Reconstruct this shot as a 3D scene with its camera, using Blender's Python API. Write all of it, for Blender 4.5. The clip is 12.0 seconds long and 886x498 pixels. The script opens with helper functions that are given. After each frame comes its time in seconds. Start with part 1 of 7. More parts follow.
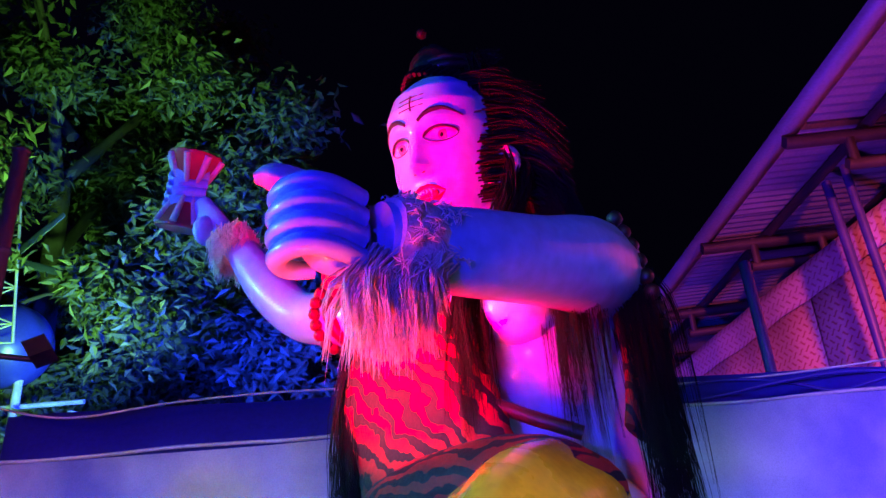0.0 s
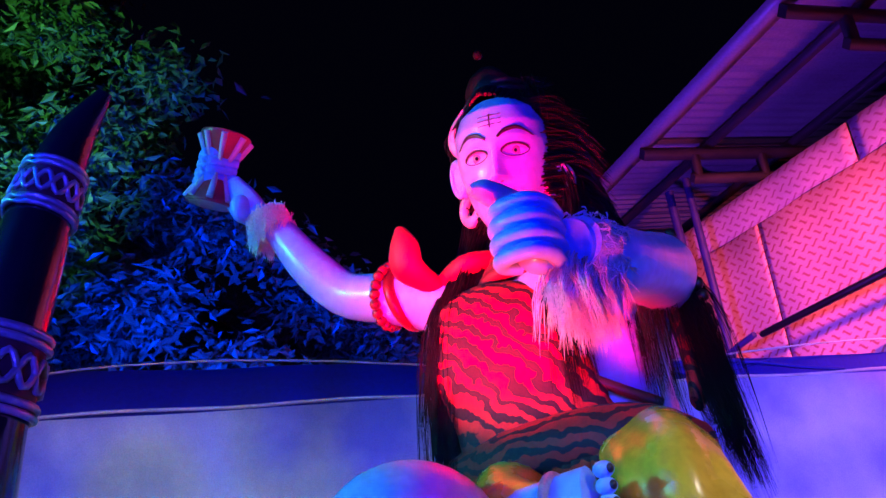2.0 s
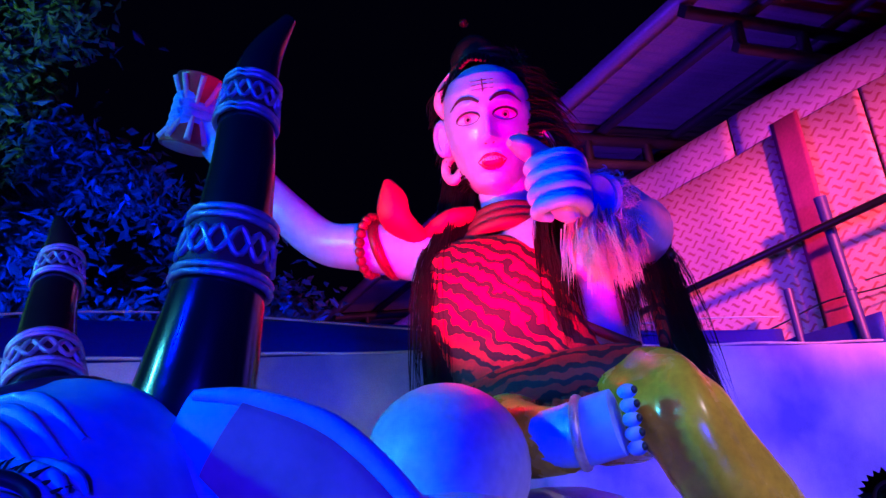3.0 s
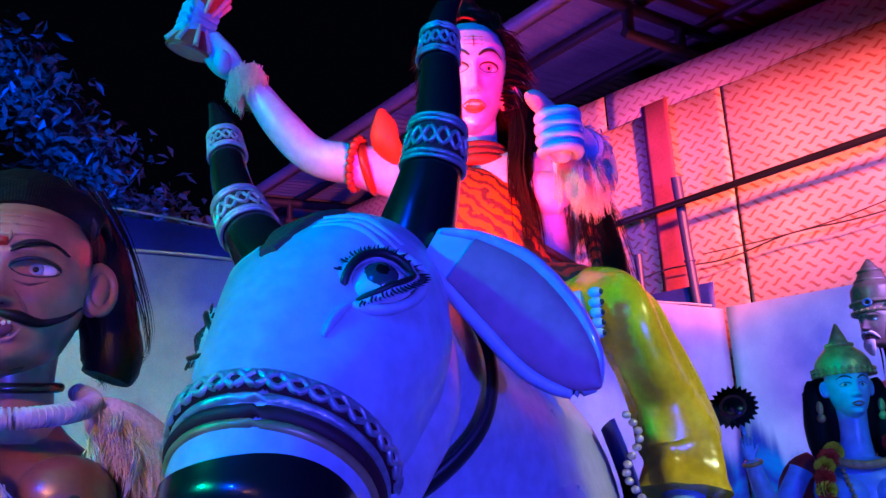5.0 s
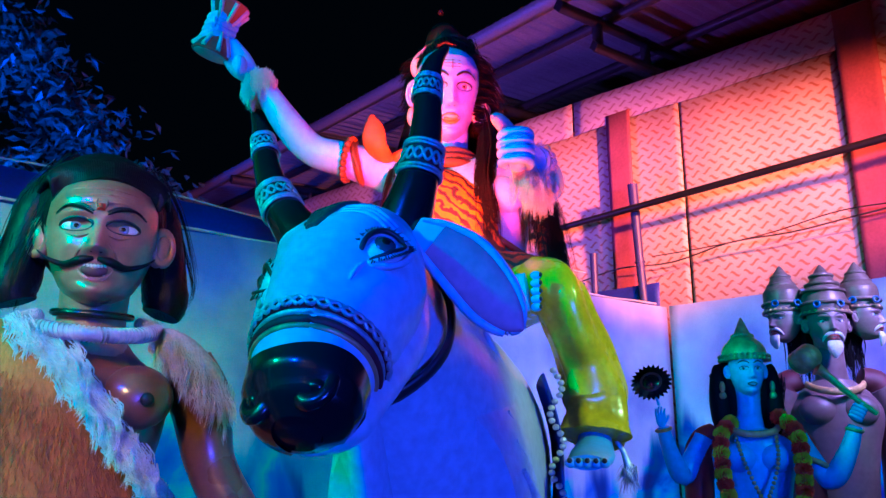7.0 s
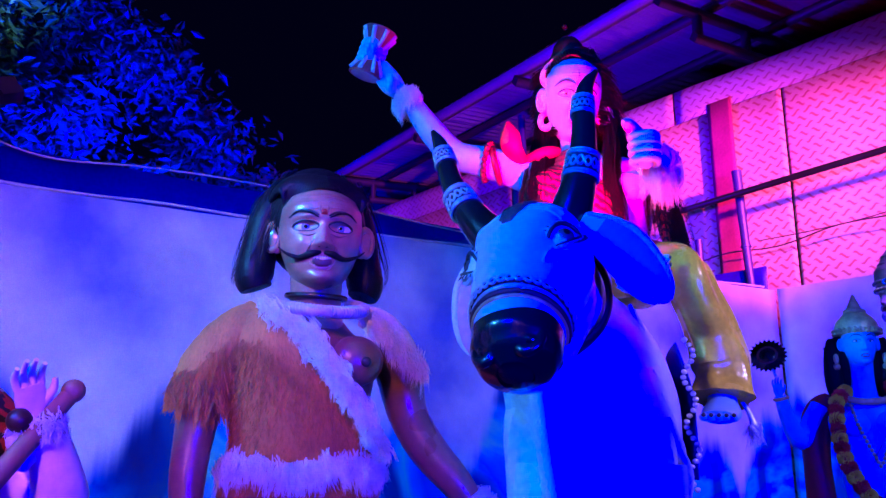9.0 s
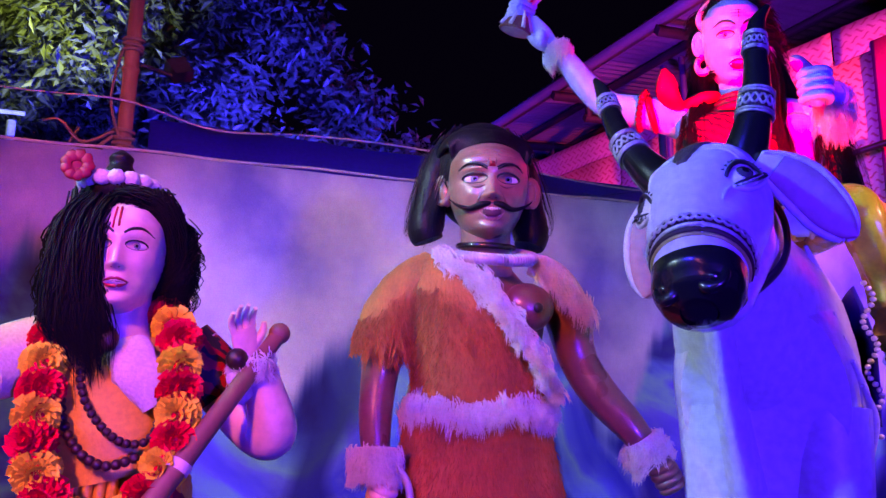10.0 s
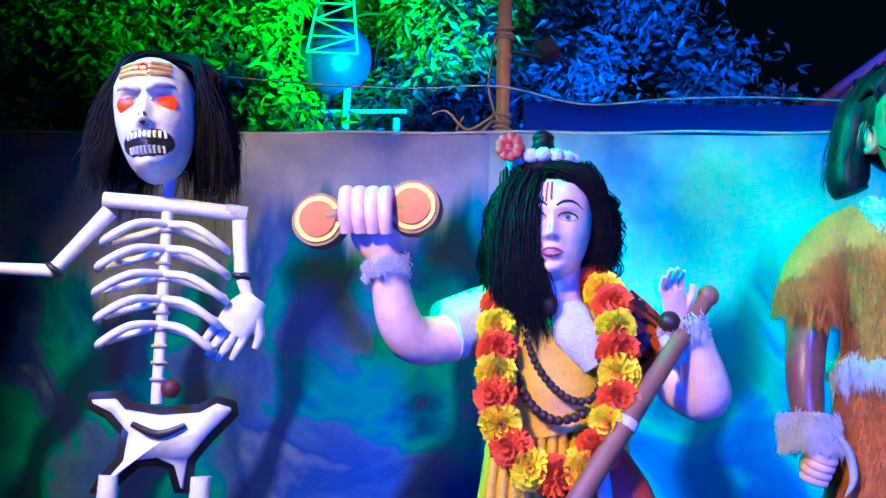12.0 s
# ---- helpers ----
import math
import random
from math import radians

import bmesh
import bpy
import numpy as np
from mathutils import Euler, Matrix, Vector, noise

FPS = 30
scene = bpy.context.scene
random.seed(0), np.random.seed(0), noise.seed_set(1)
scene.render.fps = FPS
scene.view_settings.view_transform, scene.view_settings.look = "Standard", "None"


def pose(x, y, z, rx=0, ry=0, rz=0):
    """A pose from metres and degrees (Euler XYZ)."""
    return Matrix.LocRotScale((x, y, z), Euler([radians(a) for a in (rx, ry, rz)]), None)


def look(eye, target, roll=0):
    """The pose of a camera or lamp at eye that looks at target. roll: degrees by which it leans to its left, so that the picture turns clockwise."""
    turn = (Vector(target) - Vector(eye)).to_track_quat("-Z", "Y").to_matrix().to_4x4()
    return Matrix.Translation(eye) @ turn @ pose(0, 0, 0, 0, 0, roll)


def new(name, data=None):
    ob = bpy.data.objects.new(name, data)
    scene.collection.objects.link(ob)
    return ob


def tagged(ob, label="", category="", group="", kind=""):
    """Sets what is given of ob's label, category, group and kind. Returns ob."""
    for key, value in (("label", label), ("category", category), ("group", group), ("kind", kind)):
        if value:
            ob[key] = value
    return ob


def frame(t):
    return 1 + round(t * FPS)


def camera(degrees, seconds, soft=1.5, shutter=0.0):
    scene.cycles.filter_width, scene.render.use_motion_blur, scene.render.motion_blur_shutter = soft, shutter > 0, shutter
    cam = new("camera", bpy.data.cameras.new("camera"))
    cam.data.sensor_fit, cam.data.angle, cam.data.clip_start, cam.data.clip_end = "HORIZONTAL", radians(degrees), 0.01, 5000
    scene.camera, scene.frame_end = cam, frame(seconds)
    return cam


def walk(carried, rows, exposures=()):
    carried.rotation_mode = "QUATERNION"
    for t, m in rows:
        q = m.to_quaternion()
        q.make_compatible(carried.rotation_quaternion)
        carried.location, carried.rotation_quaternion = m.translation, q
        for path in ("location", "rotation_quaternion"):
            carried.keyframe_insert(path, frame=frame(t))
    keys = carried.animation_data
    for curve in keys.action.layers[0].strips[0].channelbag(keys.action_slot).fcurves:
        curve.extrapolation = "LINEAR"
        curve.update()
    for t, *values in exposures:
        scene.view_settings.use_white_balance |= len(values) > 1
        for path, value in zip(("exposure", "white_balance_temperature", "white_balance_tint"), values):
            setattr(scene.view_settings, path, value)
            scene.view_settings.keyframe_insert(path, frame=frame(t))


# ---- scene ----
cam = camera(57.0, 12.0)
PATH = [
    (0, (0.618, 1.022, 1.637), (-0.584, 2.363, 2.507), -3.5),
    (0.5, (0.568, 0.968, 1.636), (-0.604, 2.345, 2.491), -2.6),
    (1, (0.536, 0.875, 1.649), (-0.516, 2.341, 2.513), -3.6),
    (1.5, (0.511, 0.743, 1.636), (-0.459, 2.286, 2.459), -3.9),
    (2, (0.42, 0.641, 1.607), (-0.445, 2.262, 2.397), -5.2),
    (2.5, (0.341, 0.589, 1.594), (-0.399, 2.288, 2.346), -5.6),
    (3, (0.259, 0.49, 1.554), (-0.33, 2.266, 2.261), -5.8),
    (3.5, (0.177, 0.414, 1.526), (-0.3, 2.244, 2.175), -5.4),
    (5.5, (0.062, 0.104, 1.411), (-0.133, 2.018, 1.957), -1.4),
    (6, (0.069, 0.03, 1.39), (-0.107, 1.942, 1.947), -0.3),
    (6.5, (0.098, -0.059, 1.356), (-0.059, 1.861, 1.895), 0.4),
    (8.5, (0.022, -0.388, 1.277), (-0.238, 1.526, 1.797), 0.7),
    (9, (-0.002, -0.442, 1.249), (-0.381, 1.454, 1.759), 0.5),
    (9.5, (-0.033, -0.479, 1.233), (-0.57, 1.391, 1.698), 0.8),
    (10, (-0.054, -0.494, 1.211), (-0.754, 1.332, 1.63), 1.0),
    (10.5, (-0.083, -0.512, 1.199), (-0.99, 1.234, 1.563), 1.2),
    (11, (-0.098, -0.534, 1.197), (-1.184, 1.111, 1.535), 1.6),
    (11.5, (-0.125, -0.562, 1.199), (-1.371, 0.967, 1.528), 2.0),
    (12, (-0.143, -0.582, 1.194), (-1.544, 0.807, 1.519), 2.2),
]
EXPOSURES = [
    (0.0, 0.15, 6600, 65), (1.5, 0.15, 6500, 15), (2.5, -0.2, 5200, 75), (3.5, -0.6, 5600, 75), (5.5, 0.6, 7200, -70), (6.5, 0.65, 6100, -120),
    (8.5, 0.05, 4800, 110), (9.5, 0.2, 5200, 130), (10.0, 0.45, 8200, 150), (10.5, 0.8, 9800, 150), (11.0, 1.15, 7800, 10), (12.0, 1.65, 4400, -120),
]
walk(cam, [(t, look(eye, target, roll)) for t, eye, target, roll in PATH], EXPOSURES)

# ---- light ----
world = bpy.data.worlds.new("night")
scene.world = world
world.use_nodes = True
world.node_tree.nodes["Background"].inputs[0].default_value = (0.10, 0.12, 0.45, 1)
world.node_tree.nodes["Background"].inputs[1].default_value = 0.004


def lamp(name, kind, eye, target, energy, colour, size=0.2, spread=60, blend=0.6):
    data = bpy.data.lights.new(name, kind)
    data.energy, data.color = energy, colour
    if kind == "SPOT":
        data.spot_size, data.spot_blend, data.shadow_soft_size = radians(spread), blend, size
    elif kind == "AREA":
        data.size = size
    else:
        data.shadow_soft_size = size
    ob = new(name, data)
    ob.matrix_world = look(eye, target)
    return ob


# LED floods of the show: red under the seated figure, blue and violet from the front, pink on the curtain, green and blue on the trees
lamp("red_flood", "SPOT", (-0.06, 1.36, 1.80), (-0.02, 1.75, 2.23), 195, (1.0, 0.002, 0.025), 0.03, 92, 0.8)
# added fill with no fixture: reddens the wrist fur and forearm from below
lamp("red_fur_fill", "SPOT", (0.13, 1.36, 1.74), (0.14, 1.48, 1.93), 8.0, (1.0, 0.04, 0.012), 0.02, 90)
lamp("blue_flood", "SPOT", (-1.2, -1.9, 3.1), (-0.35, 1.5, 0.95), 480, (0.0, 0.03, 1.0), 0.12, 67, 1.0)
lamp("violet_flood", "SPOT", (1.7, -1.8, 1.14), (-0.7, 1.6, 1.40), 560, (0.035, 0.03, 1.0), 0.10, 64, 1.0)
lamp("cyan_flood", "SPOT", (-2.4, -0.9, 2.9), (-0.70, 1.9, 1.40), 500, (0.0, 0.80, 0.58), 0.12, 58, 1.0)
lamp("warm_flood", "SPOT", (-0.35, -1.9, 2.5), (-1.5, 0.5, 1.5), 270, (1.0, 0.34, 0.15), 0.12, 57, 0.4)
for aim, power in (((2.1, 4.25, 3.05), 300), ((1.2, 5.05, 3.05), 430), ((0.2, 5.9, 3.0), 600), ((-1.3, 7.0, 2.9), 700)):
    lamp("pink_flood", "SPOT", (2.3, 2.2, 3.2), aim, power * 1.9, (1.0, 0.11, 0.12), 0.08, 38, 0.7)
lamp("purple_flood", "SPOT", (1.7, 1.6, 2.6), (1.2, 4.6, 1.7), 500, (0.34, 0.14, 1.0), 0.1, 84)
lamp("roof_flood", "SPOT", (-1.0, 4.2, 2.45), (-0.6, 6.3, 4.3), 220, (0.20, 0.04, 1.0), 0.1, 130)
lamp("green_tree_flood", "SPOT", (-2.9, 2.25, 2.3), (-5.2, 2.2, 5.9), 620, (0.10, 1.0, 0.10), 0.1, 92)
lamp("blue_tree_flood", "SPOT", (-2.2, 3.2, 2.35), (-4.4, 4.9, 3.0), 1250, (0.0, 0.03, 1.0), 0.1, 120)
lamp("side_flood", "SPOT", (1.9, 0.3, 2.7), (0.9, 2.4, 1.5), 34, (0.3, 0.70, 1.0), 0.1, 60)
lamp("white_flood", "SPOT", (1.9, 0.3, 2.7), (0.27, 1.57, 1.38), 120, (1.0, 0.85, 0.5), 0.05, 21, 0.5)


# ---- materials ----
def mat(name, colour, rough=0.5, metal=0.0, colour2=None, scale=8.0, spread=0.5, bump=0.15, fine=60.0, coat=0.0, stretch=(1, 1, 1)):
    m = bpy.data.materials.new(name)
    m.use_nodes = True
    nt = m.node_tree
    N, L = nt.nodes, nt.links
    b = N["Principled BSDF"]
    b.inputs["Roughness"].default_value = rough
    b.inputs["Metallic"].default_value = metal
    b.inputs["Coat Weight"].default_value = coat
    tc, mp = N.new("ShaderNodeTexCoord"), N.new("ShaderNodeMapping")
    mp.inputs["Scale"].default_value = stretch
    L.new(tc.outputs["Object"], mp.inputs[0])
    n1, n2 = N.new("ShaderNodeTexNoise"), N.new("ShaderNodeTexNoise")
    n1.inputs["Scale"].default_value, n1.inputs["Detail"].default_value = scale, 5
    n2.inputs["Scale"].default_value, n2.inputs["Detail"].default_value = fine, 3
    L.new(mp.outputs[0], n1.inputs[0]); L.new(mp.outputs[0], n2.inputs[0])
    c2 = colour2 or tuple(c * 0.6 for c in colour)
    r = N.new("ShaderNodeValToRGB")
    r.color_ramp.elements[0].position, r.color_ramp.elements[1].position = 0.5 - spread / 2, 0.5 + spread / 2
    r.color_ramp.elements[0].color, r.color_ramp.elements[1].color = (*c2, 1), (*colour, 1)
    L.new(n1.outputs[0], r.inputs[0])
    mx = N.new("ShaderNodeMix"); mx.data_type, mx.blend_type = "RGBA", "MULTIPLY"
    mx.inputs[0].default_value = 0.35
    L.new(r.outputs[0], mx.inputs[6])
    r2 = N.new("ShaderNodeValToRGB")
    r2.color_ramp.elements[0].position, r2.color_ramp.elements[1].position = 0.3, 0.65
    r2.color_ramp.elements[0].color = (0.45, 0.45, 0.45, 1)
    L.new(n2.outputs[0], r2.inputs[0]); L.new(r2.outputs[0], mx.inputs[7])
    L.new(mx.outputs[2], b.inputs["Base Color"])
    bp = N.new("ShaderNodeBump"); bp.inputs["Strength"].default_value = bump; bp.inputs["Distance"].default_value = 0.004
    L.new(n2.outputs[0], bp.inputs["Height"]); L.new(bp.outputs[0], b.inputs["Normal"])
    mr = N.new("ShaderNodeMapRange")
    mr.inputs[3].default_value, mr.inputs[4].default_value = max(0.03, rough - 0.12), min(1, rough + 0.15)
    L.new(n1.outputs[0], mr.inputs[0]); L.new(mr.outputs[0], b.inputs["Roughness"])
    return m


def glow(name, colour, strength):
    m = mat(name, colour)
    b = m.node_tree.nodes["Principled BSDF"]
    b.inputs["Emission Color"].default_value = (*colour, 1)
    b.inputs["Emission Strength"].default_value = strength
    return m


def striped(name, ground, stripe, scale=24.0, distort=10.0, axis="X"):
    """Tiger-skin print: ragged dark bands on a tawny ground."""
    m = mat(name, ground, 0.75, fine=120, bump=0.3)
    nt = m.node_tree
    N, L = nt.nodes, nt.links
    b = N["Principled BSDF"]
    w = N.new("ShaderNodeTexWave")
    w.bands_direction = axis
    w.inputs["Scale"].default_value, w.inputs["Distortion"].default_value = scale, distort
    w.inputs["Detail"].default_value, w.inputs["Detail Scale"].default_value = 2.5, 1.5
    L.new(N["Texture Coordinate"].outputs["Object"], w.inputs[0])
    r = N.new("ShaderNodeValToRGB")
    r.color_ramp.elements[0].position, r.color_ramp.elements[1].position = 0.40, 0.54
    L.new(w.outputs[1], r.inputs[0])
    mx = N.new("ShaderNodeMix"); mx.data_type = "RGBA"
    old = b.inputs["Base Color"].links[0].from_socket
    L.new(r.outputs[0], mx.inputs[0]); mx.inputs[6].default_value = (*stripe, 1); L.new(old, mx.inputs[7])
    L.new(mx.outputs[2], b.inputs["Base Color"])
    return m


BLUESKIN = mat("painted_pale_blue_skin", (0.25, 0.49, 0.78), 0.32, colour2=(0.19, 0.40, 0.70), scale=5, bump=0.05, coat=0.3)
PALESKIN = mat("painted_fair_skin", (0.78, 0.56, 0.46), 0.38, colour2=(0.68, 0.46, 0.38), scale=6, bump=0.05, coat=0.2)
BROWNSKIN = mat("painted_brown_skin", (0.24, 0.105, 0.06), 0.30, colour2=(0.12, 0.045, 0.028), scale=7, bump=0.08, coat=0.4)
FACEBROWN = mat("painted_brown_face", (0.42, 0.22, 0.13), 0.30, colour2=(0.15, 0.055, 0.03), scale=11, bump=0.08, coat=0.4)
BULLSKIN = mat("painted_grey_bull_hide", (0.62, 0.66, 0.70), 0.36, colour2=(0.50, 0.54, 0.60), scale=4, bump=0.06, coat=0.25)
EARPINK = mat("painted_pink_inner_ear", (0.74, 0.27, 0.33), 0.5, bump=0.05)
BLACK = mat("gloss_black_paint", (0.012, 0.011, 0.012), 0.22, bump=0.1, coat=0.5)
HAIR = mat("black_wig_hair", (0.006, 0.005, 0.006), 0.62, fine=200, bump=0.3, stretch=(1, 1, 0.15))
HAIRPAINT = mat("painted_black_hair", (0.010, 0.009, 0.011), 0.42, fine=90, bump=0.5)
WHITE = mat("eye_white_paint", (0.80, 0.79, 0.76), 0.25, bump=0.02)
IRIS = mat("grey_iris_paint", (0.22, 0.27, 0.30), 0.2, bump=0.02)
DARKIRIS = mat("dark_grey_iris_paint", (0.06, 0.075, 0.09), 0.15, bump=0.02, coat=0.4)
PUPIL = mat("pupil_paint", (0.01, 0.01, 0.01), 0.12, bump=0.0, coat=0.6)
LIPS = mat("red_lip_paint", (0.42, 0.05, 0.05), 0.3, bump=0.03)
BROWLIPS = mat("pink_brown_lip_paint", (0.60, 0.26, 0.20), 0.3, bump=0.03)
TEETH = mat("tooth_paint", (0.78, 0.72, 0.55), 0.3, bump=0.02)
VERMILION = mat("vermilion_mark", (0.55, 0.02, 0.015), 0.6, bump=0.05)
SILVER = mat("silver_lace", (0.72, 0.70, 0.64), 0.35, 0.55, colour2=(0.45, 0.42, 0.36), scale=60, fine=220, bump=0.4)
MAROON = mat("maroon_band", (0.09, 0.012, 0.016), 0.6, bump=0.1)
GOLD = mat("gilt_paint", (0.75, 0.52, 0.18), 0.36, 0.25, colour2=(0.4, 0.25, 0.07), scale=50, bump=0.35)
DARKGOLD = mat("tarnished_gilt", (0.18, 0.12, 0.08), 0.42, 0.2, colour2=(0.08, 0.05, 0.035), scale=40, bump=0.4)
TIGER = striped("tiger_print_cloth", (0.44, 0.024, 0.008), (0.004, 0.003, 0.003), 17.0, 7.5, "DIAGONAL")
TIGER2 = striped("tiger_print_wrap", (0.44, 0.024, 0.008), (0.004, 0.003, 0.003), 16, 7, "Z")
YELLOWSATIN = mat("yellow_satin", (0.78, 0.58, 0.02), 0.25, colour2=(0.46, 0.31, 0.01), scale=12, fine=90, bump=0.15, coat=0.2)
SAFFRON = mat("saffron_cloth", (0.70, 0.42, 0.02), 0.55, colour2=(0.55, 0.29, 0.01), scale=18, fine=140, bump=0.25)
FURTAN = mat("rust_brown_plush", (0.52, 0.16, 0.025), 0.9, colour2=(0.30, 0.085, 0.015), scale=22, fine=190, bump=0.7, stretch=(1, 1, 0.35))
FURWHITE = mat("white_plush", (0.80, 0.77, 0.72), 0.9, colour2=(0.64, 0.60, 0.56), scale=30, fine=200, bump=0.7)
BEADS = mat("dark_rudraksha_beads", (0.045, 0.014, 0.010), 0.45, bump=0.4)
REDBEADS = mat("red_brown_beads", (0.20, 0.025, 0.018), 0.35, bump=0.2)
REDCLOTH = mat("red_cloth", (0.36, 0.018, 0.018), 0.6, bump=0.2)
DRUMRED = mat("red_drum_paint", (0.50, 0.06, 0.05), 0.35, bump=0.1)
BONE = mat("white_bone_paint", (0.80, 0.80, 0.78), 0.4, colour2=(0.62, 0.62, 0.62), scale=20, bump=0.15)
SHELLGREY = mat("grey_shell_paint", (0.55, 0.52, 0.50), 0.4, colour2=(0.30, 0.27, 0.27), scale=45, bump=0.3)
WOOD = mat("painted_wood_staff", (0.26, 0.12, 0.06), 0.5, bump=0.3, stretch=(1, 1, 0.2))
BAMBOO = mat("weathered_bamboo", (0.42, 0.25, 0.11), 0.5, colour2=(0.28, 0.15, 0.06), scale=20, bump=0.3, stretch=(1, 1, 0.2))
DUSKSKIN = mat("dusky_painted_skin", (0.20, 0.135, 0.115), 0.4, colour2=(0.11, 0.07, 0.06), scale=14, bump=0.1)
ROPE = mat("coir_rope", (0.40, 0.30, 0.16), 0.9, bump=0.5)
METALPIPE = mat("dark_steel_pipe", (0.02, 0.02, 0.025), 0.4, 0.6, bump=0.15)
# the poles' blue is the light on them, put into the colour
BLUEPOLE = mat("blue_lit_pole", (0.03, 0.03, 0.14), 0.45, bump=0.2)
TARP = mat("blue_tarpaulin", (0.02, 0.03, 0.30), 0.5, bump=0.3, scale=6)
CABLE = mat("pale_plastic_cable", (0.60, 0.60, 0.60), 0.4, bump=0.05)
DARKCABLE = mat("dark_plastic_cable", (0.03, 0.03, 0.03), 0.4, bump=0.05)
SHEET = mat("corrugated_roof_sheet", (0.36, 0.36, 0.37), 0.5, 0.3, colour2=(0.24, 0.24, 0.25), scale=3, bump=0.15)
STEEL = mat("dark_primer_steel", (0.05, 0.045, 0.05), 0.5, 0.4, bump=0.15)
LEAF = mat("green_leaves", (0.10, 0.17, 0.08), 0.45, colour2=(0.045, 0.09, 0.035), scale=3, bump=0.05)
BARK = mat("grey_brown_bark", (0.05, 0.04, 0.03), 0.9, fine=30, bump=0.9, stretch=(1, 1, 0.3))
GLOBEBLUE = mat("painted_globe_blue", (0.010, 0.035, 0.24), 0.35, colour2=(0.008, 0.02, 0.15), scale=3, bump=0.04)
GLOBETEAL = mat("painted_globe_teal", (0.012, 0.075, 0.22), 0.35, bump=0.04)
BLUETARP = mat("blue_tarpaulin_fence", (0.010, 0.025, 0.36), 0.5, bump=0.4, scale=3)
TOWERPAINT = mat("pale_painted_lattice", (0.45, 0.48, 0.50), 0.4, bump=0.05)
GROUND = mat("trodden_earth", (0.16, 0.12, 0.09), 0.95, colour2=(0.09, 0.07, 0.05), scale=2, fine=40, bump=0.6)
MARIRED = mat("marigold_red_orange", (0.82, 0.06, 0.012), 0.7, colour2=(0.66, 0.04, 0.01), scale=80, fine=150, bump=0.6)
MARIYELLOW = mat("marigold_yellow", (0.92, 0.80, 0.02), 0.7, colour2=(0.88, 0.68, 0.01), scale=80, fine=150, bump=0.6)
REDGLOW = glow("lit_red_eye", (0.6, 0.0, 0.0), 0.9)
DARKLINE = mat("dark_outline_paint", (0.02, 0.018, 0.02), 0.4, bump=0.05)
STRIPEWHITE = mat("white_paint_stripe", (0.75, 0.68, 0.60), 0.4, bump=0.05)


def let_through(m, share):
    """Thin hair that lets light through from behind."""
    nt = m.node_tree
    b = nt.nodes["Principled BSDF"]
    t, x = nt.nodes.new("ShaderNodeBsdfTranslucent"), nt.nodes.new("ShaderNodeMixShader")
    nt.links.new(b.inputs["Base Color"].links[0].from_socket, t.inputs[0])
    x.inputs[0].default_value = share
    nt.links.new(b.outputs[0], x.inputs[1]); nt.links.new(t.outputs[0], x.inputs[2])
    nt.links.new(x.outputs[0], nt.nodes["Material Output"].inputs[0])


let_through(FURWHITE, 0.22)
let_through(LEAF, 0.35)
for m in (HAIR, HAIRPAINT):
    m.node_tree.nodes["Principled BSDF"].inputs["Specular IOR Level"].default_value = 0.12


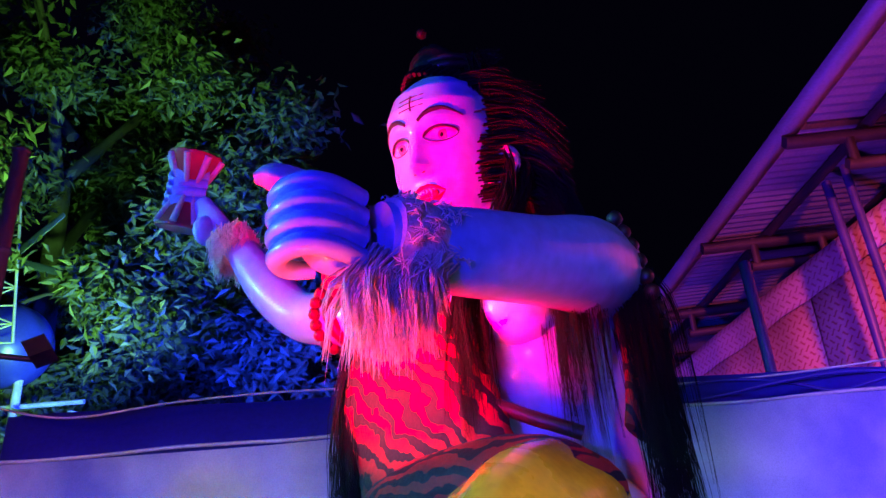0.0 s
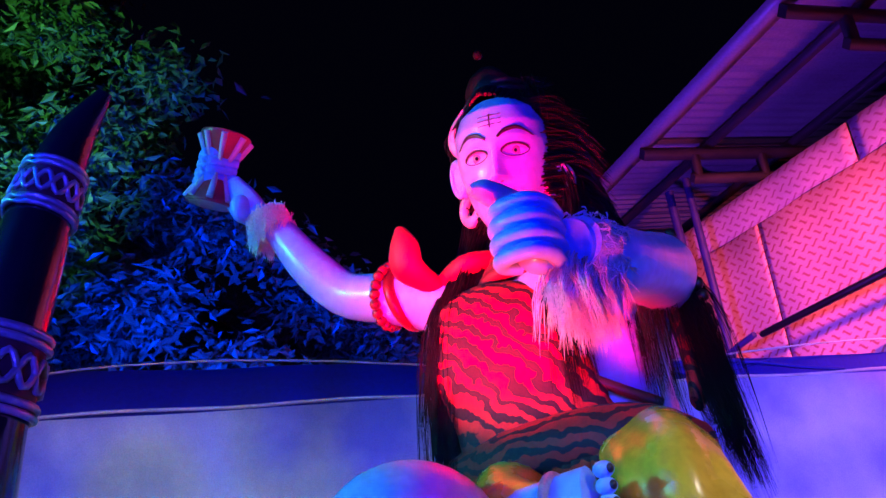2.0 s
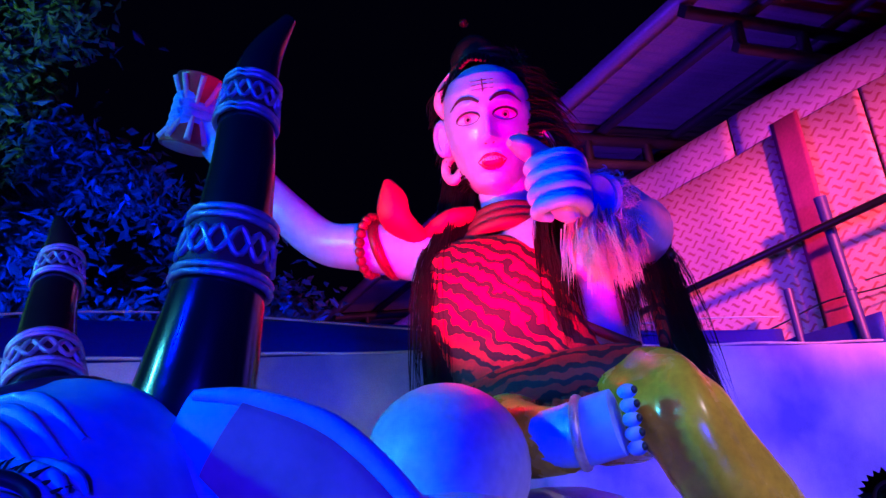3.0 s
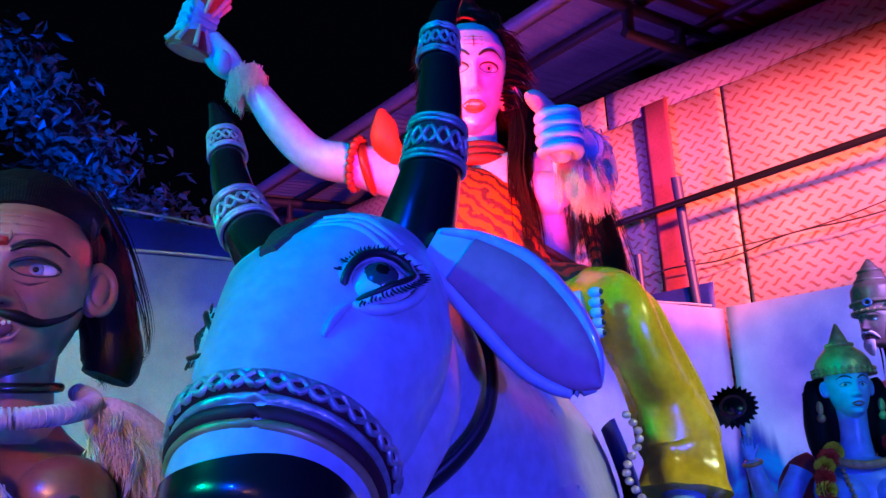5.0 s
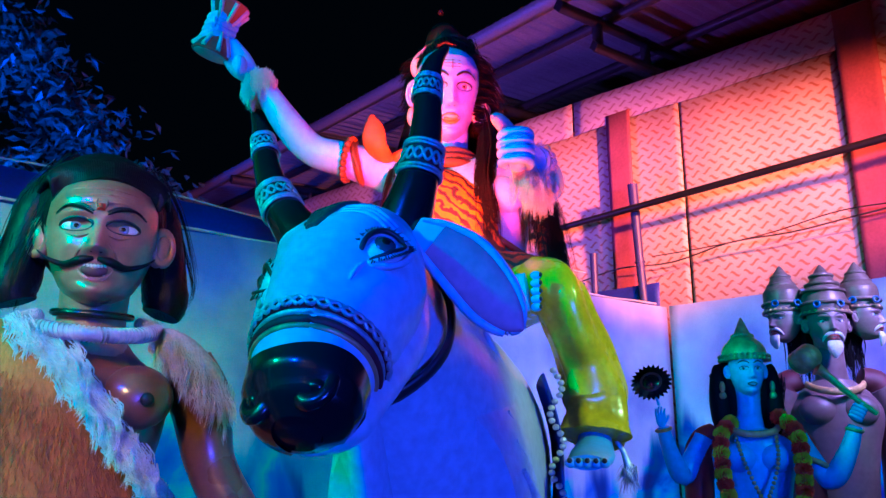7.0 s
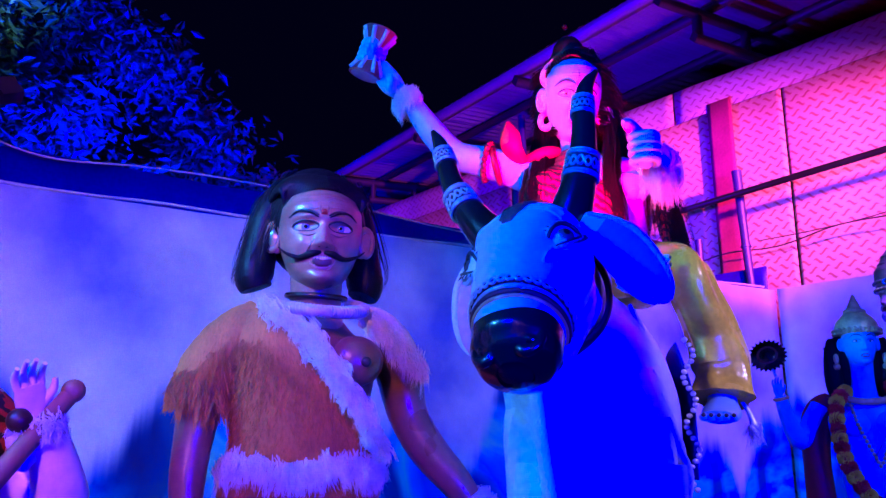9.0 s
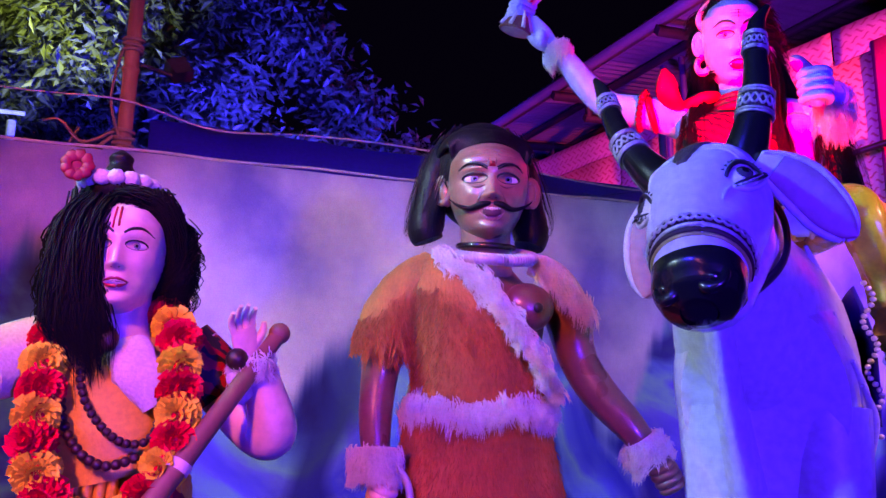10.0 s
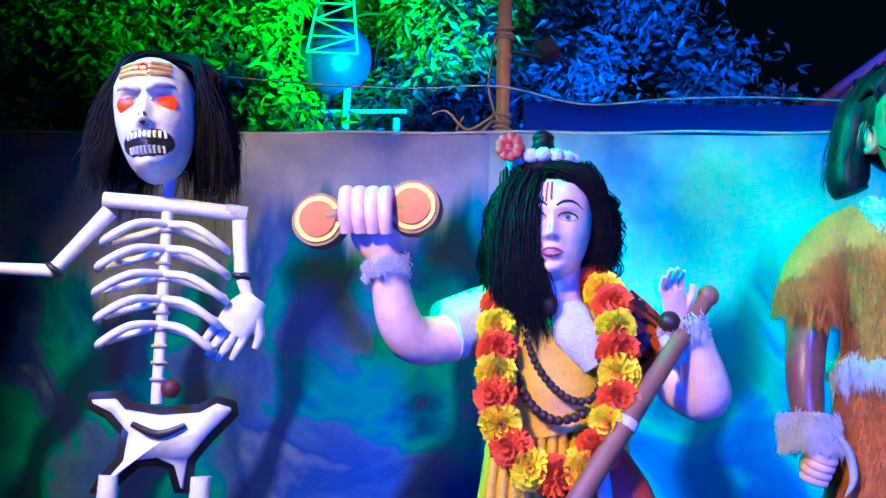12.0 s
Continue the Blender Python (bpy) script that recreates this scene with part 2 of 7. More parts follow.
def mural():
    """Painted cloth backdrop: pale sky with clouds above, blue and teal hills below."""
    m = mat("painted_backdrop_cloth", (0.66, 0.68, 0.78), 0.8, colour2=(0.16, 0.18, 0.52), scale=1.5, spread=0.28, fine=240, bump=0.15)
    nt = m.node_tree
    N, L = nt.nodes, nt.links
    b = N["Principled BSDF"]
    old = b.inputs["Base Color"].links[0].from_socket
    tc = N["Texture Coordinate"]
    sep = N.new("ShaderNodeSeparateXYZ"); L.new(tc.outputs["Object"], sep.inputs[0])
    comb = N.new("ShaderNodeCombineXYZ"); L.new(sep.outputs[0], comb.inputs[0]); L.new(sep.outputs[1], comb.inputs[1])
    ridge = N.new("ShaderNodeTexNoise"); ridge.inputs["Scale"].default_value = 1.1; ridge.inputs["Detail"].default_value = 6
    L.new(comb.outputs[0], ridge.inputs[0])
    hill = N.new("ShaderNodeMapRange"); hill.inputs[1].default_value, hill.inputs[2].default_value = 0.25, 0.75
    hill.inputs[3].default_value, hill.inputs[4].default_value = 0.60, 2.40
    L.new(ridge.outputs[0], hill.inputs[0])
    d = N.new("ShaderNodeMath"); d.operation = "SUBTRACT"; L.new(hill.outputs[0], d.inputs[0]); L.new(sep.outputs[2], d.inputs[1])
    mask = N.new("ShaderNodeMapRange"); mask.inputs[1].default_value, mask.inputs[2].default_value = -0.02, 0.16
    mask.interpolation_type = "SMOOTHSTEP"
    L.new(d.outputs[0], mask.inputs[0])
    tint = N.new("ShaderNodeTexNoise"); tint.inputs["Scale"].default_value = 1.1; tint.inputs["Detail"].default_value = 7; tint.inputs["Distortion"].default_value = 1.2
    L.new(tc.outputs["Object"], tint.inputs[0])
    tr = N.new("ShaderNodeValToRGB")
    e = tr.color_ramp.elements
    e[0].position, e[0].color = 0.36, (0.006, 0.03, 0.32, 1)
    e[1].position, e[1].color = 0.68, (0.24, 0.30, 0.60, 1)
    for at, c in ((0.42, (0.008, 0.20, 0.52, 1)), (0.48, (0.008, 0.40, 0.44, 1)), (0.53, (0.07, 0.14, 0.62, 1)), (0.60, (0.015, 0.06, 0.56, 1))):
        e.new(at).color = c
    L.new(tint.outputs[0], tr.inputs[0])
    mx = N.new("ShaderNodeMix"); mx.data_type = "RGBA"
    L.new(mask.outputs[0], mx.inputs[0]); L.new(old, mx.inputs[6]); L.new(tr.outputs[0], mx.inputs[7])
    # brushed dark strokes of the ridges
    w = N.new("ShaderNodeTexWave"); w.inputs["Scale"].default_value = 0.8; w.inputs["Distortion"].default_value = 14; w.inputs["Detail"].default_value = 3
    w.inputs["Detail Scale"].default_value = 0.7
    L.new(tc.outputs["Object"], w.inputs[0])
    wr = N.new("ShaderNodeValToRGB"); wr.color_ramp.elements[0].position, wr.color_ramp.elements[1].position = 0.06, 0.34
    wr.color_ramp.elements[0].color = (0.05, 0.13, 0.36, 1)
    L.new(w.outputs[1], wr.inputs[0])
    mu = N.new("ShaderNodeMix"); mu.data_type, mu.blend_type = "RGBA", "MULTIPLY"
    L.new(mask.outputs[0], mu.inputs[0]); L.new(mx.outputs[2], mu.inputs[6]); L.new(wr.outputs[0], mu.inputs[7])
    L.new(mu.outputs[2], b.inputs["Base Color"])
    return m


def printed(name, ground, line):
    """Curtain sheet with a small basket-weave print of curved dashes."""
    m = mat(name, ground, 0.7, scale=1.5, spread=0.8, fine=200, bump=0.15)
    nt = m.node_tree
    N, L = nt.nodes, nt.links
    b = N["Principled BSDF"]
    old = b.inputs["Base Color"].links[0].from_socket
    uv = N.new("ShaderNodeUVMap")
    sep = N.new("ShaderNodeSeparateXYZ"); L.new(uv.outputs[0], sep.inputs[0])

    def op(kind, a, c=None):
        n = N.new("ShaderNodeMath"); n.operation = kind
        for i, v in enumerate((a, c)):
            if v is None:
                continue
            if isinstance(v, (int, float)):
                n.inputs[i].default_value = v
            else:
                L.new(v, n.inputs[i])
        return n.outputs[0]

    u, v = op("MULTIPLY", sep.outputs[0], 12.0), op("MULTIPLY", sep.outputs[1], 18.5)
    row = op("FLOOR", v)
    odd = op("MODULO", row, 2.0)
    fu = op("FRACT", op("ADD", u, op("MULTIPLY", odd, 0.5)))
    fv = op("FRACT", v)
    flip = op("SUBTRACT", 1.0, op("MULTIPLY", odd, 2.0))
    arc = op("ADD", 0.5, op("MULTIPLY", op("MULTIPLY", 0.26, flip), op("SINE", op("MULTIPLY", fu, 6.283))))
    near = op("ABSOLUTE", op("SUBTRACT", fv, arc))
    width = op("SUBTRACT", op("MULTIPLY", 0.24, op("SINE", op("MULTIPLY", fu, 3.1416))), 0.05)
    line_on = op("LESS_THAN", near, width)
    mx = N.new("ShaderNodeMix"); mx.data_type = "RGBA"
    L.new(op("MULTIPLY", line_on, 0.9), mx.inputs[0]); L.new(old, mx.inputs[6]); mx.inputs[7].default_value = (*line, 1)
    L.new(mx.outputs[2], b.inputs["Base Color"])
    return m


MURAL = mural()
PRINT = printed("printed_curtain_sheet", (0.72, 0.48, 0.38), (0.36, 0.10, 0.06))
PRINTDARK = printed("printed_curtain_upper_strip", (0.58, 0.40, 0.40), (0.28, 0.11, 0.12))
REDSHEET = mat("red_cloth_strip", (0.36, 0.05, 0.10), 0.8, scale=6, bump=0.2)


# ---- mesh tools ----
def rounded(pts, rad, sub):
    """Catmull-Rom through points and radii."""
    P = [np.array(p, float) for p in pts]
    R = [np.array(r if isinstance(r, (tuple, list)) else (r, r), float) for r in rad]
    if sub <= 1 or len(P) < 2:
        return P, R
    out, orr = [], []
    for i in range(len(P) - 1):
        p = [np.concatenate([P[j], R[j]]) for j in (max(i - 1, 0), i, i + 1, min(i + 2, len(P) - 1))]
        for k in range(sub):
            t = k / sub
            q = 0.5 * ((2 * p[1]) + (p[2] - p[0]) * t + (2 * p[0] - 5 * p[1] + 4 * p[2] - p[3]) * t * t + (3 * p[1] - p[0] - 3 * p[2] + p[3]) * t ** 3)
            out.append(q[:3]); orr.append(np.maximum(q[3:], 1e-4))
    return out + [P[-1]], orr + [R[-1]]


class Build:
    """Collects shaped pieces into one mesh."""

    def __init__(self):
        self.v, self.f, self.m, self.mats, self.tf = [], [], [], [], Matrix()

    def slot(self, m):
        if m not in self.mats:
            self.mats.append(m)
        return self.mats.index(m)

    def add(self, verts, faces, m):
        n, k = len(self.v), self.slot(m)
        self.v += [tuple(self.tf @ Vector(p)) for p in verts]
        self.f += [tuple(i + n for i in f) for f in faces]
        self.m += [k] * len(faces)

    def fibres(self, lines, r, m):
        """Thin three-sided hairs that taper to their tips."""
        verts, faces = [], []
        for P in lines:
            P = [np.array(p, float) for p in P]
            d = P[-1] - P[0]
            u = np.cross(d, (0.31, 0.87, 0.38)); u /= np.linalg.norm(u) + 1e-9
            w = np.cross(d, u); w /= np.linalg.norm(w) + 1e-9
            k, n = len(verts), len(P)
            for i, p in enumerate(P):
                q = r * (1 - 0.9 * (i / (n - 1)) ** 2)
                verts += [p + u * q, p - u * q * 0.5 + w * q * 0.87, p - u * q * 0.5 - w * q * 0.87]
            for i in range(n - 1):
                a = k + 3 * i
                faces += [(a, a + 1, a + 4, a + 3), (a + 1, a + 2, a + 5, a + 4), (a + 2, a, a + 3, a + 5)]
        self.add(verts, faces, m)

    def bundle(self, pts, rad, m, sub, n=13):
        """A lock of hair: fibres that run within the lock's thickness."""
        P, R = rounded(pts, rad, max(2, sub - 1))
        lines = []
        for _ in range(n):
            o = np.array([random.gauss(0, 0.75) for _ in range(3)])
            f = np.array([random.gauss(0, 0.25) for _ in range(3)])
            cut = random.randint(max(2, len(P) - 3), len(P))
            lines.append([p + (o + f * math.sin(i * 0.9 + o[0] * 3)) * max(q[0], 0.003) for i, (p, q) in enumerate(zip(P[:cut], R))])
        self.fibres(lines, max(q[0] for q in R) * 0.20, m)
        core = max(2, int(len(P) * 0.85))
        self.fibres([P[:core]], max(q[0] for q in R) * 0.42, m)

    def tube(self, pts, rad, m, seg=12, sub=5, ref=(1, 0, 0), cap=True, rough=0.0):
        if m is HAIR and seg <= 6:
            return self.bundle(pts, rad, m, sub)
        P, R = rounded(pts, rad, sub)
        verts, faces, n = [], [], len(P)
        ref = np.array(ref, float)
        for i in range(n):
            t = P[min(i + 1, n - 1)] - P[max(i - 1, 0)]
            t = t / (np.linalg.norm(t) + 1e-9)
            a = ref - t * (ref @ t)
            if np.linalg.norm(a) < 0.15:
                alt = np.array((0, 1.0, 0)) if abs(t[1]) < 0.9 else np.array((0, 0, 1.0))
                a = alt - t * (alt @ t)
            a /= np.linalg.norm(a)
            b = np.cross(t, a)
            for s in range(seg):
                c, d = math.cos(2 * math.pi * s / seg), math.sin(2 * math.pi * s / seg)
                k = 1 + (random.uniform(-rough, rough) if rough else 0)
                verts.append(P[i] + k * (a * c * R[i][0] + b * d * R[i][1]))
        for i in range(n - 1):
            for s in range(seg):
                faces.append((i * seg + s, i * seg + (s + 1) % seg, (i + 1) * seg + (s + 1) % seg, (i + 1) * seg + s))
        if cap:
            k = len(verts)
            verts += verts[:seg] + verts[(n - 1) * seg:n * seg]
            faces += [tuple(range(k + seg - 1, k - 1, -1)), tuple(range(k + seg, k + 2 * seg))]
        self.add(verts, faces, m)

    def ball(self, c, r, m, u=16, w=10, turn=(0, 0, 0), rough=0.0):
        r = r if isinstance(r, (tuple, list)) else (r, r, r)
        T = Matrix.LocRotScale(c, Euler([radians(a) for a in turn]), r)
        verts, faces = [T @ Vector((0, 0, 1))], []
        for i in range(1, w):
            for j in range(u):
                a, b = math.pi * i / w, 2 * math.pi * j / u
                k = 1 + (random.uniform(-rough, rough) if rough else 0)
                verts.append(T @ (k * Vector((math.sin(a) * math.cos(b), math.sin(a) * math.sin(b), math.cos(a)))))
        verts.append(T @ Vector((0, 0, -1)))
        for j in range(u):
            faces.append((0, 1 + j, 1 + (j + 1) % u))
            faces.append((len(verts) - 1, len(verts) - 1 - u + (j + 1) % u, len(verts) - 1 - u + j))
        for i in range(w - 2):
            for j in range(u):
                a, b = 1 + i * u, 1 + (i + 1) * u
                faces.append((a + j, b + j, b + (j + 1) % u, a + (j + 1) % u))
        self.add(verts, faces, m)

    def ring(self, c, R, r, m, turn=(0, 0, 0), seg=28, rs=8, squash=1.0):
        T = Matrix.LocRotScale(c, Euler([radians(a) for a in turn]), None)
        verts, faces = [], []
        for i in range(seg):
            a = 2 * math.pi * i / seg
            for j in range(rs):
                b = 2 * math.pi * j / rs
                k = R + r * math.cos(b)
                verts.append(T @ Vector((k * math.cos(a), k * squash * math.sin(a), r * math.sin(b))))
        for i in range(seg):
            for j in range(rs):
                faces.append((i * rs + j, ((i + 1) % seg) * rs + j, ((i + 1) % seg) * rs + (j + 1) % rs, i * rs + (j + 1) % rs))
        self.add(verts, faces, m)

    def strands(self, roots, drop, r, m, wander=0.01, lean=(0, 0, 0), sub=3):
        """Hanging hair: one thin tapered lock from each root."""
        for p in roots:
            L = drop * random.uniform(0.6, 1.1)
            a = [np.array(p, float)]
            for k in range(1, 5):
                a.append(a[0] + np.array(lean) * (k / 4) + np.array((random.gauss(0, wander), random.gauss(0, wander), -L * k / 4)))
            self.tube(a, [r, r, r * 0.9, r * 0.6, r * 0.15], m, 5, sub)

    def mesh(self, name, smooth=True):
        me = bpy.data.meshes.new(name)
        me.from_pydata(self.v, [], self.f)
        for m in self.mats:
            me.materials.append(m)
        me.polygons.foreach_set("material_index", self.m)
        me.polygons.foreach_set("use_smooth", [smooth] * len(self.f))
        me.update()
        bm = bmesh.new(); bm.from_mesh(me)
        bmesh.ops.recalc_face_normals(bm, faces=bm.faces)
        bm.to_mesh(me); bm.free()
        return me


def thing(name, b, m=None, label="", category="", group="", kind="", smooth=True):
    ob = new(name, b.mesh(name, smooth))
    if m is not None:
        ob.matrix_world = m
    return tagged(ob, label, category, group, kind)


def part(name, b, parent, label="", smooth=True):
    ob = new(name, b.mesh(name, smooth))
    ob.parent = parent
    if label:
        tagged(ob, label)
    return ob


def empty(name, m, label="", category="", group="", kind=""):
    ob = new(name)
    ob.matrix_world = m
    return tagged(ob, label, category, group, kind)


def rod(a, b, r, m, seg=8, sub=1, rough=0.0):
    k = Build(); k.tube([a, b], [r, r], m, seg, sub, rough=rough); return k


def bar(a, b, w, h, m):
    """A squared bar from a to b."""
    k = Build()
    k.tube([a, b], [(w * 0.707, h * 0.707)] * 2, m, 4, 1, ref=(0, 0, 1))
    return k


# ---- setting ----
def slab(name, a, b, z0, z1, thick, m, wave=0.0, steps=1, rows=1, kind="structure", z2=None):
    """An upright sheet from a to b in plan, with thickness and soft folds."""
    a, b = Vector(a), Vector(b)
    d = b - a
    n = Vector((-d.y, d.x)).normalized()
    length = d.length
    bm = bmesh.new()
    uvl = bm.loops.layers.uv.new("UVMap")
    grid = {}
    z2 = z1 if z2 is None else z2
    for side in (0, 1):
        for i in range(steps + 1):
            for j in range(rows + 1):
                s = i / steps
                z = z0 + (z1 + (z2 - z1) * s - z0) * j / rows
                off = wave * (math.sin(s * length * 5.3 + 0.7 * z) + 0.6 * math.sin(s * length * 11.7 + 1.1 + 0.4 * z)) * (0.35 + 0.65 * (1 - j / rows)) if wave else 0
                p = a + d * s + n * (off + side * thick)
                sag = -0.006 * math.sin(s * length * 2.1) - 0.008 * abs(math.sin(s * length * 0.9)) if (wave and j == rows) else 0
                grid[side, i, j] = bm.verts.new((p.x, p.y, z + sag))

    def quad(k):
        f = bm.faces.new([grid[q] for q in k])
        for lp, q in zip(f.loops, k):
            lp[uvl].uv = (q[1] / steps * length, z0 + (z1 - z0) * q[2] / rows)
    for i in range(steps):
        for j in range(rows):
            quad([(0, i, j), (0, i + 1, j), (0, i + 1, j + 1), (0, i, j + 1)])
            quad([(1, i, j), (1, i, j + 1), (1, i + 1, j + 1), (1, i + 1, j)])
        quad([(0, i, rows), (0, i + 1, rows), (1, i + 1, rows), (1, i, rows)])
        quad([(0, i, 0), (1, i, 0), (1, i + 1, 0), (0, i + 1, 0)])
    for j in range(rows):
        quad([(0, 0, j), (0, 0, j + 1), (1, 0, j + 1), (1, 0, j)])
        quad([(0, steps, j), (1, steps, j), (1, steps, j + 1), (0, steps, j + 1)])
    bmesh.ops.recalc_face_normals(bm, faces=bm.faces)
    me = bpy.data.meshes.new(name)
    bm.to_mesh(me); bm.free()
    me.materials.append(m)
    me.polygons.foreach_set("use_smooth", [bool(wave)] * len(me.polygons))
    ob = new(name, me)
    if kind:
        tagged(ob, kind=kind)
    return ob


g = Build()
K = 24
g.add([(-60 + 120 * i / K, -60 + 120 * j / K, 0.0) for j in range(K + 1) for i in range(K + 1)],
      [(j * (K + 1) + i, j * (K + 1) + i + 1, (j + 1) * (K + 1) + i + 1, (j + 1) * (K + 1) + i) for j in range(K) for i in range(K)], GROUND)
thing("ground", g, kind="structure")

tagged(slab("wall_north_west", (-7.2, -2.07), (-2.28, 1.777), 0, 2.2, 0.05, MURAL, 0.012, 90, 8), "painted cloth backdrop wall with pale sky and blue hills", "backdrop wall")
tagged(slab("wall_north", (-2.29, 1.765), (1.04, 4.79), 0, 2.2, 0.05, MURAL, 0.010, 70, 8, z2=2.31), "painted cloth backdrop wall with pale sky and teal hills", "backdrop wall")
tagged(slab("wall_north_east", (1.05, 4.78), (4.2, 2.24), 0, 2.31, 0.05, MURAL, 0.010, 60, 8), "painted cloth backdrop wall at the corner under the curtain", "backdrop wall")

# curtain of printed sheets under the shed roof
CA, CB = Vector((-3.6, 8.95)), Vector((4.6, 2.28))
CD = (CB - CA).normalized()
CN = Vector((CD.y, -CD.x))


def on_curtain(x, off=0.0):
    """A point of the curtain's line at world x, pushed towards the stage."""
    s = (x - CA.x) / CD.x
    p = CA + CD * s + CN * off
    return (p.x, p.y)


curtain = empty("shed_curtain", Matrix(), "peach printed cloth curtain hanging under the shed roof", "curtain")
edges = [(-3.6, -1.14), (-1.14, -0.09), (-0.09, 1.248), (1.248, 2.065), (2.065, 3.305), (3.305, 4.6)]
for a, b in edges:
    s = slab("curtain_panel", on_curtain(a), on_curtain(b), 0.0, 3.80, 0.006, PRINT, 0.018, 40, 10, "")
    s.parent = curtain
for a, b in ((-3.6, 0.6), (0.61, 4.6)):
    s = slab("upper_strip", on_curtain(a, 0.03), on_curtain(b, 0.03), 3.74, 4.0, 0.006, PRINTDARK, 0.010, 60, 3, "")
    s.parent = curtain
s = slab("red_strip", on_curtain(0.83, 0.05), on_curtain(0.98, 0.05), 1.6, 3.8, 0.006, REDSHEET, 0.010, 6, 8, ""); s.parent = curtain
s = slab("red_strip", on_curtain(2.05, 0.05), on_curtain(2.22, 0.05), 1.6, 3.98, 0.006, REDSHEET, 0.012, 6, 8, ""); s.parent = curtain

# shed roof: sheets on purlins and trusses
RA, RB = Vector((-4.42, 9.12)), Vector((4.32, 0.80))
RD = (RB - RA).normalized()
RN = Vector((-RD.y, RD.x))
roof = empty("shed_roof", Matrix(), kind="structure")
zr = lambda k: 4.34 + 0.10 * k
n_sheet = 12
L = (RB - RA).length
for i in range(n_sheet):
    k = Build()
    w = L / n_sheet
    verts, faces = [], []
    cols = 24
    for j in range(cols + 1):
        for q in (0.0, 4.6):
            p = RA + RD * (w * i + (w + 0.04) * j / cols) + RN * q
            z = zr(q) + 0.005 * math.cos(j * math.pi) + (0.006 if i % 2 else 0)
            verts.append((p.x, p.y, z))
    for j in range(cols):
        faces.append((2 * j, 2 * j + 1, 2 * j + 3, 2 * j + 2))
    k.add(verts, faces, SHEET)
    part("roof_sheet", k, roof, smooth=False)


def rpt(s, q, dz):
    p = RA + RD * s + RN * q
    return (p.x, p.y, zr(q) + dz)


part("fascia", bar(rpt(0, 0.02, -0.06), rpt(L, 0.02, -0.06), 0.03, 0.12, SHEET), roof)
for q in (0.55, 1.25, 2.1, 3.0, 3.9):
    part("purlin", bar(rpt(0, q, -0.06), rpt(L, q, -0.06), 0.06, 0.07, STEEL), roof)
for s in np.arange(0.9, L, 1.45):
    part("rafter", bar(rpt(s, 0.0, -0.13), rpt(s, 4.5, -0.13), 0.07, 0.06, STEEL), roof)
    part("tie_bar", bar(rpt(s, 0.35, -0.32), rpt(s, 4.5, -0.32), 0.06, 0.05, STEEL), roof)
    for q in (0.4, 0.95, 1.6, 2.4):
        part("strut", bar(rpt(s, q, -0.33), rpt(s, q, -0.10), 0.05, 0.05, STEEL), roof)

# closing walls behind the camera, unlit
slab("wall_south", (-7.6, -6.0), (6.0, -6.0), 0, 2.6, -0.1, SHEET)
slab("wall_east", (6.0, -6.0), (6.0, 1.2), 0, 2.6, 0.1, SHEET)

# ---- rails, poles, cables ----
x0, y0 = on_curtain(0.0, 0.30); x1, y1 = on_curtain(3.9, 0.30)
thing("guard_rail", rod((x0, y0, 2.93), (x1, y1, 3.10), 0.022, METALPIPE, 10), None, "dark steel pipe rail in front of the curtain", "rail")


def pole(name, p, q, r, m, label, bumps=6):
    k = Build()
    pts = [np.array(p) * (1 - i / bumps) + np.array(q) * i / bumps + (np.array((random.uniform(-1, 1), random.uniform(-1, 1), 0)) * r * 0.25 if 0 < i < bumps else 0) for i in range(bumps + 1)]
    k.tube(pts, [r * random.uniform(0.85, 1.15) for _ in pts], m, 10, 3)
    for i in range(1, bumps):
        k.tube([pts[i] - np.array((0, 0, r * 0.2)), pts[i] + np.array((0, 0, r * 0.2))], [r * 1.18] * 2, m, 10, 1)
    return thing(name, k, None, label, "pole", "poles along the curtain")


a = on_curtain(1.06, 0.2)
pole("wooden_pole", (a[0] + 0.09, a[1] - 0.05, 0), (a[0] - 0.02, a[1], 3.17), 0.03, BLUEPOLE, "rough blue-lit wooden pole beside the curtain")
a = on_curtain(0.79, 0.2)
pole("wooden_pole", (a[0] + 0.05, a[1], 0), (a[0], a[1], 2.76), 0.024, BLUEPOLE, "short blue-lit wooden pole beside the curtain")
for x in (-0.50, -0.34):
    a = on_curtain(x, 0.2)
    pole("scaffold_pole", (a[0] + 0.1, a[1] - 0.04, 0), (a[0] - 0.02, a[1], 4.25), 0.028, BLUEPOLE, "dark scaffold pole standing before the curtain")
pole("scaffold_pole", (-0.45, 3.98, 0), (-0.47, 4.0, 2.92), 0.022, BLUEPOLE, "dark scaffold pole standing behind the backdrop")
a, b = on_curtain(-0.52, 0.3), on_curtain(-0.05, 0.3)
thing("scaffold_brace", rod((a[0], a[1], 2.84), (b[0], b[1], 2.95), 0.02, BLUEPOLE), None, "short dark pipe clamped across the scaffold poles", "pole")
a, b = on_curtain(0.62, 0.2), on_curtain(1.16, 0.2)
tarp = slab("tarpaulin", a, b, 2.2, 2.50, 0.008, TARP, 0.02, 16, 4, "")
tagged(tarp, "blue tarpaulin tied between two wooden poles", "tarpaulin")

W0, WD, WE = Vector((1.04, 4.79)), Vector((-0.740, -0.672)), Vector((-0.788, -0.616))
WN = Vector((-0.65, 0.76))


def over_wall(s, off, z):
    """A point s metres along the backdrop from its corner, off metres behind it."""
    if s <= 4.5:
        p = W0 + WD * s + WN * off
    else:
        p = W0 + WD * 4.5 + WE * (s - 4.5) + WN * off
    return (p.x, p.y, z - 0.11 * min(1.0, s / 4.5))


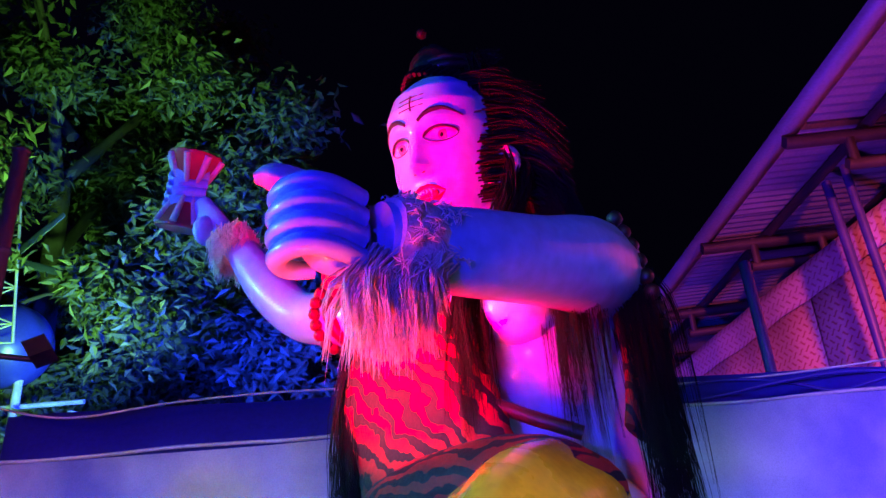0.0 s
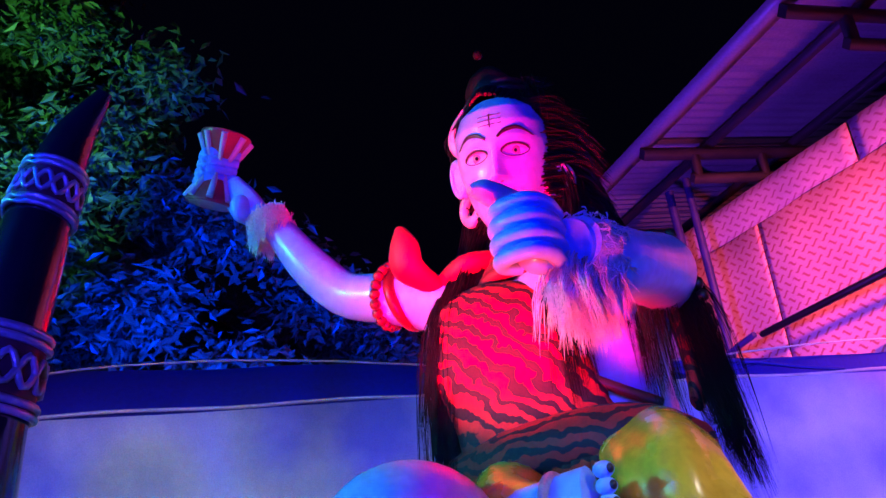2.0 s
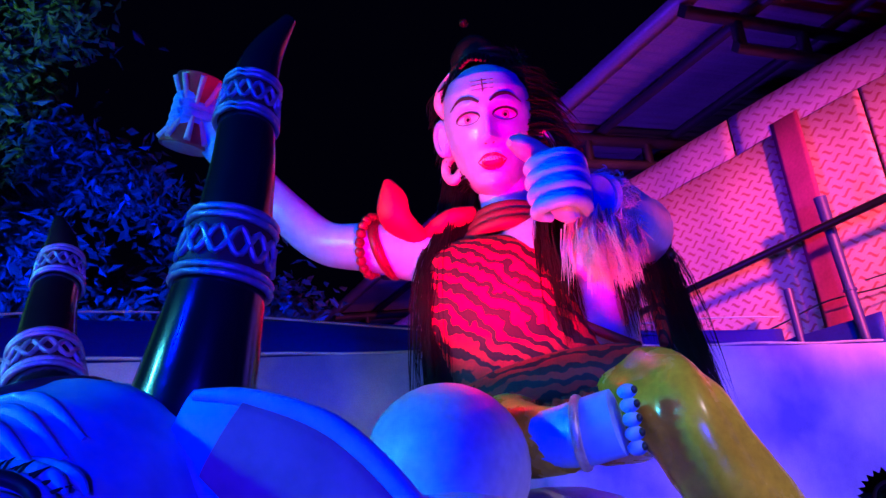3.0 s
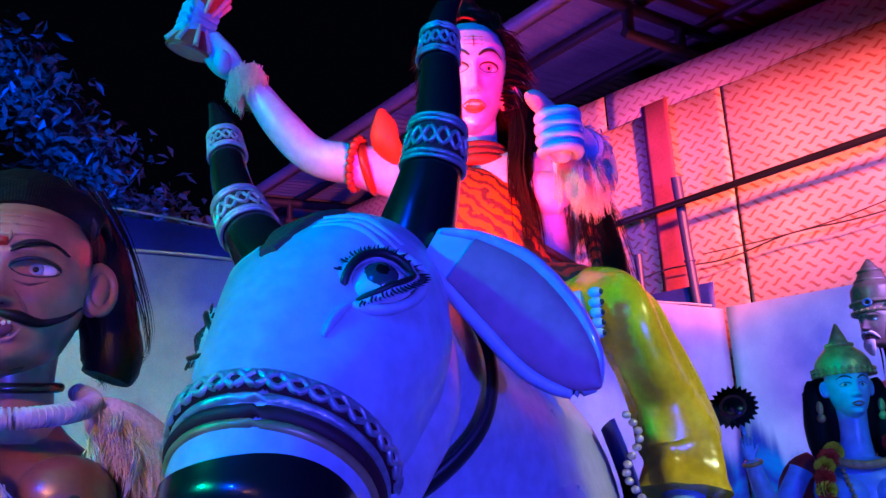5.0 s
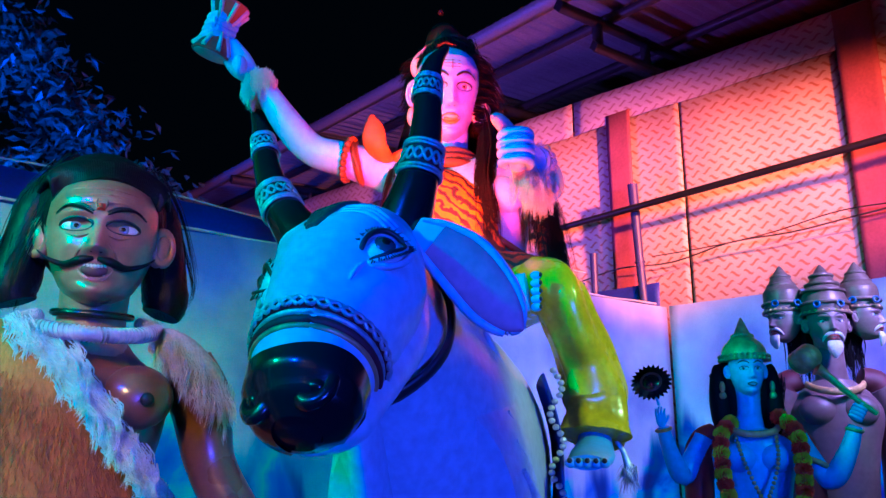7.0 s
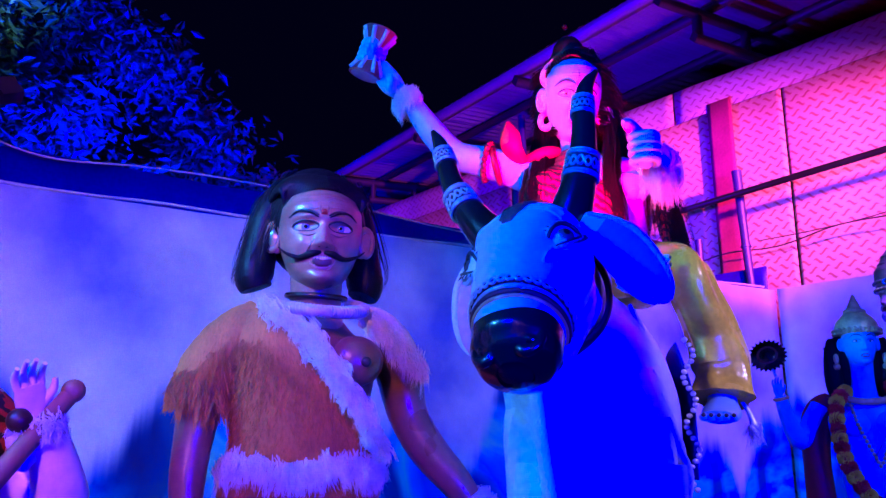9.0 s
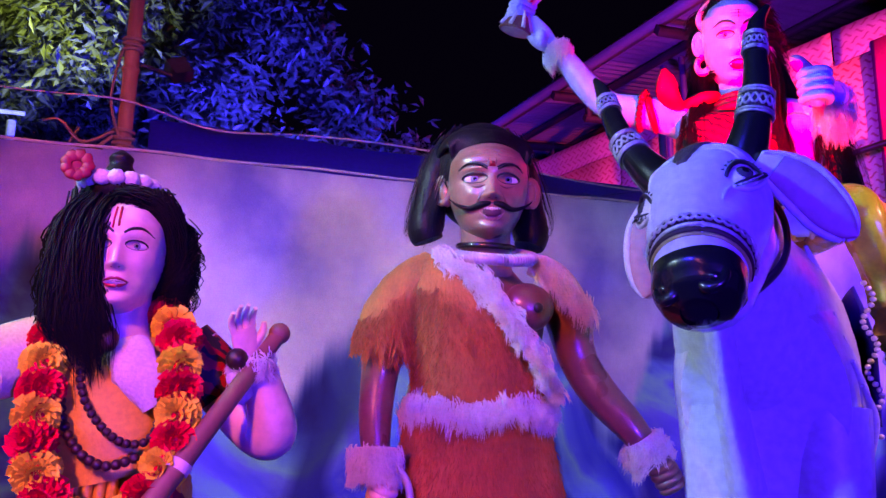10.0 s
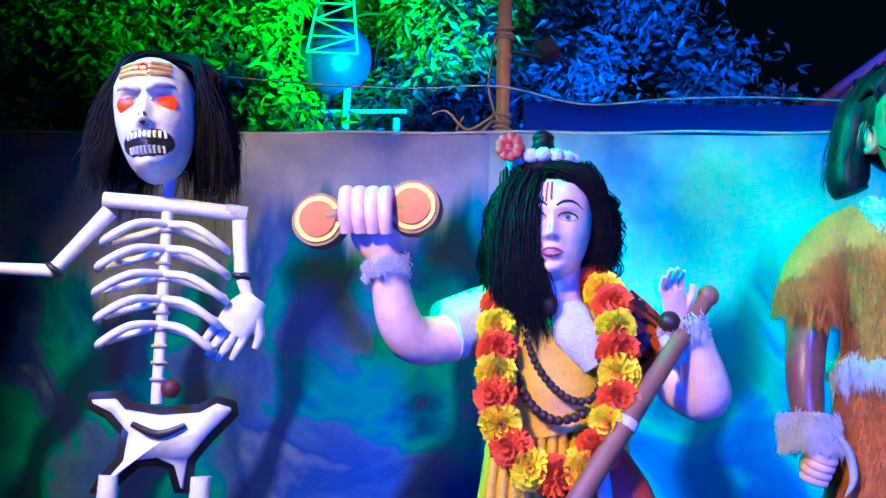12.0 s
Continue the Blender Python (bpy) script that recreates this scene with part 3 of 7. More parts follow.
def cable(pts, r, m, label, name="cable"):
    k = Build()
    k.tube(pts, [r] * len(pts), m, 6, 8)
    return thing(name, k, None, label, "cable", "cables over the backdrop")


cable([over_wall(s, 0.1, 2.42 + 0.05 * (s / 4.5) + 0.035 * math.sin(s * 2.3) + (0.10 if s > 4.2 else 0)) for s in np.arange(0.6, 6.2, 0.35)], 0.0042, CABLE, "pale plastic cable strung slack above the backdrop")
cable([over_wall(s, 0.05, 2.36 + 0.03 * math.sin(s * 5.0)) for s in np.arange(1.0, 2.6, 0.2)], 0.008, TARP, "blue rope looped along the top of the backdrop")
cable([over_wall(s, 0.07, 2.33 + 0.07 * abs(math.sin(s * 4.0))) for s in np.arange(1.3, 2.5, 0.15)], 0.006, TARP, "blue rope looped along the top of the backdrop")
cable([(*on_curtain(x, 0.12), 2.66 - 0.05 * math.sin((x + 1) * 1.3) + 0.02 * math.sin(9 * x)) for x in np.arange(-2.4, 4.2, 0.3)], 0.005, DARKCABLE, "thin dark wire crossing in front of the curtain")
cable([(*on_curtain(x, 0.13), 2.68 - 0.05 * math.sin((x + 1) * 1.35) + 0.02 * math.sin(7 * x)) for x in np.arange(1.1, 4.2, 0.3)], 0.004, DARKCABLE, "thin dark wire crossing in front of the curtain")
cable([over_wall(s, 0.0, 2.312 + 0.004 * math.sin(s * 9)) for s in np.arange(0.1, 10.2, 0.2)], 0.006, CABLE, "pale hem cord along the backdrop's top edge", "hem_cord")

fence = slab("tarpaulin_fence", over_wall(0.5, 0.22, 0)[:2], over_wall(4.35, 0.22, 0)[:2], 0.0, 2.42, 0.006, BLUETARP, 0.03, 60, 8, "")
tagged(fence, "blue tarpaulin sheet hung behind the painted backdrop", "tarpaulin")

# bamboo pole with rope behind the backdrop's joint
k = Build()
pts = [(-2.31 - 0.004 * i, 1.90 + 0.002 * i, 0.43 * i) for i in range(9)]
k.tube(pts, [0.032, 0.031, 0.033, 0.03, 0.031, 0.029, 0.031, 0.028, 0.03], BAMBOO, 12, 4)
for p in pts[1:]:
    k.tube([(p[0], p[1], p[2] - 0.012), (p[0], p[1], p[2]), (p[0], p[1], p[2] + 0.012)], [0.03, 0.037, 0.03], BAMBOO, 12, 2)
bamboo = thing("bamboo_pole", k, None, "weathered bamboo pole tied up behind the backdrop", "pole")
k = Build()
for z in (2.26, 2.29, 2.32, 2.66, 2.685, 2.71):
    k.ring((-2.334, 1.912, z), 0.037, 0.008, ROPE if z < 2.8 else MAROON, (random.uniform(-12, 12), random.uniform(-12, 12), 0))
k.tube([(-2.35, 1.87, 2.31), (-2.43, 1.80, 2.25), (-2.50, 1.75, 2.33), (-2.55, 1.71, 2.32)], [0.008, 0.007, 0.006, 0.005], ROPE, 6, 5)
k.tube([(-2.35, 1.87, 2.29), (-2.41, 1.82, 2.22), (-2.47, 1.78, 2.24), (-2.44, 1.79, 2.31)], [0.008, 0.007, 0.006, 0.005], ROPE, 6, 5)
k.tube([(-2.32, 1.87, 2.28), (-2.37, 1.86, 2.45), (-2.345, 1.87, 2.66)], [0.006, 0.006, 0.006], ROPE, 6, 5)
part("rope_lashing", k, bamboo, "frayed coir rope lashing")
# floodlight on the bamboo
k = Build()
k.tube([(-2.20, 2.04, 2.64), (-2.25, 2.09, 2.62)], [(0.06, 0.05)] * 2, STEEL, 4, 1)
k.tube([(-2.34, 1.92, 2.62), (-2.24, 2.05, 2.60)], [0.01, 0.01], STEEL, 6, 1)
thing("floodlight", k, None, "dark metal floodlight housing bracketed to the bamboo pole", "lamp")

# globe on a scaffold stand, with a lattice mast and blades
stand = empty("globe_stand", Matrix.Translation((-4.66, 2.86, 0)), "painted globe on a scaffold stand with a lattice mast", "decoration")
k = Build()
GC = Vector((-0.08, -0.07, 3.50))
k.ball(GC, 0.270, GLOBEBLUE, 40, 28)
globe = part("globe", k, stand, "glossy blue and teal painted globe")
k = Build()
k.ball(GC + Vector((-0.035, -0.035, 0)), (0.250, 0.250, 0.250), GLOBETEAL, 40, 28)
part("teal_patch", k, globe)
for dx, dy in ((0.0, 0.0), (0.28, 0.24)):
    part("post", rod((dx, dy, 0), (dx, dy, 3.38 - 1.2 * dx), 0.028, TOWERPAINT, 10), stand)
for z in (2.62, 2.9, 3.1):
    part("crossbar", rod((-0.2, -0.14, z), (0.34, 0.28, z), 0.016, TOWERPAINT), stand)
part("crossbar", rod((-0.10, -0.05, 3.0), (0.28, 0.24, 2.45), 0.010, TOWERPAINT), stand)
for i in range(4):
    part("white_bottle", (lambda b: (b.tube([(0.05 + 0.06 * i, 0.03 + 0.05 * i, 2.63), (0.05 + 0.06 * i, 0.03 + 0.05 * i, 2.74), (0.05 + 0.06 * i, 0.03 + 0.05 * i, 2.79)], [0.022, 0.022, 0.008], TOWERPAINT, 10, 2), b)[1])(Build()), stand)
# mast stands proud of the globe towards the stage
mx, my = 0.20, -0.29
legs = [((mx - 0.14, my - 0.12, 3.40), (mx - 0.035, my - 0.03, 4.35)), ((mx + 0.14, my + 0.10, 3.38), (mx + 0.035, my + 0.03, 4.35))]
for a, b in legs:
    part("mast_leg", rod(a, b, 0.010, TOWERPAINT, 6), stand)
lerp = lambda s, t: tuple(np.array(legs[s][0]) * (1 - t) + np.array(legs[s][1]) * t)
for i in range(8):
    t0, t1 = i / 8, (i + 1) / 8
    part("mast_brace", rod(lerp(i % 2, t0), lerp(1 - i % 2, t1), 0.006, TOWERPAINT, 6), stand)
    part("mast_brace", rod(lerp(0, t0), lerp(1, t0), 0.006, TOWERPAINT, 6), stand)
for p, q in (((-0.12, -0.1, 4.18), (0.13, 0.06, 4.42)), ((-0.12, -0.1, 4.10), (0.15, 0.1, 3.98))):
    k = Build()
    k.tube([p, (np.array(p) + np.array(q)) / 2, q], [(0.035, 0.006), (0.03, 0.006), (0.022, 0.005)], GLOBETEAL, 10, 4, ref=(0, 0, 1))
    part("blade", k, stand, "pale teal flat blade")
for a, b in (((-1.15, -0.75, 3.26), (-0.25, -0.20, 3.12)), ((-1.5, -1.0, 3.85), (-0.6, -0.4, 3.45))):
    part("spar", rod(a, b, 0.014, BAMBOO, 8), stand, "thin bamboo spar")


# ---- trees ----
GLOBE, OPEN = Vector((-4.72, 2.8, 3.6)), Vector((2.2, -1.2, -1.0))  # the crowns leave the globe clear


def tree(x, y, h, spread, seed, n, label, low=2.1):
    rnd = random.Random(seed)
    top = empty("tree", Matrix.Translation((x, y, 0)), label, "tree", "trees behind the backdrop")
    k = Build()
    trunk = [(0, 0, 0), (0.05, 0.03, h * 0.2), (-0.04, 0.06, h * 0.42), (0.06, 0.0, h * 0.66)]
    k.tube(trunk, [0.17, 0.13, 0.11, 0.06], BARK, 12, 5, rough=0.05)
    tips = []
    for i in range(11):
        z = h * (0.22 + 0.05 * i)
        a = rnd.uniform(0, 6.28)
        r = spread * rnd.uniform(0.6, 1.0)
        e = (r * math.cos(a), r * math.sin(a), z + h * rnd.uniform(0.08, 0.28))
        m = (e[0] * 0.45, e[1] * 0.45, z + 0.12 * h)
        k.tube([(0, 0.03, z), m, e], [0.055, 0.035, 0.010], BARK, 7, 4)
        tips += [m, e]
        for _ in range(3):
            c = (e[0] + rnd.gauss(0, 0.3), e[1] + rnd.gauss(0, 0.3), e[2] + rnd.uniform(-0.2, 0.45))
            k.tube([m, ((m[0] + c[0]) / 2, (m[1] + c[1]) / 2, (m[2] + c[2]) / 2 + 0.08), c], [0.02, 0.012, 0.005], BARK, 5, 3)
            tips.append(c)
    part("trunk", k, top)
    for _ in range(60):
        a, r = rnd.uniform(0, 6.28), spread * math.sqrt(rnd.uniform(0.02, 1))
        tips.append((r * math.cos(a), r * math.sin(a), rnd.uniform(low, h) * (1 - 0.22 * (r / spread) ** 2)))
    verts, faces = [], []
    for i in range(n):
        c = tips[rnd.randrange(len(tips))]
        s = 0.16
        p = Vector((c[0] + rnd.gauss(0, s), c[1] + rnd.gauss(0, s), c[2] + rnd.gauss(0, s * 0.75)))
        q = p + Vector((x, y, 0))
        t = max(0.0, min(1.0, (q - GLOBE).dot(OPEN) / OPEN.length_squared))
        if (q - GLOBE - OPEN * t).length < 0.42 or (q - Vector((-2.9, 2.25, 2.3))).length < 1.25:
            continue
        a = rnd.uniform(0, 6.28)
        down = rnd.uniform(-0.95, 0.15)
        d = Vector((math.cos(a) * 0.7, math.sin(a) * 0.7, down)).normalized() * rnd.uniform(0.06, 0.13)
        w = d.cross(Vector((rnd.gauss(0, 1), rnd.gauss(0, 1), rnd.gauss(0, 1)))).normalized() * rnd.uniform(0.014, 0.027)
        f = w.cross(d).normalized() * 0.012
        v = len(verts)
        verts += [p, p + d * 0.45 + w + f, p + d * 0.45 - w + f, p + d, p + d * 0.5]
        faces += [(v, v + 1, v + 4), (v, v + 4, v + 2), (v + 1, v + 3, v + 4), (v + 4, v + 3, v + 2)]
    me = bpy.data.meshes.new("crown")
    me.from_pydata([tuple(q) for q in verts], [], faces)
    me.materials.append(LEAF)
    ob = new("crown", me); ob.parent = top
    return top


tree(-5.2, 3.1, 7.6, 1.9, 3, 64000, "tall leafy tree lit green behind the backdrop")
tree(-6.6, 0.7, 6.0, 1.7, 5, 28000, "tall leafy tree lit green behind the backdrop")
tree(-4.9, 5.0, 5.2, 2.1, 8, 64000, "leafy dark tree lit blue behind the backdrop")


# ---- statues ----
FRONT = [(-0.03, 0.04, 0.20, -0.02), (0.0, 0.12, 0.33, 0.02), (0.05, 0.19, 0.39, 0.08), (0.12, 0.245, 0.40, 0.17), (0.22, 0.295, 0.40, 0.27), (0.34, 0.335, 0.40, 0.36),
         (0.46, 0.36, 0.405, 0.43), (0.6, 0.37, 0.41, 0.47), (0.74, 0.36, 0.395, 0.47), (0.86, 0.30, 0.32, 0.41), (0.95, 0.18, 0.19, 0.27), (1.0, 0.02, 0.02, 0.03)]


def relief(x, z, brow=0.03, jowl=0.0):
    """Depth of the features on a face, in head heights; x across, z up."""
    g = lambda a, b, s, t: math.exp(-((x - a) / s) ** 2 - ((z - b) / t) ** 2)
    nose_line = math.exp(-(x / (0.045 + 0.03 * max(0, 0.45 - z))) ** 2)
    nose = 0.0
    if 0.30 < z < 0.62:
        nose = 0.135 * max(0.0, 1 - (z - 0.35) / 0.27) if z >= 0.35 else 0.135 * (z - 0.30) / 0.05
    d = nose * nose_line
    d += 0.035 * (g(0.055, 0.345, 0.035, 0.03) + g(-0.055, 0.345, 0.035, 0.03))
    d += brow * (g(0.14, 0.62, 0.11, 0.035) + g(-0.14, 0.62, 0.11, 0.035))
    d -= 0.055 * (g(0.145, 0.53, 0.085, 0.05) + g(-0.145, 0.53, 0.085, 0.05))
    d += (0.02 + jowl) * (g(0.19, 0.36, 0.09, 0.08) + g(-0.19, 0.36, 0.09, 0.08))
    d += 0.035 * g(0, 0.205, 0.10, 0.05) - 0.03 * g(0, 0.125, 0.12, 0.022) + 0.03 * g(0, 0.05, 0.10, 0.05)
    d -= 0.012 * (g(0.15, 0.25, 0.03, 0.08) + g(-0.15, 0.25, 0.03, 0.08))
    return d


def row_at(z):
    for a, b in zip(FRONT, FRONT[1:]):
        if z <= b[0]:
            t = (z - a[0]) / (b[0] - a[0])
            return [p + (q - p) * t for p, q in zip(a, b)]
    return FRONT[-1]


def front(x, z, **kw):
    _, rx, yf, _ = row_at(z)
    return -yf * math.sqrt(max(0.0, 1 - (x / rx) ** 2)) - relief(x, z, **kw)


def head(b, c, h, skin, lips, brows, turn=(0, 0, 0), eye=1.0, mouth=0.0, ears=True, lids=None, eye_white=None, iris=None, wide=1.0, mark=None, lash=1.0, big_ears=1.0, lip=True, **kw):
    """A painted face: skull loft with relief, eyeballs, lids, brows and lips. c is the chin's foot, the face looks along -y."""
    keep = b.tf
    b.tf = keep @ Matrix.LocRotScale(c, Euler([radians(a) for a in turn]), (h * wide, h, h))
    nz, na = 66, 72
    verts, faces = [], []
    for i in range(nz + 1):
        z = -0.03 + 1.03 * i / nz
        _, rx, yf, yb = row_at(z)
        for j in range(na):
            a = 2 * math.pi * j / na
            s, co = math.sin(a), math.cos(a)
            x = rx * s
            y = -yf * co - relief(x, z, **kw) * max(0.0, co) if co > 0 else -yb * co
            verts.append((x, y, z))
    for i in range(nz):
        for j in range(na):
            faces.append((i * na + j, i * na + (j + 1) % na, (i + 1) * na + (j + 1) % na, (i + 1) * na + j))
    faces.append(tuple(range(na)))
    b.add(verts, faces, skin)
    F = lambda x, z, o=0.0: (x, front(x, z, **kw) - o, z)
    for s in (-1, 1):
        ex, ez = 0.148 * s, 0.525
        ey = front(ex, ez, **kw)
        b.ball((ex, ey + 0.028, ez), (0.078 * eye, 0.05, 0.042 * eye), eye_white or WHITE, 20, 14)
        b.ball((ex, ey - 0.010, ez), (0.034 * eye, 0.018, 0.034 * eye), iris or IRIS, 18, 12)
        b.ball((ex, ey - 0.022, ez), (0.015 * eye, 0.010, 0.015 * eye), PUPIL, 12, 8)
        up = [F(ex + 0.092 * eye * math.cos(t), ez + (0.050 * eye) * math.sin(t), -0.004) for t in np.linspace(0, math.pi, 9)]
        lo = [F(ex + 0.090 * eye * math.cos(t), ez - (0.040 * eye) * math.sin(t), -0.008) for t in np.linspace(0, math.pi, 9)]
        b.tube(up, [0.007] + [0.014] * 7 + [0.007], lids or skin, 8, 3)
        b.tube([(p[0], p[1] - 0.012, p[2] - 0.006) for p in up], [0.003] + [0.007 * lash] * 7 + [0.003], brows, 6, 3)
        b.tube(lo, [0.005] + [0.010] * 7 + [0.005], lids or skin, 8, 3)
        b.tube([(p[0], p[1] - 0.009, p[2] + 0.004) for p in lo], [0.002] + [0.003 * lash] * 7 + [0.002], brows, 6, 3)
        b.tube([F(s * x, z, 0.004) for x, z in ((0.045, 0.622), (0.11, 0.665), (0.20, 0.672), (0.285, 0.615))], [0.010, 0.014, 0.012, 0.004], brows, 8, 4, ref=(0, 0, 1))
        if ears:
            q = big_ears
            b.ball((0.355 * s + 0.03 * q * s, 0.03, 0.47), (0.06 * q, 0.05, 0.13 * q), skin, 14, 12, (0, 10 * s, 24 * s))
            b.ring((0.36 * s + 0.045 * q * s, 0.015, 0.49), 0.075 * q, 0.022 * q, skin, (90, 0, 38 * s), 20, 8, 1.5)
        b.ball(F(0.028 * s, 0.325, -0.018), (0.014, 0.012, 0.008), PUPIL, 8, 6)
    m = mouth
    if m:
        b.ball(F(0, 0.195, -0.02), (0.085, 0.02, 0.024 + 0.5 * m), MAROON if m > 0.03 else lips, 16, 10)
        for i in range(-3, 4):
            b.ball(F(i * 0.021, 0.206 + 0.30 * m, 0.0), (0.011, 0.012, 0.015), TEETH, 8, 6)
            if m > 0.03:
                b.ball(F(i * 0.020, 0.182 - 0.30 * m, 0.0), (0.010, 0.010, 0.012), TEETH, 8, 6)
    if not lip:
        b.tf = keep
        return F
    b.tube([F(x, z, 0.002) for x, z in ((-0.115, 0.205), (-0.06, 0.222 + m * 0.6), (-0.018, 0.232 + m * 0.6), (0, 0.226 + m * 0.6), (0.018, 0.232 + m * 0.6), (0.06, 0.222 + m * 0.6), (0.115, 0.205))],
           [0.003, 0.012, 0.014, 0.012, 0.014, 0.012, 0.003], lips, 8, 4)
    b.tube([F(x, z, 0.002) for x, z in ((-0.11, 0.20), (-0.06, 0.175 - m * 0.6), (0, 0.165 - m * 0.6), (0.06, 0.175 - m * 0.6), (0.11, 0.20))], [0.003, 0.014, 0.018, 0.014, 0.003], lips, 8, 4)
    if not m:
        b.tube([F(x, z, 0.018) for x, z in ((-0.11, 0.203), (-0.05, 0.198), (0, 0.201), (0.05, 0.198), (0.11, 0.203))], [0.003] * 5, brows, 6, 3)
    if mark:
        for (x0, z0), (x1, z1), r, mm in mark:
            b.tube([F(x0 + (x1 - x0) * t, z0 + (z1 - z0) * t, 0.003) for t in (0, 0.5, 1)], [r, r, r], mm, 8, 3)
    b.tf = keep
    return F


def fist(b, c, size, skin, turn=(0, 0, 0), nails=None, thumb=True):
    """A closed hand; fingers stacked along z, knuckles towards -y."""
    keep = b.tf
    b.tf = keep @ Matrix.LocRotScale(c, Euler([radians(a) for a in turn]), (size,) * 3)
    b.ball((0.02, 0.12, 0.0), (0.34, 0.42, 0.46), skin, 20, 14)
    for i in range(4):
        z = 0.34 - 0.225 * i
        w = (0.125, 0.135, 0.13, 0.112)[i]
        b.tube([(0.26, 0.30, z), (0.34, -0.12, z), (0.22, -0.40, z - 0.01), (-0.14, -0.44, z - 0.02), (-0.32, -0.22, z - 0.02), (-0.22, 0.05, z - 0.02)],
               [w, w * 1.05, w * 1.05, w, w * 0.95, w * 0.7], skin, 14, 5, ref=(0, 0, 1))
    if thumb:
        b.tube([(-0.1, 0.25, 0.35), (-0.16, -0.05, 0.52), (-0.1, -0.34, 0.56), (-0.02, -0.55, 0.50)], [0.16, 0.14, 0.125, 0.08], skin, 12, 5)
        if nails:
            b.ball((-0.03, -0.52, 0.58), (0.06, 0.08, 0.03), nails, 10, 8)
    b.tf = keep


def open_hand(b, c, size, skin, turn=(0, 0, 0), curl=0.2):
    """An open hand with fingers up along z, palm towards -y."""
    keep = b.tf
    b.tf = keep @ Matrix.LocRotScale(c, Euler([radians(a) for a in turn]), (size,) * 3)
    b.tube([(0, 0, -0.1), (0, 0, 0.15), (0, -0.02, 0.42)], [(0.16, 0.11), (0.24, 0.11), (0.22, 0.085)], skin, 14, 5)
    for i in range(4):
        x = -0.17 + 0.115 * i
        L = (0.34, 0.42, 0.40, 0.30)[i]
        b.tube([(x, -0.02, 0.38), (x * 1.15, -0.04, 0.40 + L * 0.5), (x * 1.2, -0.04 - curl * L, 0.40 + L)], [0.06, 0.055, 0.035], skin, 10, 4)
    b.tube([(0.17, 0, 0.1), (0.32, -0.06, 0.26), (0.36, -0.1, 0.42)], [0.08, 0.065, 0.04], skin, 10, 4)
    b.tf = keep


def tufts(b, roots, m, drop, out, r, each=9, side=0.008):
    """Clumped fur: each tuft is a handful of fine hairs that draw together at the tip."""
    lines = []
    for p in roots:
        p = np.array(p, float)
        L = drop * random.uniform(0.5, 1.2)
        e = p + np.array((random.gauss(0, side), random.gauss(0, side * 0.7), -L)) + np.array(out)
        for _ in range(each):
            a = p + np.array([random.gauss(0, 0.0045) for _ in range(3)])
            c = e + np.array([random.gauss(0, 0.0030) for _ in range(3)]) + (0, 0, random.uniform(0, 0.3) * L)
            lines.append([a, (a + c) / 2 + np.array(out) * 0.4 + (0, 0, 0.06 * L), c])
    b.fibres(lines, r, m)


def draped(b, path, radii, m, folds=5):
    """A trouser leg of thin satin: a loft whose folds twist and deepen towards the hem."""
    P, R = rounded(path, radii, 12)
    n, seg = len(P), 48
    verts, faces = [], []
    for i, (p, r) in enumerate(zip(P, R)):
        t = P[min(i + 1, n - 1)] - P[max(i - 1, 0)]
        t = t / np.linalg.norm(t)
        u = np.array((1.0, 0, 0)) - t * t[0]
        u /= np.linalg.norm(u)
        v = np.cross(t, u)
        q = i / (n - 1)
        for k in range(seg):
            a = 2 * math.pi * k / seg
            fold = 0.05 * math.sin(folds * a + 5 * q) + 0.10 * q * math.sin(3 * a - 7 * q) + 0.09 * q * abs(math.sin(4 * a + 3 * q)) + 0.05 * max(0.0, q - 0.5) * math.sin(38 * q + 2 * a)
            verts.append(p + (u * math.cos(a) + v * math.sin(a)) * r[0] * (1 + fold))
    for i in range(n - 1):
        for k in range(seg):
            faces.append((i * seg + k, i * seg + (k + 1) % seg, (i + 1) * seg + (k + 1) % seg, (i + 1) * seg + k))
    k = len(verts)
    verts += verts[:seg] + verts[(n - 1) * seg:n * seg]
    faces += [tuple(range(k, k + seg)), tuple(range(k + seg, k + 2 * seg))]
    b.add(verts, faces, m)


def fur_cuff(b, c, axis, r, w, m, n=70, hang=0.03):
    """A plush band of short tufts round a limb."""
    ax = Vector(axis).normalized()
    u = ax.orthogonal().normalized(); v = ax.cross(u)
    b.tube([Vector(c) - ax * w / 2, Vector(c), Vector(c) + ax * w / 2], [r * 0.9, r * 1.05, r * 0.9], m, 18, 4, rough=0.05)
    for _ in range(n * 2):
        a = random.uniform(0, 6.283)
        o = u * math.cos(a) + v * math.sin(a)
        p = Vector(c) + o * r * 1.0 + ax * random.uniform(-w / 2, w / 2)
        tufts(b, [p], m, hang * 0.8, tuple(o * 0.005), 0.0011, 7, 0.003)


def fur_edge(b, path, m, drop=0.05, n=60, r=0.005, out=(0, -0.02, 0)):
    """Ragged tufts that hang from an edge."""
    P, _ = rounded(path, [0.01] * len(path), 12)
    roots = [P[random.randrange(len(P))] + np.array([random.gauss(0, 0.008) for _ in range(3)]) for _ in range(int(n * 1.3))]
    tufts(b, roots, m, drop, out, 0.0012, 10)


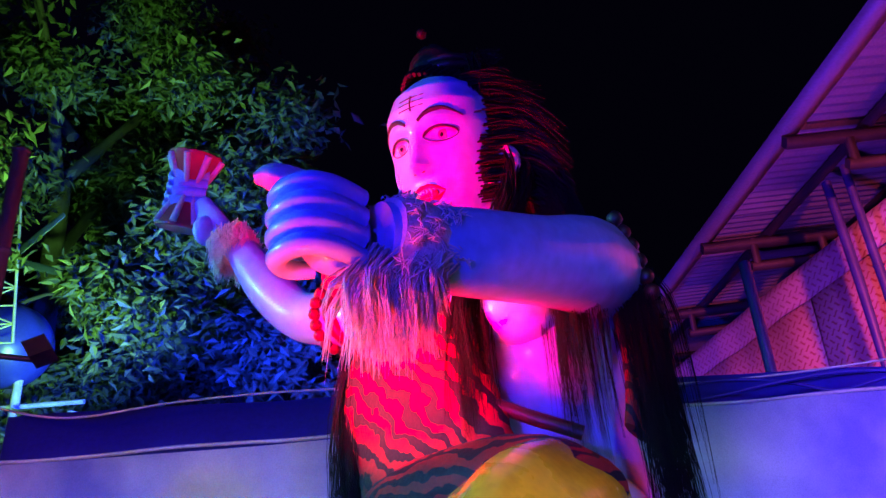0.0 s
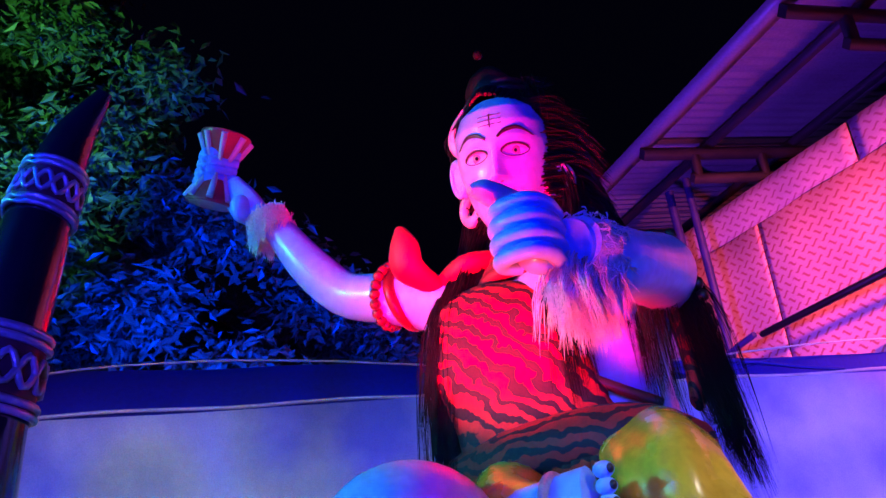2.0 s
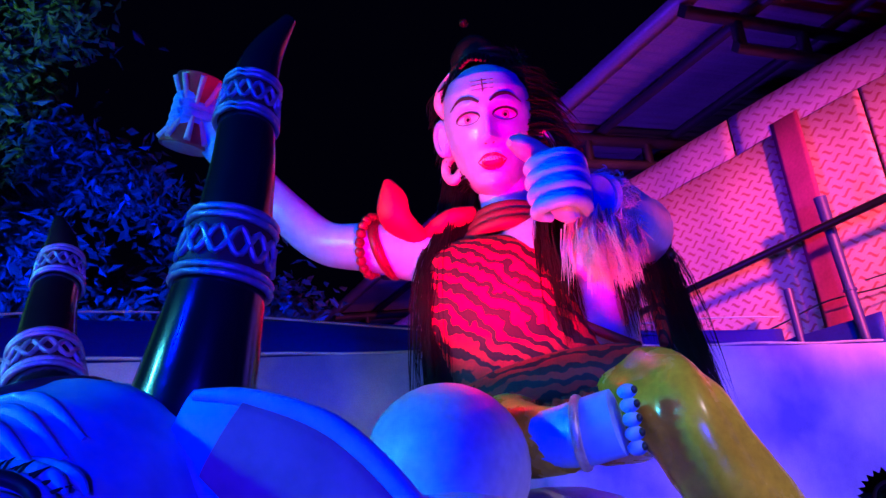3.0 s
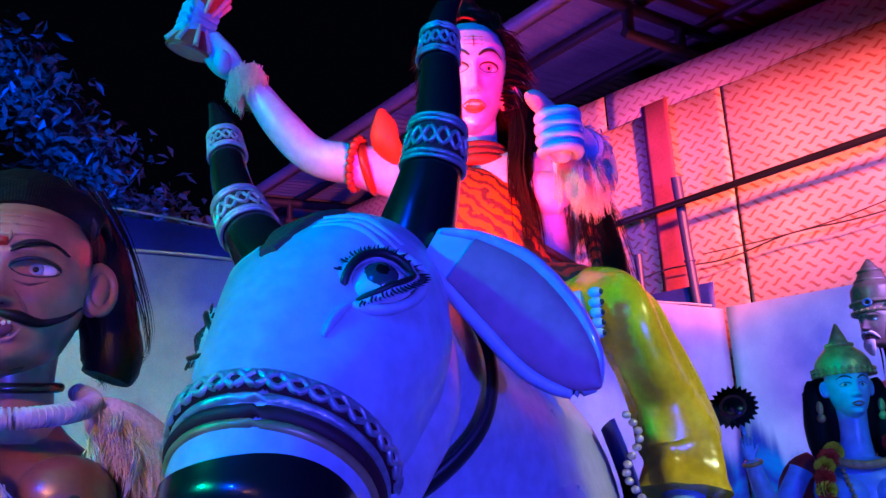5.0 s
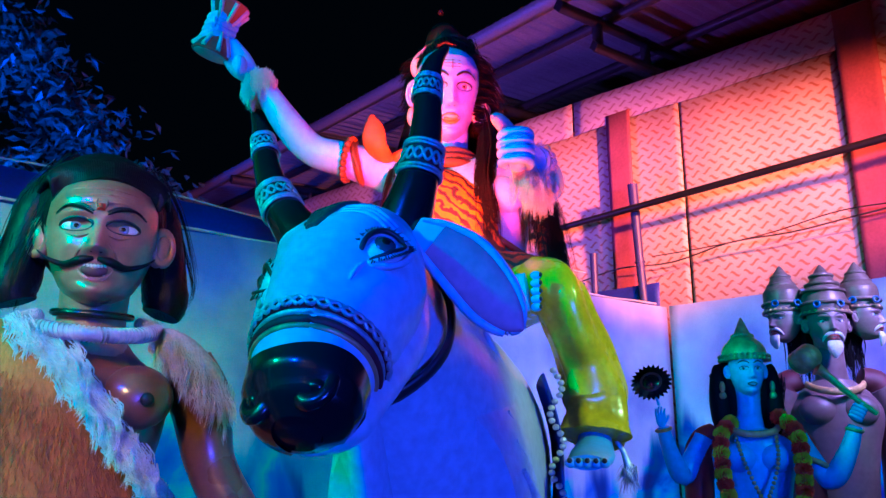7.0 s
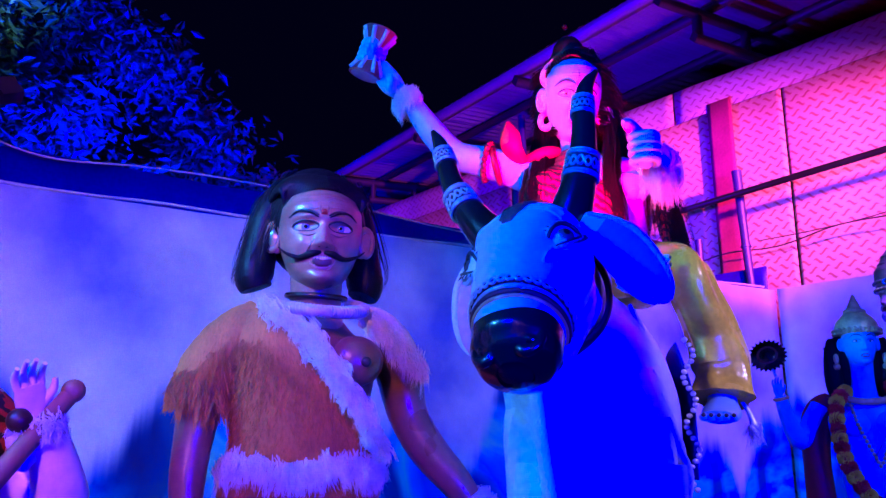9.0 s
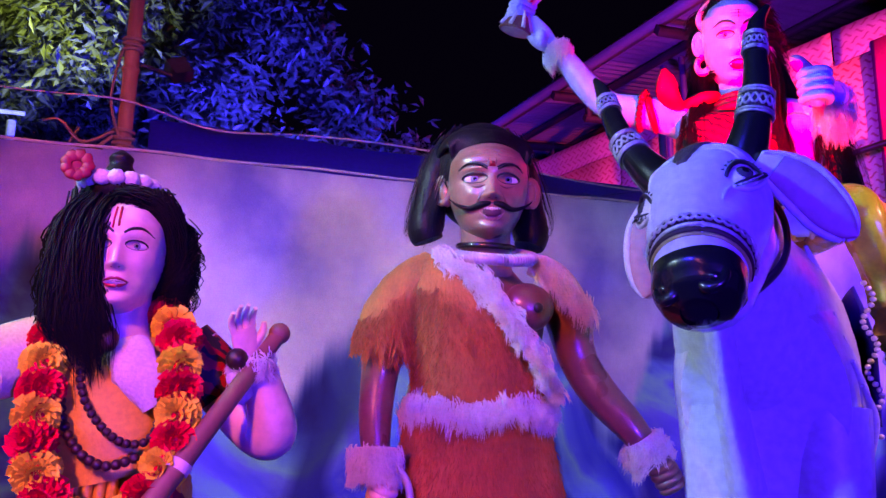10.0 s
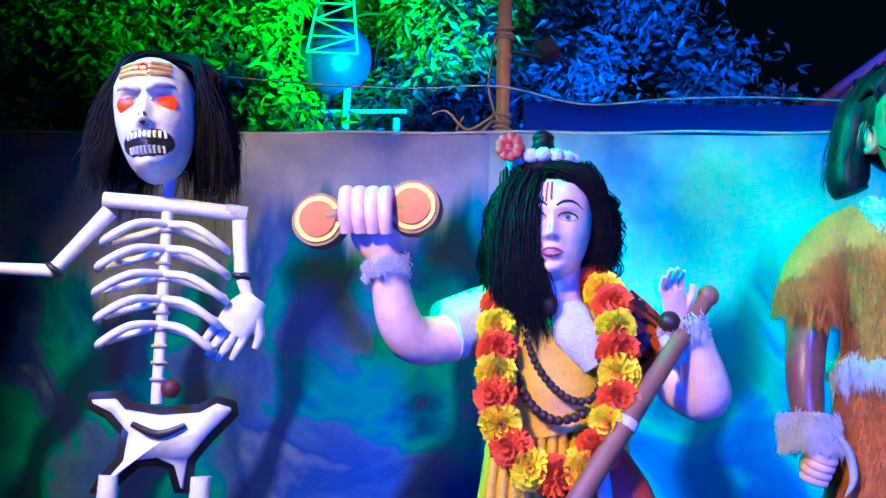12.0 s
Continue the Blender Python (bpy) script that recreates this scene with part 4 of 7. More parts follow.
def nap(b, path, radii, m, n, length=0.016):
    """Short plush pile over a lofted cloth form."""
    P, R = rounded(path, radii, 8)
    lines = []
    for _ in range(n):
        i = random.randrange(len(P) - 1)
        a = random.uniform(0, 6.283)
        o = np.array((math.cos(a), math.sin(a), 0.0))
        p = P[i] + (P[i + 1] - P[i]) * random.random() + o * (R[i][0], R[i][1], 0)
        e = p + o * length * 0.22 + np.array((random.gauss(0, 0.004), random.gauss(0, 0.004), -length * random.uniform(0.6, 1.3)))
        lines.append([p, (p + e) / 2 + o * length * 0.12, e])
    b.fibres(lines, 0.0010, m)


def bead_string(b, path, r, m, gap=2.0):
    P, _ = rounded(path, [0.01] * len(path), 40)
    last = None
    for p in P:
        if last is None or np.linalg.norm(p - last) > r * gap:
            b.ball(tuple(p), r, m, 10, 7, rough=0.06)
            last = p


def lace(b, c, axis, r0, r1, w, m=None):
    """A maroon band with silver braid and edging round a horn or muzzle."""
    ax = Vector(axis).normalized()
    u = ax.orthogonal().normalized(); v = ax.cross(u)
    c = Vector(c)
    b.tube([c - ax * w / 2, c + ax * w / 2], [r0 * 1.06, r1 * 1.06], MAROON, 24, 3)
    for s in (-0.5, -0.38, 0.38, 0.5):
        rr = r0 + (r1 - r0) * (s + 0.5)
        p = c + ax * w * s
        ring = [p + (u * math.cos(t) + v * math.sin(t)) * rr * 1.10 for t in np.linspace(0, 2 * math.pi, 25)]
        b.tube(ring, [w * 0.055] * 25, SILVER, 6, 1)
    for ph in (0, math.pi):
        ring = []
        for t in np.linspace(0, 2 * math.pi, 73):
            s = 0.20 * math.sin(7 * t + ph)
            rr = r0 + (r1 - r0) * (s + 0.5)
            ring.append(c + ax * w * s + (u * math.cos(t) + v * math.sin(t)) * rr * 1.10)
        b.tube(ring, [w * 0.05] * 73, SILVER, 5, 1)


# --- seated blue figure on the bull ---
b = Build()
SKIN = BLUESKIN
head(b, (-0.022, 0.050, 2.176), 0.250, SKIN, LIPS, DARKLINE, (17, 0, 12), wide=0.90, eye=1.05, mouth=0.02, lash=1.3,
     mark=[((-0.09, z), (0.09, z), 0.0032, BEADS) for z in (0.72, 0.755, 0.79)] + [((0, 0.70), (0, 0.80), 0.005, BEADS)])
b.tube([(-0.005, 0.06, 2.02), (-0.008, 0.05, 2.12), (-0.009, 0.04, 2.22)], [(0.06, 0.055), (0.048, 0.047), (0.05, 0.05)], SKIN, 18, 5)
# hair swept up into a knot, with painted locks
b.ball((-0.018, 0.050, 2.340), (0.093, 0.098, 0.098), HAIRPAINT, 28, 20, (14, 0, 8))
for i in range(46):
    a = -1.75 + 3.5 * i / 45
    x, z = 0.088 * math.sin(a), 2.306 + 0.090 * math.cos(a)
    y = -0.076 + 0.088 * abs(math.sin(a)) ** 1.4
    b.tube([(-0.012 + x, y, z), (-0.015 + x * 1.04, y + 0.035, z + 0.030), (-0.018 + x * 0.55, y * 0.3 + 0.05, 2.435 + 0.012 * math.cos(a))], [0.0035, 0.0085, 0.006], HAIRPAINT, 6, 4)
for i in range(26):
    s = 1 if i % 2 else -1
    z0 = 2.36 - 0.007 * i
    b.bundle([(0.06 * s, -0.01, z0), (0.10 * s, 0.05, z0 + 0.01), (0.135 * s + 0.01, 0.09, z0 - 0.04 - 0.02 * random.random())], [0.006, 0.008, 0.001], HAIRPAINT, 5, 12)
b.tube([(-0.012, 0.03, 2.39), (-0.016, 0.02, 2.425), (-0.02, 0.005, 2.45), (-0.012, 0.0, 2.475), (-0.006, 0.002, 2.488)], [0.070, 0.058, 0.050, 0.034, 0.006], HAIRPAINT, 22, 5, rough=0.03)
b.ball((-0.030, -0.02, 2.520), (0.009, 0.009, 0.009), HAIRPAINT, 10, 8)
for i in range(90):
    a = random.uniform(-2.2, 2.2)
    x, y = 0.085 * math.sin(a), 0.02 - 0.075 * math.cos(a)
    k = random.uniform(0.35, 0.6)
    b.bundle([(-0.012 + x, y, 2.345 + 0.02 * math.cos(a)), (-0.014 + x * 0.9, y * 0.8 + 0.01, 2.40), (-0.008 + x * k + 0.01, 0.02 + y * k, 2.445 + random.gauss(0, 0.008)), (0.03 + x * k + random.gauss(0, 0.012), 0.05, 2.455 + random.gauss(0, 0.012))], [0.006, 0.008, 0.007, 0.002], HAIRPAINT, 4, 4)
for z in (2.405, 2.425):
    b.ring((-0.016, 0.020, z + 0.02), 0.062 - 0.4 * (z - 2.405), 0.006, BEADS, (4, -3, 0))
for q in (-1, 1):
    b.ball((-0.016 + 0.076 * q, 0.070, 2.305), (0.030, 0.058, 0.085), HAIRPAINT, 20, 14, (12, -8 * q, 0))
    for i in range(34):
        z0 = 2.385 - 0.0042 * i
        y0 = -0.030 + 0.0016 * i
        b.bundle([(-0.014 + (0.062 + 0.0010 * i) * q, y0, z0), (-0.016 + 0.104 * q, y0 + 0.045, z0 + 0.004), (-0.016 + (0.122 + 0.02 * random.random()) * q, y0 + 0.10, z0 - 0.015 + 0.03 * random.random())], [0.004, 0.007, 0.002], HAIRPAINT, 5, 8)
# crescent beside the knot
b.tube([(-0.082, -0.010, 2.318), (-0.094, -0.014, 2.340), (-0.097, -0.018, 2.362), (-0.088, -0.022, 2.388), (-0.068, -0.026, 2.414)], [(0.003, 0.003), (0.004, 0.009), (0.005, 0.012), (0.004, 0.009), (0.002, 0.002)], SHELLGREY, 12, 6, ref=(0, -1, 0))
for s in (-1, 1):
    b.ring((-0.010 + 0.084 * s, 0.02, 2.240), 0.020, 0.009, SHELLGREY, (90, 0, 20 * s), 24, 10, 1.25)
# torso, neck collar of beads
b.tube([(0.06, 0.06, 1.76), (0.062, 0.05, 1.86), (0.055, 0.03, 1.95), (0.045, 0.03, 2.02), (0.02, 0.045, 2.085)], [(0.15, 0.115), (0.125, 0.10), (0.155, 0.115), (0.165, 0.105), (0.06, 0.06)], SKIN, 28, 8)
b.ball((0.125, -0.055, 1.985), (0.062, 0.04, 0.05), SKIN)
b.ball((-0.02, -0.055, 1.985), (0.062, 0.04, 0.05), SKIN)
for i in range(3):
    b.ring((-0.004, 0.035, 2.105 - 0.022 * i), 0.062 + 0.012 * i, 0.013, MAROON, (-14, 0, 0), 32, 10, 0.95)
b.tube([(-0.07, 0.0, 2.06), (-0.02, -0.075, 1.98), (0.10, -0.095, 1.88), (0.19, -0.04, 1.83)], [0.008] * 4, BEADS, 8, 8)
# tiger skin over the shoulder, chest and lap
b.tube([(-0.10, 0.02, 2.06), (-0.055, -0.055, 2.02), (-0.02, -0.088, 1.94), (0.01, -0.092, 1.85), (0.03, -0.10, 1.78)], [(0.05, 0.03), (0.085, 0.035), (0.115, 0.03), (0.115, 0.03), (0.12, 0.035)], TIGER, 20, 8, ref=(1, 0, 0), rough=0.015)
b.tube([(-0.13, 0.04, 2.06), (-0.12, 0.08, 1.9), (-0.10, 0.10, 1.75)], [(0.05, 0.06), (0.07, 0.06), (0.08, 0.07)], TIGER, 18, 6)
b.tube([(0.15, 0.05, 2.09), (0.19, 0.055, 2.06), (0.222, 0.06, 1.98), (0.235, 0.04, 1.90), (0.225, 0.01, 1.83)], [(0.045, 0.04), (0.042, 0.045), (0.030, 0.042), (0.024, 0.036), (0.008, 0.02)], TIGER, 18, 6, rough=0.02)
b.tube([(-0.10, -0.03, 1.77), (0.04, -0.10, 1.775), (0.17, -0.11, 1.775), (0.245, -0.13, 1.755)], [(0.045, 0.07), (0.05, 0.08), (0.048, 0.075), (0.03, 0.05)], TIGER2, 20, 8, ref=(0, 0, 1), rough=0.015)
for i in range(24):
    t = i / 23
    b.tube([(-0.11 + 0.33 * t, -0.11 - 0.09 * t, 1.75), (-0.105 + 0.33 * t, -0.13 - 0.09 * t, 1.70), (-0.10 + 0.33 * t + random.gauss(0, 0.01), -0.13 - 0.09 * t, 1.665 + random.uniform(-0.01, 0.02))], [0.012, 0.010, 0.002], TIGER2, 6, 3)
# raised arm with a small waisted drum
b.tube([(-0.10, 0.04, 2.05), (-0.18, 0.03, 2.085), (-0.27, 0.015, 2.115), (-0.365, 0.012, 2.145), (-0.43, -0.01, 2.21), (-0.485, -0.03, 2.29), (-0.515, -0.04, 2.325)], [0.055, 0.052, 0.047, 0.042, 0.040, 0.031, 0.025], SKIN, 20, 6)
b.ring((-0.245, 0.02, 2.105), 0.050, 0.011, REDBEADS, (0, 78, 0), 22, 8)
bead_string(b, [(-0.27 + 0.012 * math.cos(t), 0.015 + 0.053 * math.sin(t), 2.118 + 0.053 * math.cos(t)) for t in np.linspace(0, 6.283, 22)], 0.010, REDBEADS, 1.7)
b.tube([(-0.16, 0.0, 2.10), (-0.19, -0.05, 2.13), (-0.195, -0.055, 2.17), (-0.20, -0.052, 2.205)], [(0.016, 0.016), (0.030, 0.020), (0.028, 0.020), (0.010, 0.014)], REDCLOTH, 14, 5)
b.tube([(-0.15, 0.0, 2.11), (-0.10, -0.02, 2.12), (-0.06, 0.0, 2.13)], [0.016, 0.020, 0.014], REDCLOTH, 12, 4)
fur_cuff(b, (-0.508, -0.038, 2.318), (-0.45, -0.1, 0.75), 0.036, 0.045, FURWHITE, 110, 0.05)
b.tube([(-0.525, -0.045, 2.335), (-0.555, -0.055, 2.365), (-0.59, -0.065, 2.415)], [(0.024, 0.022), (0.036, 0.024), (0.03, 0.022)], SKIN, 14, 5)
dc, da = Vector((-0.605, -0.085, 2.452)), Vector((0.30, -0.05, 0.85)).normalized()
prof = [(-0.075, 0.05), (-0.068, 0.05), (-0.035, 0.034), (0, 0.017), (0.035, 0.034), (0.068, 0.05), (0.075, 0.05)]
b.tube([dc + da * s for s, _ in prof], [r for _, r in prof], DRUMRED, 24, 3)
for i in range(8):
    a = i * math.pi / 4
    u = da.orthogonal().normalized(); v = da.cross(u)
    b.tube([dc + da * s + (u * math.cos(a) + v * math.sin(a)) * (r + 0.002) for s, r in prof[1:-1]], [0.007, 0.006, 0.004, 0.006, 0.007], STRIPEWHITE, 6, 3)
for s in (-0.076, 0.076):
    b.tube([dc + da * (s * 0.97), dc + da * s], [0.046, 0.043], STRIPEWHITE, 24, 1)
for i in range(4):
    o = da * (0.028 - 0.018 * i)
    b.tube([dc + o + Vector((0.03, 0.02, 0)), dc + o + Vector((0.0, -0.03, 0)), dc + o + Vector((-0.032, -0.018, 0)), dc + o + Vector((-0.026, 0.015, 0))], [0.011, 0.011, 0.010, 0.008], SKIN, 10, 5)
b.ball((-0.55, -0.075, 2.35), (0.02, 0.025, 0.03), SKIN)
# arm stretched towards the viewer, fist with a shell
b.tube([(0.195, 0.03, 2.03), (0.222, -0.06, 2.01), (0.225, -0.14, 1.99), (0.215, -0.24, 1.972), (0.188, -0.33, 1.965)], [0.058, 0.055, 0.047, 0.043, 0.036], SKIN, 22, 6)
b.ball((0.195, 0.0, 2.035), (0.062, 0.07, 0.06), SKIN)
fist(b, (0.160, -0.370, 1.972), 0.086, SKIN, (0, 0, -8), DARKLINE, False)
b.tube([(0.165, -0.345, 2.005), (0.140, -0.375, 2.024), (0.122, -0.398, 2.034), (0.112, -0.412, 2.032)], [0.016, 0.016, 0.014, 0.005], SHELLGREY, 12, 5)
fur_cuff(b, (0.200, -0.300, 1.966), (-0.15, -1, 0), 0.041, 0.06, FURWHITE, 40, 0.008)
fur_edge(b, [(0.175, -0.325, 1.945), (0.20, -0.31, 1.932), (0.225, -0.285, 1.945)], FURWHITE, 0.085, 120, 0.0032)
fur_edge(b, [(0.185, -0.335, 1.935), (0.205, -0.315, 1.925), (0.215, -0.29, 1.935)], FURWHITE, 0.06, 80, 0.0032)
# legs: yellow satin trousers, one foot down, one folded
draped(b, [(0.13, 0.02, 1.74), (0.19, -0.12, 1.735), (0.238, -0.245, 1.70), (0.268, -0.245, 1.635), (0.300, -0.205, 1.56), (0.315, -0.195, 1.49), (0.318, -0.205, 1.445), (0.312, -0.220, 1.400)],
       [0.080, 0.074, 0.060, 0.056, 0.060, 0.066, 0.058, 0.066], YELLOWSATIN)
b.tube([(0.312, -0.215, 1.43), (0.310, -0.235, 1.385), (0.295, -0.32, 1.362), (0.278, -0.40, 1.350)], [(0.03, 0.03), (0.036, 0.032), (0.044, 0.022), (0.036, 0.014)], SKIN, 16, 6)
for i in range(5):
    b.ball((0.246 + 0.016 * i, -0.425 + 0.006 * i, 1.349), (0.009, 0.016, 0.009), SKIN, 10, 8, (0, 0, -30))
    b.ball((0.244 + 0.016 * i, -0.440 + 0.006 * i, 1.353), (0.005, 0.004, 0.005), DARKLINE, 8, 6)
b.tube([(0.0, 0.0, 1.735), (0.0, -0.14, 1.715), (0.05, -0.26, 1.685), (0.11, -0.30, 1.675)], [0.070, 0.060, 0.048, 0.040], YELLOWSATIN, 20, 6, rough=0.02)
b.tube([(0.08, -0.30, 1.680), (0.13, -0.325, 1.678), (0.178, -0.338, 1.683)], [(0.034, 0.03), (0.040, 0.028), (0.040, 0.02)], SKIN, 16, 5, ref=(0, 0, 1))
for i in range(5):
    b.ball((0.195, -0.345 + 0.002 * i, 1.715 - 0.016 * i), (0.012, 0.010, 0.009), SKIN, 10, 8)
    b.ball((0.204, -0.350 + 0.002 * i, 1.715 - 0.016 * i), (0.004, 0.005, 0.005), DARKLINE, 8, 6)
b.ring((0.132, -0.325, 1.678), 0.040, 0.006, SILVER, (0, 90, 0))
# long black locks along guide lines
def locks(path, n, spread, r, m=HAIR, grow=1.0):
    for _ in range(n):
        o = np.array((random.gauss(0, spread), random.gauss(0, spread * 0.8), 0))
        cut = random.uniform(0.72, 1.05)
        pts = []
        for i, p in enumerate(path):
            q = np.array(p, float)
            k = 0.35 + 0.65 * grow * i / (len(path) - 1)
            if i == len(path) - 1:
                q = np.array(path[i - 1], float) + (q - np.array(path[i - 1], float)) * cut
            pts.append(q + o * k + np.array((random.gauss(0, 0.004), random.gauss(0, 0.004), random.gauss(0, 0.006))))
        b.tube(pts, [r] * (len(pts) - 1) + [r * 0.2], m, 5, 4)


locks([(-0.075, 0.075, 2.34), (-0.098, 0.07, 2.24), (-0.110, 0.015, 2.12), (-0.115, -0.065, 2.0), (-0.125, -0.075, 1.85), (-0.12, -0.07, 1.70)], 110, 0.022, 0.0055)
locks([(0.055, 0.03, 2.32), (0.085, 0.03, 2.22), (0.09, -0.02, 2.12), (0.085, -0.085, 2.02), (0.09, -0.10, 1.9), (0.095, -0.10, 1.80)], 42, 0.013, 0.0045)
locks([(0.05, 0.08, 2.36), (0.09, 0.09, 2.26), (0.125, 0.09, 2.14), (0.185, 0.06, 2.085), (0.232, 0.035, 1.99), (0.255, 0.01, 1.86), (0.285, -0.03, 1.70)], 110, 0.014, 0.0050)
locks([(0.06, 0.08, 2.34), (0.10, 0.08, 2.22), (0.15, 0.06, 2.10), (0.19, -0.02, 2.06), (0.20, -0.05, 1.95), (0.21, -0.06, 1.80)], 40, 0.02, 0.004)
locks([(0.0, 0.12, 2.36), (0.01, 0.14, 2.2), (0.03, 0.15, 2.0), (0.05, 0.16, 1.75)], 110, 0.06, 0.009)
bead_string(b, [(0.235, 0.02, 2.09), (0.255, 0.03, 2.02), (0.265, 0.04, 1.93)], 0.010, BEADS)
thing("seated_statue", b, Matrix.Translation((-0.05, 1.8, 0)), "blue-skinned painted statue in tiger skin and yellow trousers astride bull", "statue")

# --- bull ---
b = Build()
yaw, dip, lean = radians(20), radians(48), radians(11)
NECK = Vector((-0.184, 1.047, 0.0))
b.tf = Matrix.Translation(NECK) @ Matrix.Rotation(radians(4), 4, "Z") @ Matrix.Translation(-NECK)
f = Vector((-math.sin(yaw), -math.cos(yaw), 0))
side = Vector((math.cos(yaw), -math.sin(yaw), 0))
X = side * math.cos(lean) + Vector((0, 0, math.sin(lean)))
Z = Vector((0, 0, math.cos(lean))) - side * math.sin(lean)
A = f * math.cos(dip) - Z * math.sin(dip)
Nf = f * math.sin(dip) + Z * math.cos(dip)
O = Vector((-0.148, 0.782, 1.569)) - A * 0.14
S = 1.0
H = lambda x, u, n: O + (X * x + A * u + Nf * n) * S
# skull: rings along the head's axis, with relief for brow, socket and cheek
SECT = [(-0.030, 0.020, 0.020, -0.062), (-0.012, 0.052, 0.048, -0.058), (0.02, 0.078, 0.074, -0.056), (0.06, 0.090, 0.090, -0.056), (0.10, 0.097, 0.098, -0.055), (0.14, 0.096, 0.100, -0.053), (0.20, 0.083, 0.094, -0.050), (0.25, 0.070, 0.082, -0.047), (0.295, 0.064, 0.069, -0.046), (0.33, 0.063, 0.060, -0.048), (0.352, 0.052, 0.046, -0.053), (0.366, 0.024, 0.024, -0.057)]


def skull(u):
    for p, q in zip(SECT, SECT[1:]):
        if u <= q[0]:
            t = (u - p[0]) / (q[0] - p[0])
            t = t * t * (3 - 2 * t) * 0.4 + t * 0.6
            return [c + (d - c) * t for c, d in zip(p, q)]
    return list(SECT[-1])


def hide(u, a):
    """A point of the bull's face: u along the head, a round it from the right cheek over the brow."""
    _, w, d, n = skull(u)
    x, z = w * math.cos(a), d * math.sin(a)
    for s in (-1, 1):
        ea = 0.55 if s > 0 else math.pi - 0.55
        g = lambda da, du, sa, su: math.exp(-(((a - ea - da * s + math.pi) % (2 * math.pi) - math.pi) / sa) ** 2 - ((u - du) / su) ** 2)
        k = 1 + 0.06 * g(0.42, 0.100, 0.30, 0.035) - 0.10 * g(0.0, 0.140, 0.38, 0.038) + 0.06 * g(-0.5, 0.17, 0.4, 0.05) - 0.05 * g(0.3, 0.21, 0.3, 0.04)
        x, z = x * k, z * k
    return H(x, u, n + z)


def face(u0, u1, m, rows, grow=1.0):
    verts, faces, na = [], [], 64
    for i in range(rows + 1):
        for j in range(na):
            verts.append(hide(u0 + (u1 - u0) * i / rows, 2 * math.pi * j / na))
    for i in range(rows):
        for j in range(na):
            faces.append((i * na + j, i * na + (j + 1) % na, (i + 1) * na + (j + 1) % na, (i + 1) * na + j))
    faces += [tuple(range(na)), tuple(range(rows * na, rows * na + na))]
    b.add(verts, faces, m)


face(-0.030, 0.335, BULLSKIN, 64)
# black nose pad over the muzzle's end
pad, quads, na = [], [], 40
for i in range(13):
    for j in range(na + 1):
        a = -0.95 + (math.pi + 1.9) * j / na
        edge = 0.300 + 0.016 * math.sin(a) ** 2
        u = edge + (0.366 - edge) * i / 12
        q = hide(u, a)
        pad.append(q + (q - H(0, u, -0.05)).normalized() * 0.0025 + A * 0.0025 * (i / 12))
for i in range(12):
    for j in range(na):
        quads.append((i * (na + 1) + j, i * (na + 1) + j + 1, (i + 1) * (na + 1) + j + 1, (i + 1) * (na + 1) + j))
b.add(pad, quads, BLACK)
face(0.334, 0.366, BLACK, 8)
b.tube([H(0, 0.05, -0.115), H(0, 0.12, -0.132), H(0, 0.20, -0.124), H(0, 0.27, -0.110), H(0, 0.32, -0.100), H(0, 0.345, -0.094)], [(0.070, 0.060), (0.076, 0.056), (0.066, 0.044), (0.058, 0.034), (0.052, 0.027), (0.03, 0.012)], BULLSKIN, 24, 6, ref=tuple(X))
b.tube([H(0.052 * math.cos(t), 0.318 + 0.030 * math.sin(t), -0.094 + 0.012 * math.cos(t) ** 2) for t in np.linspace(0, math.pi, 11)], [0.003] + [0.006] * 9 + [0.003], BLACK, 8, 3)
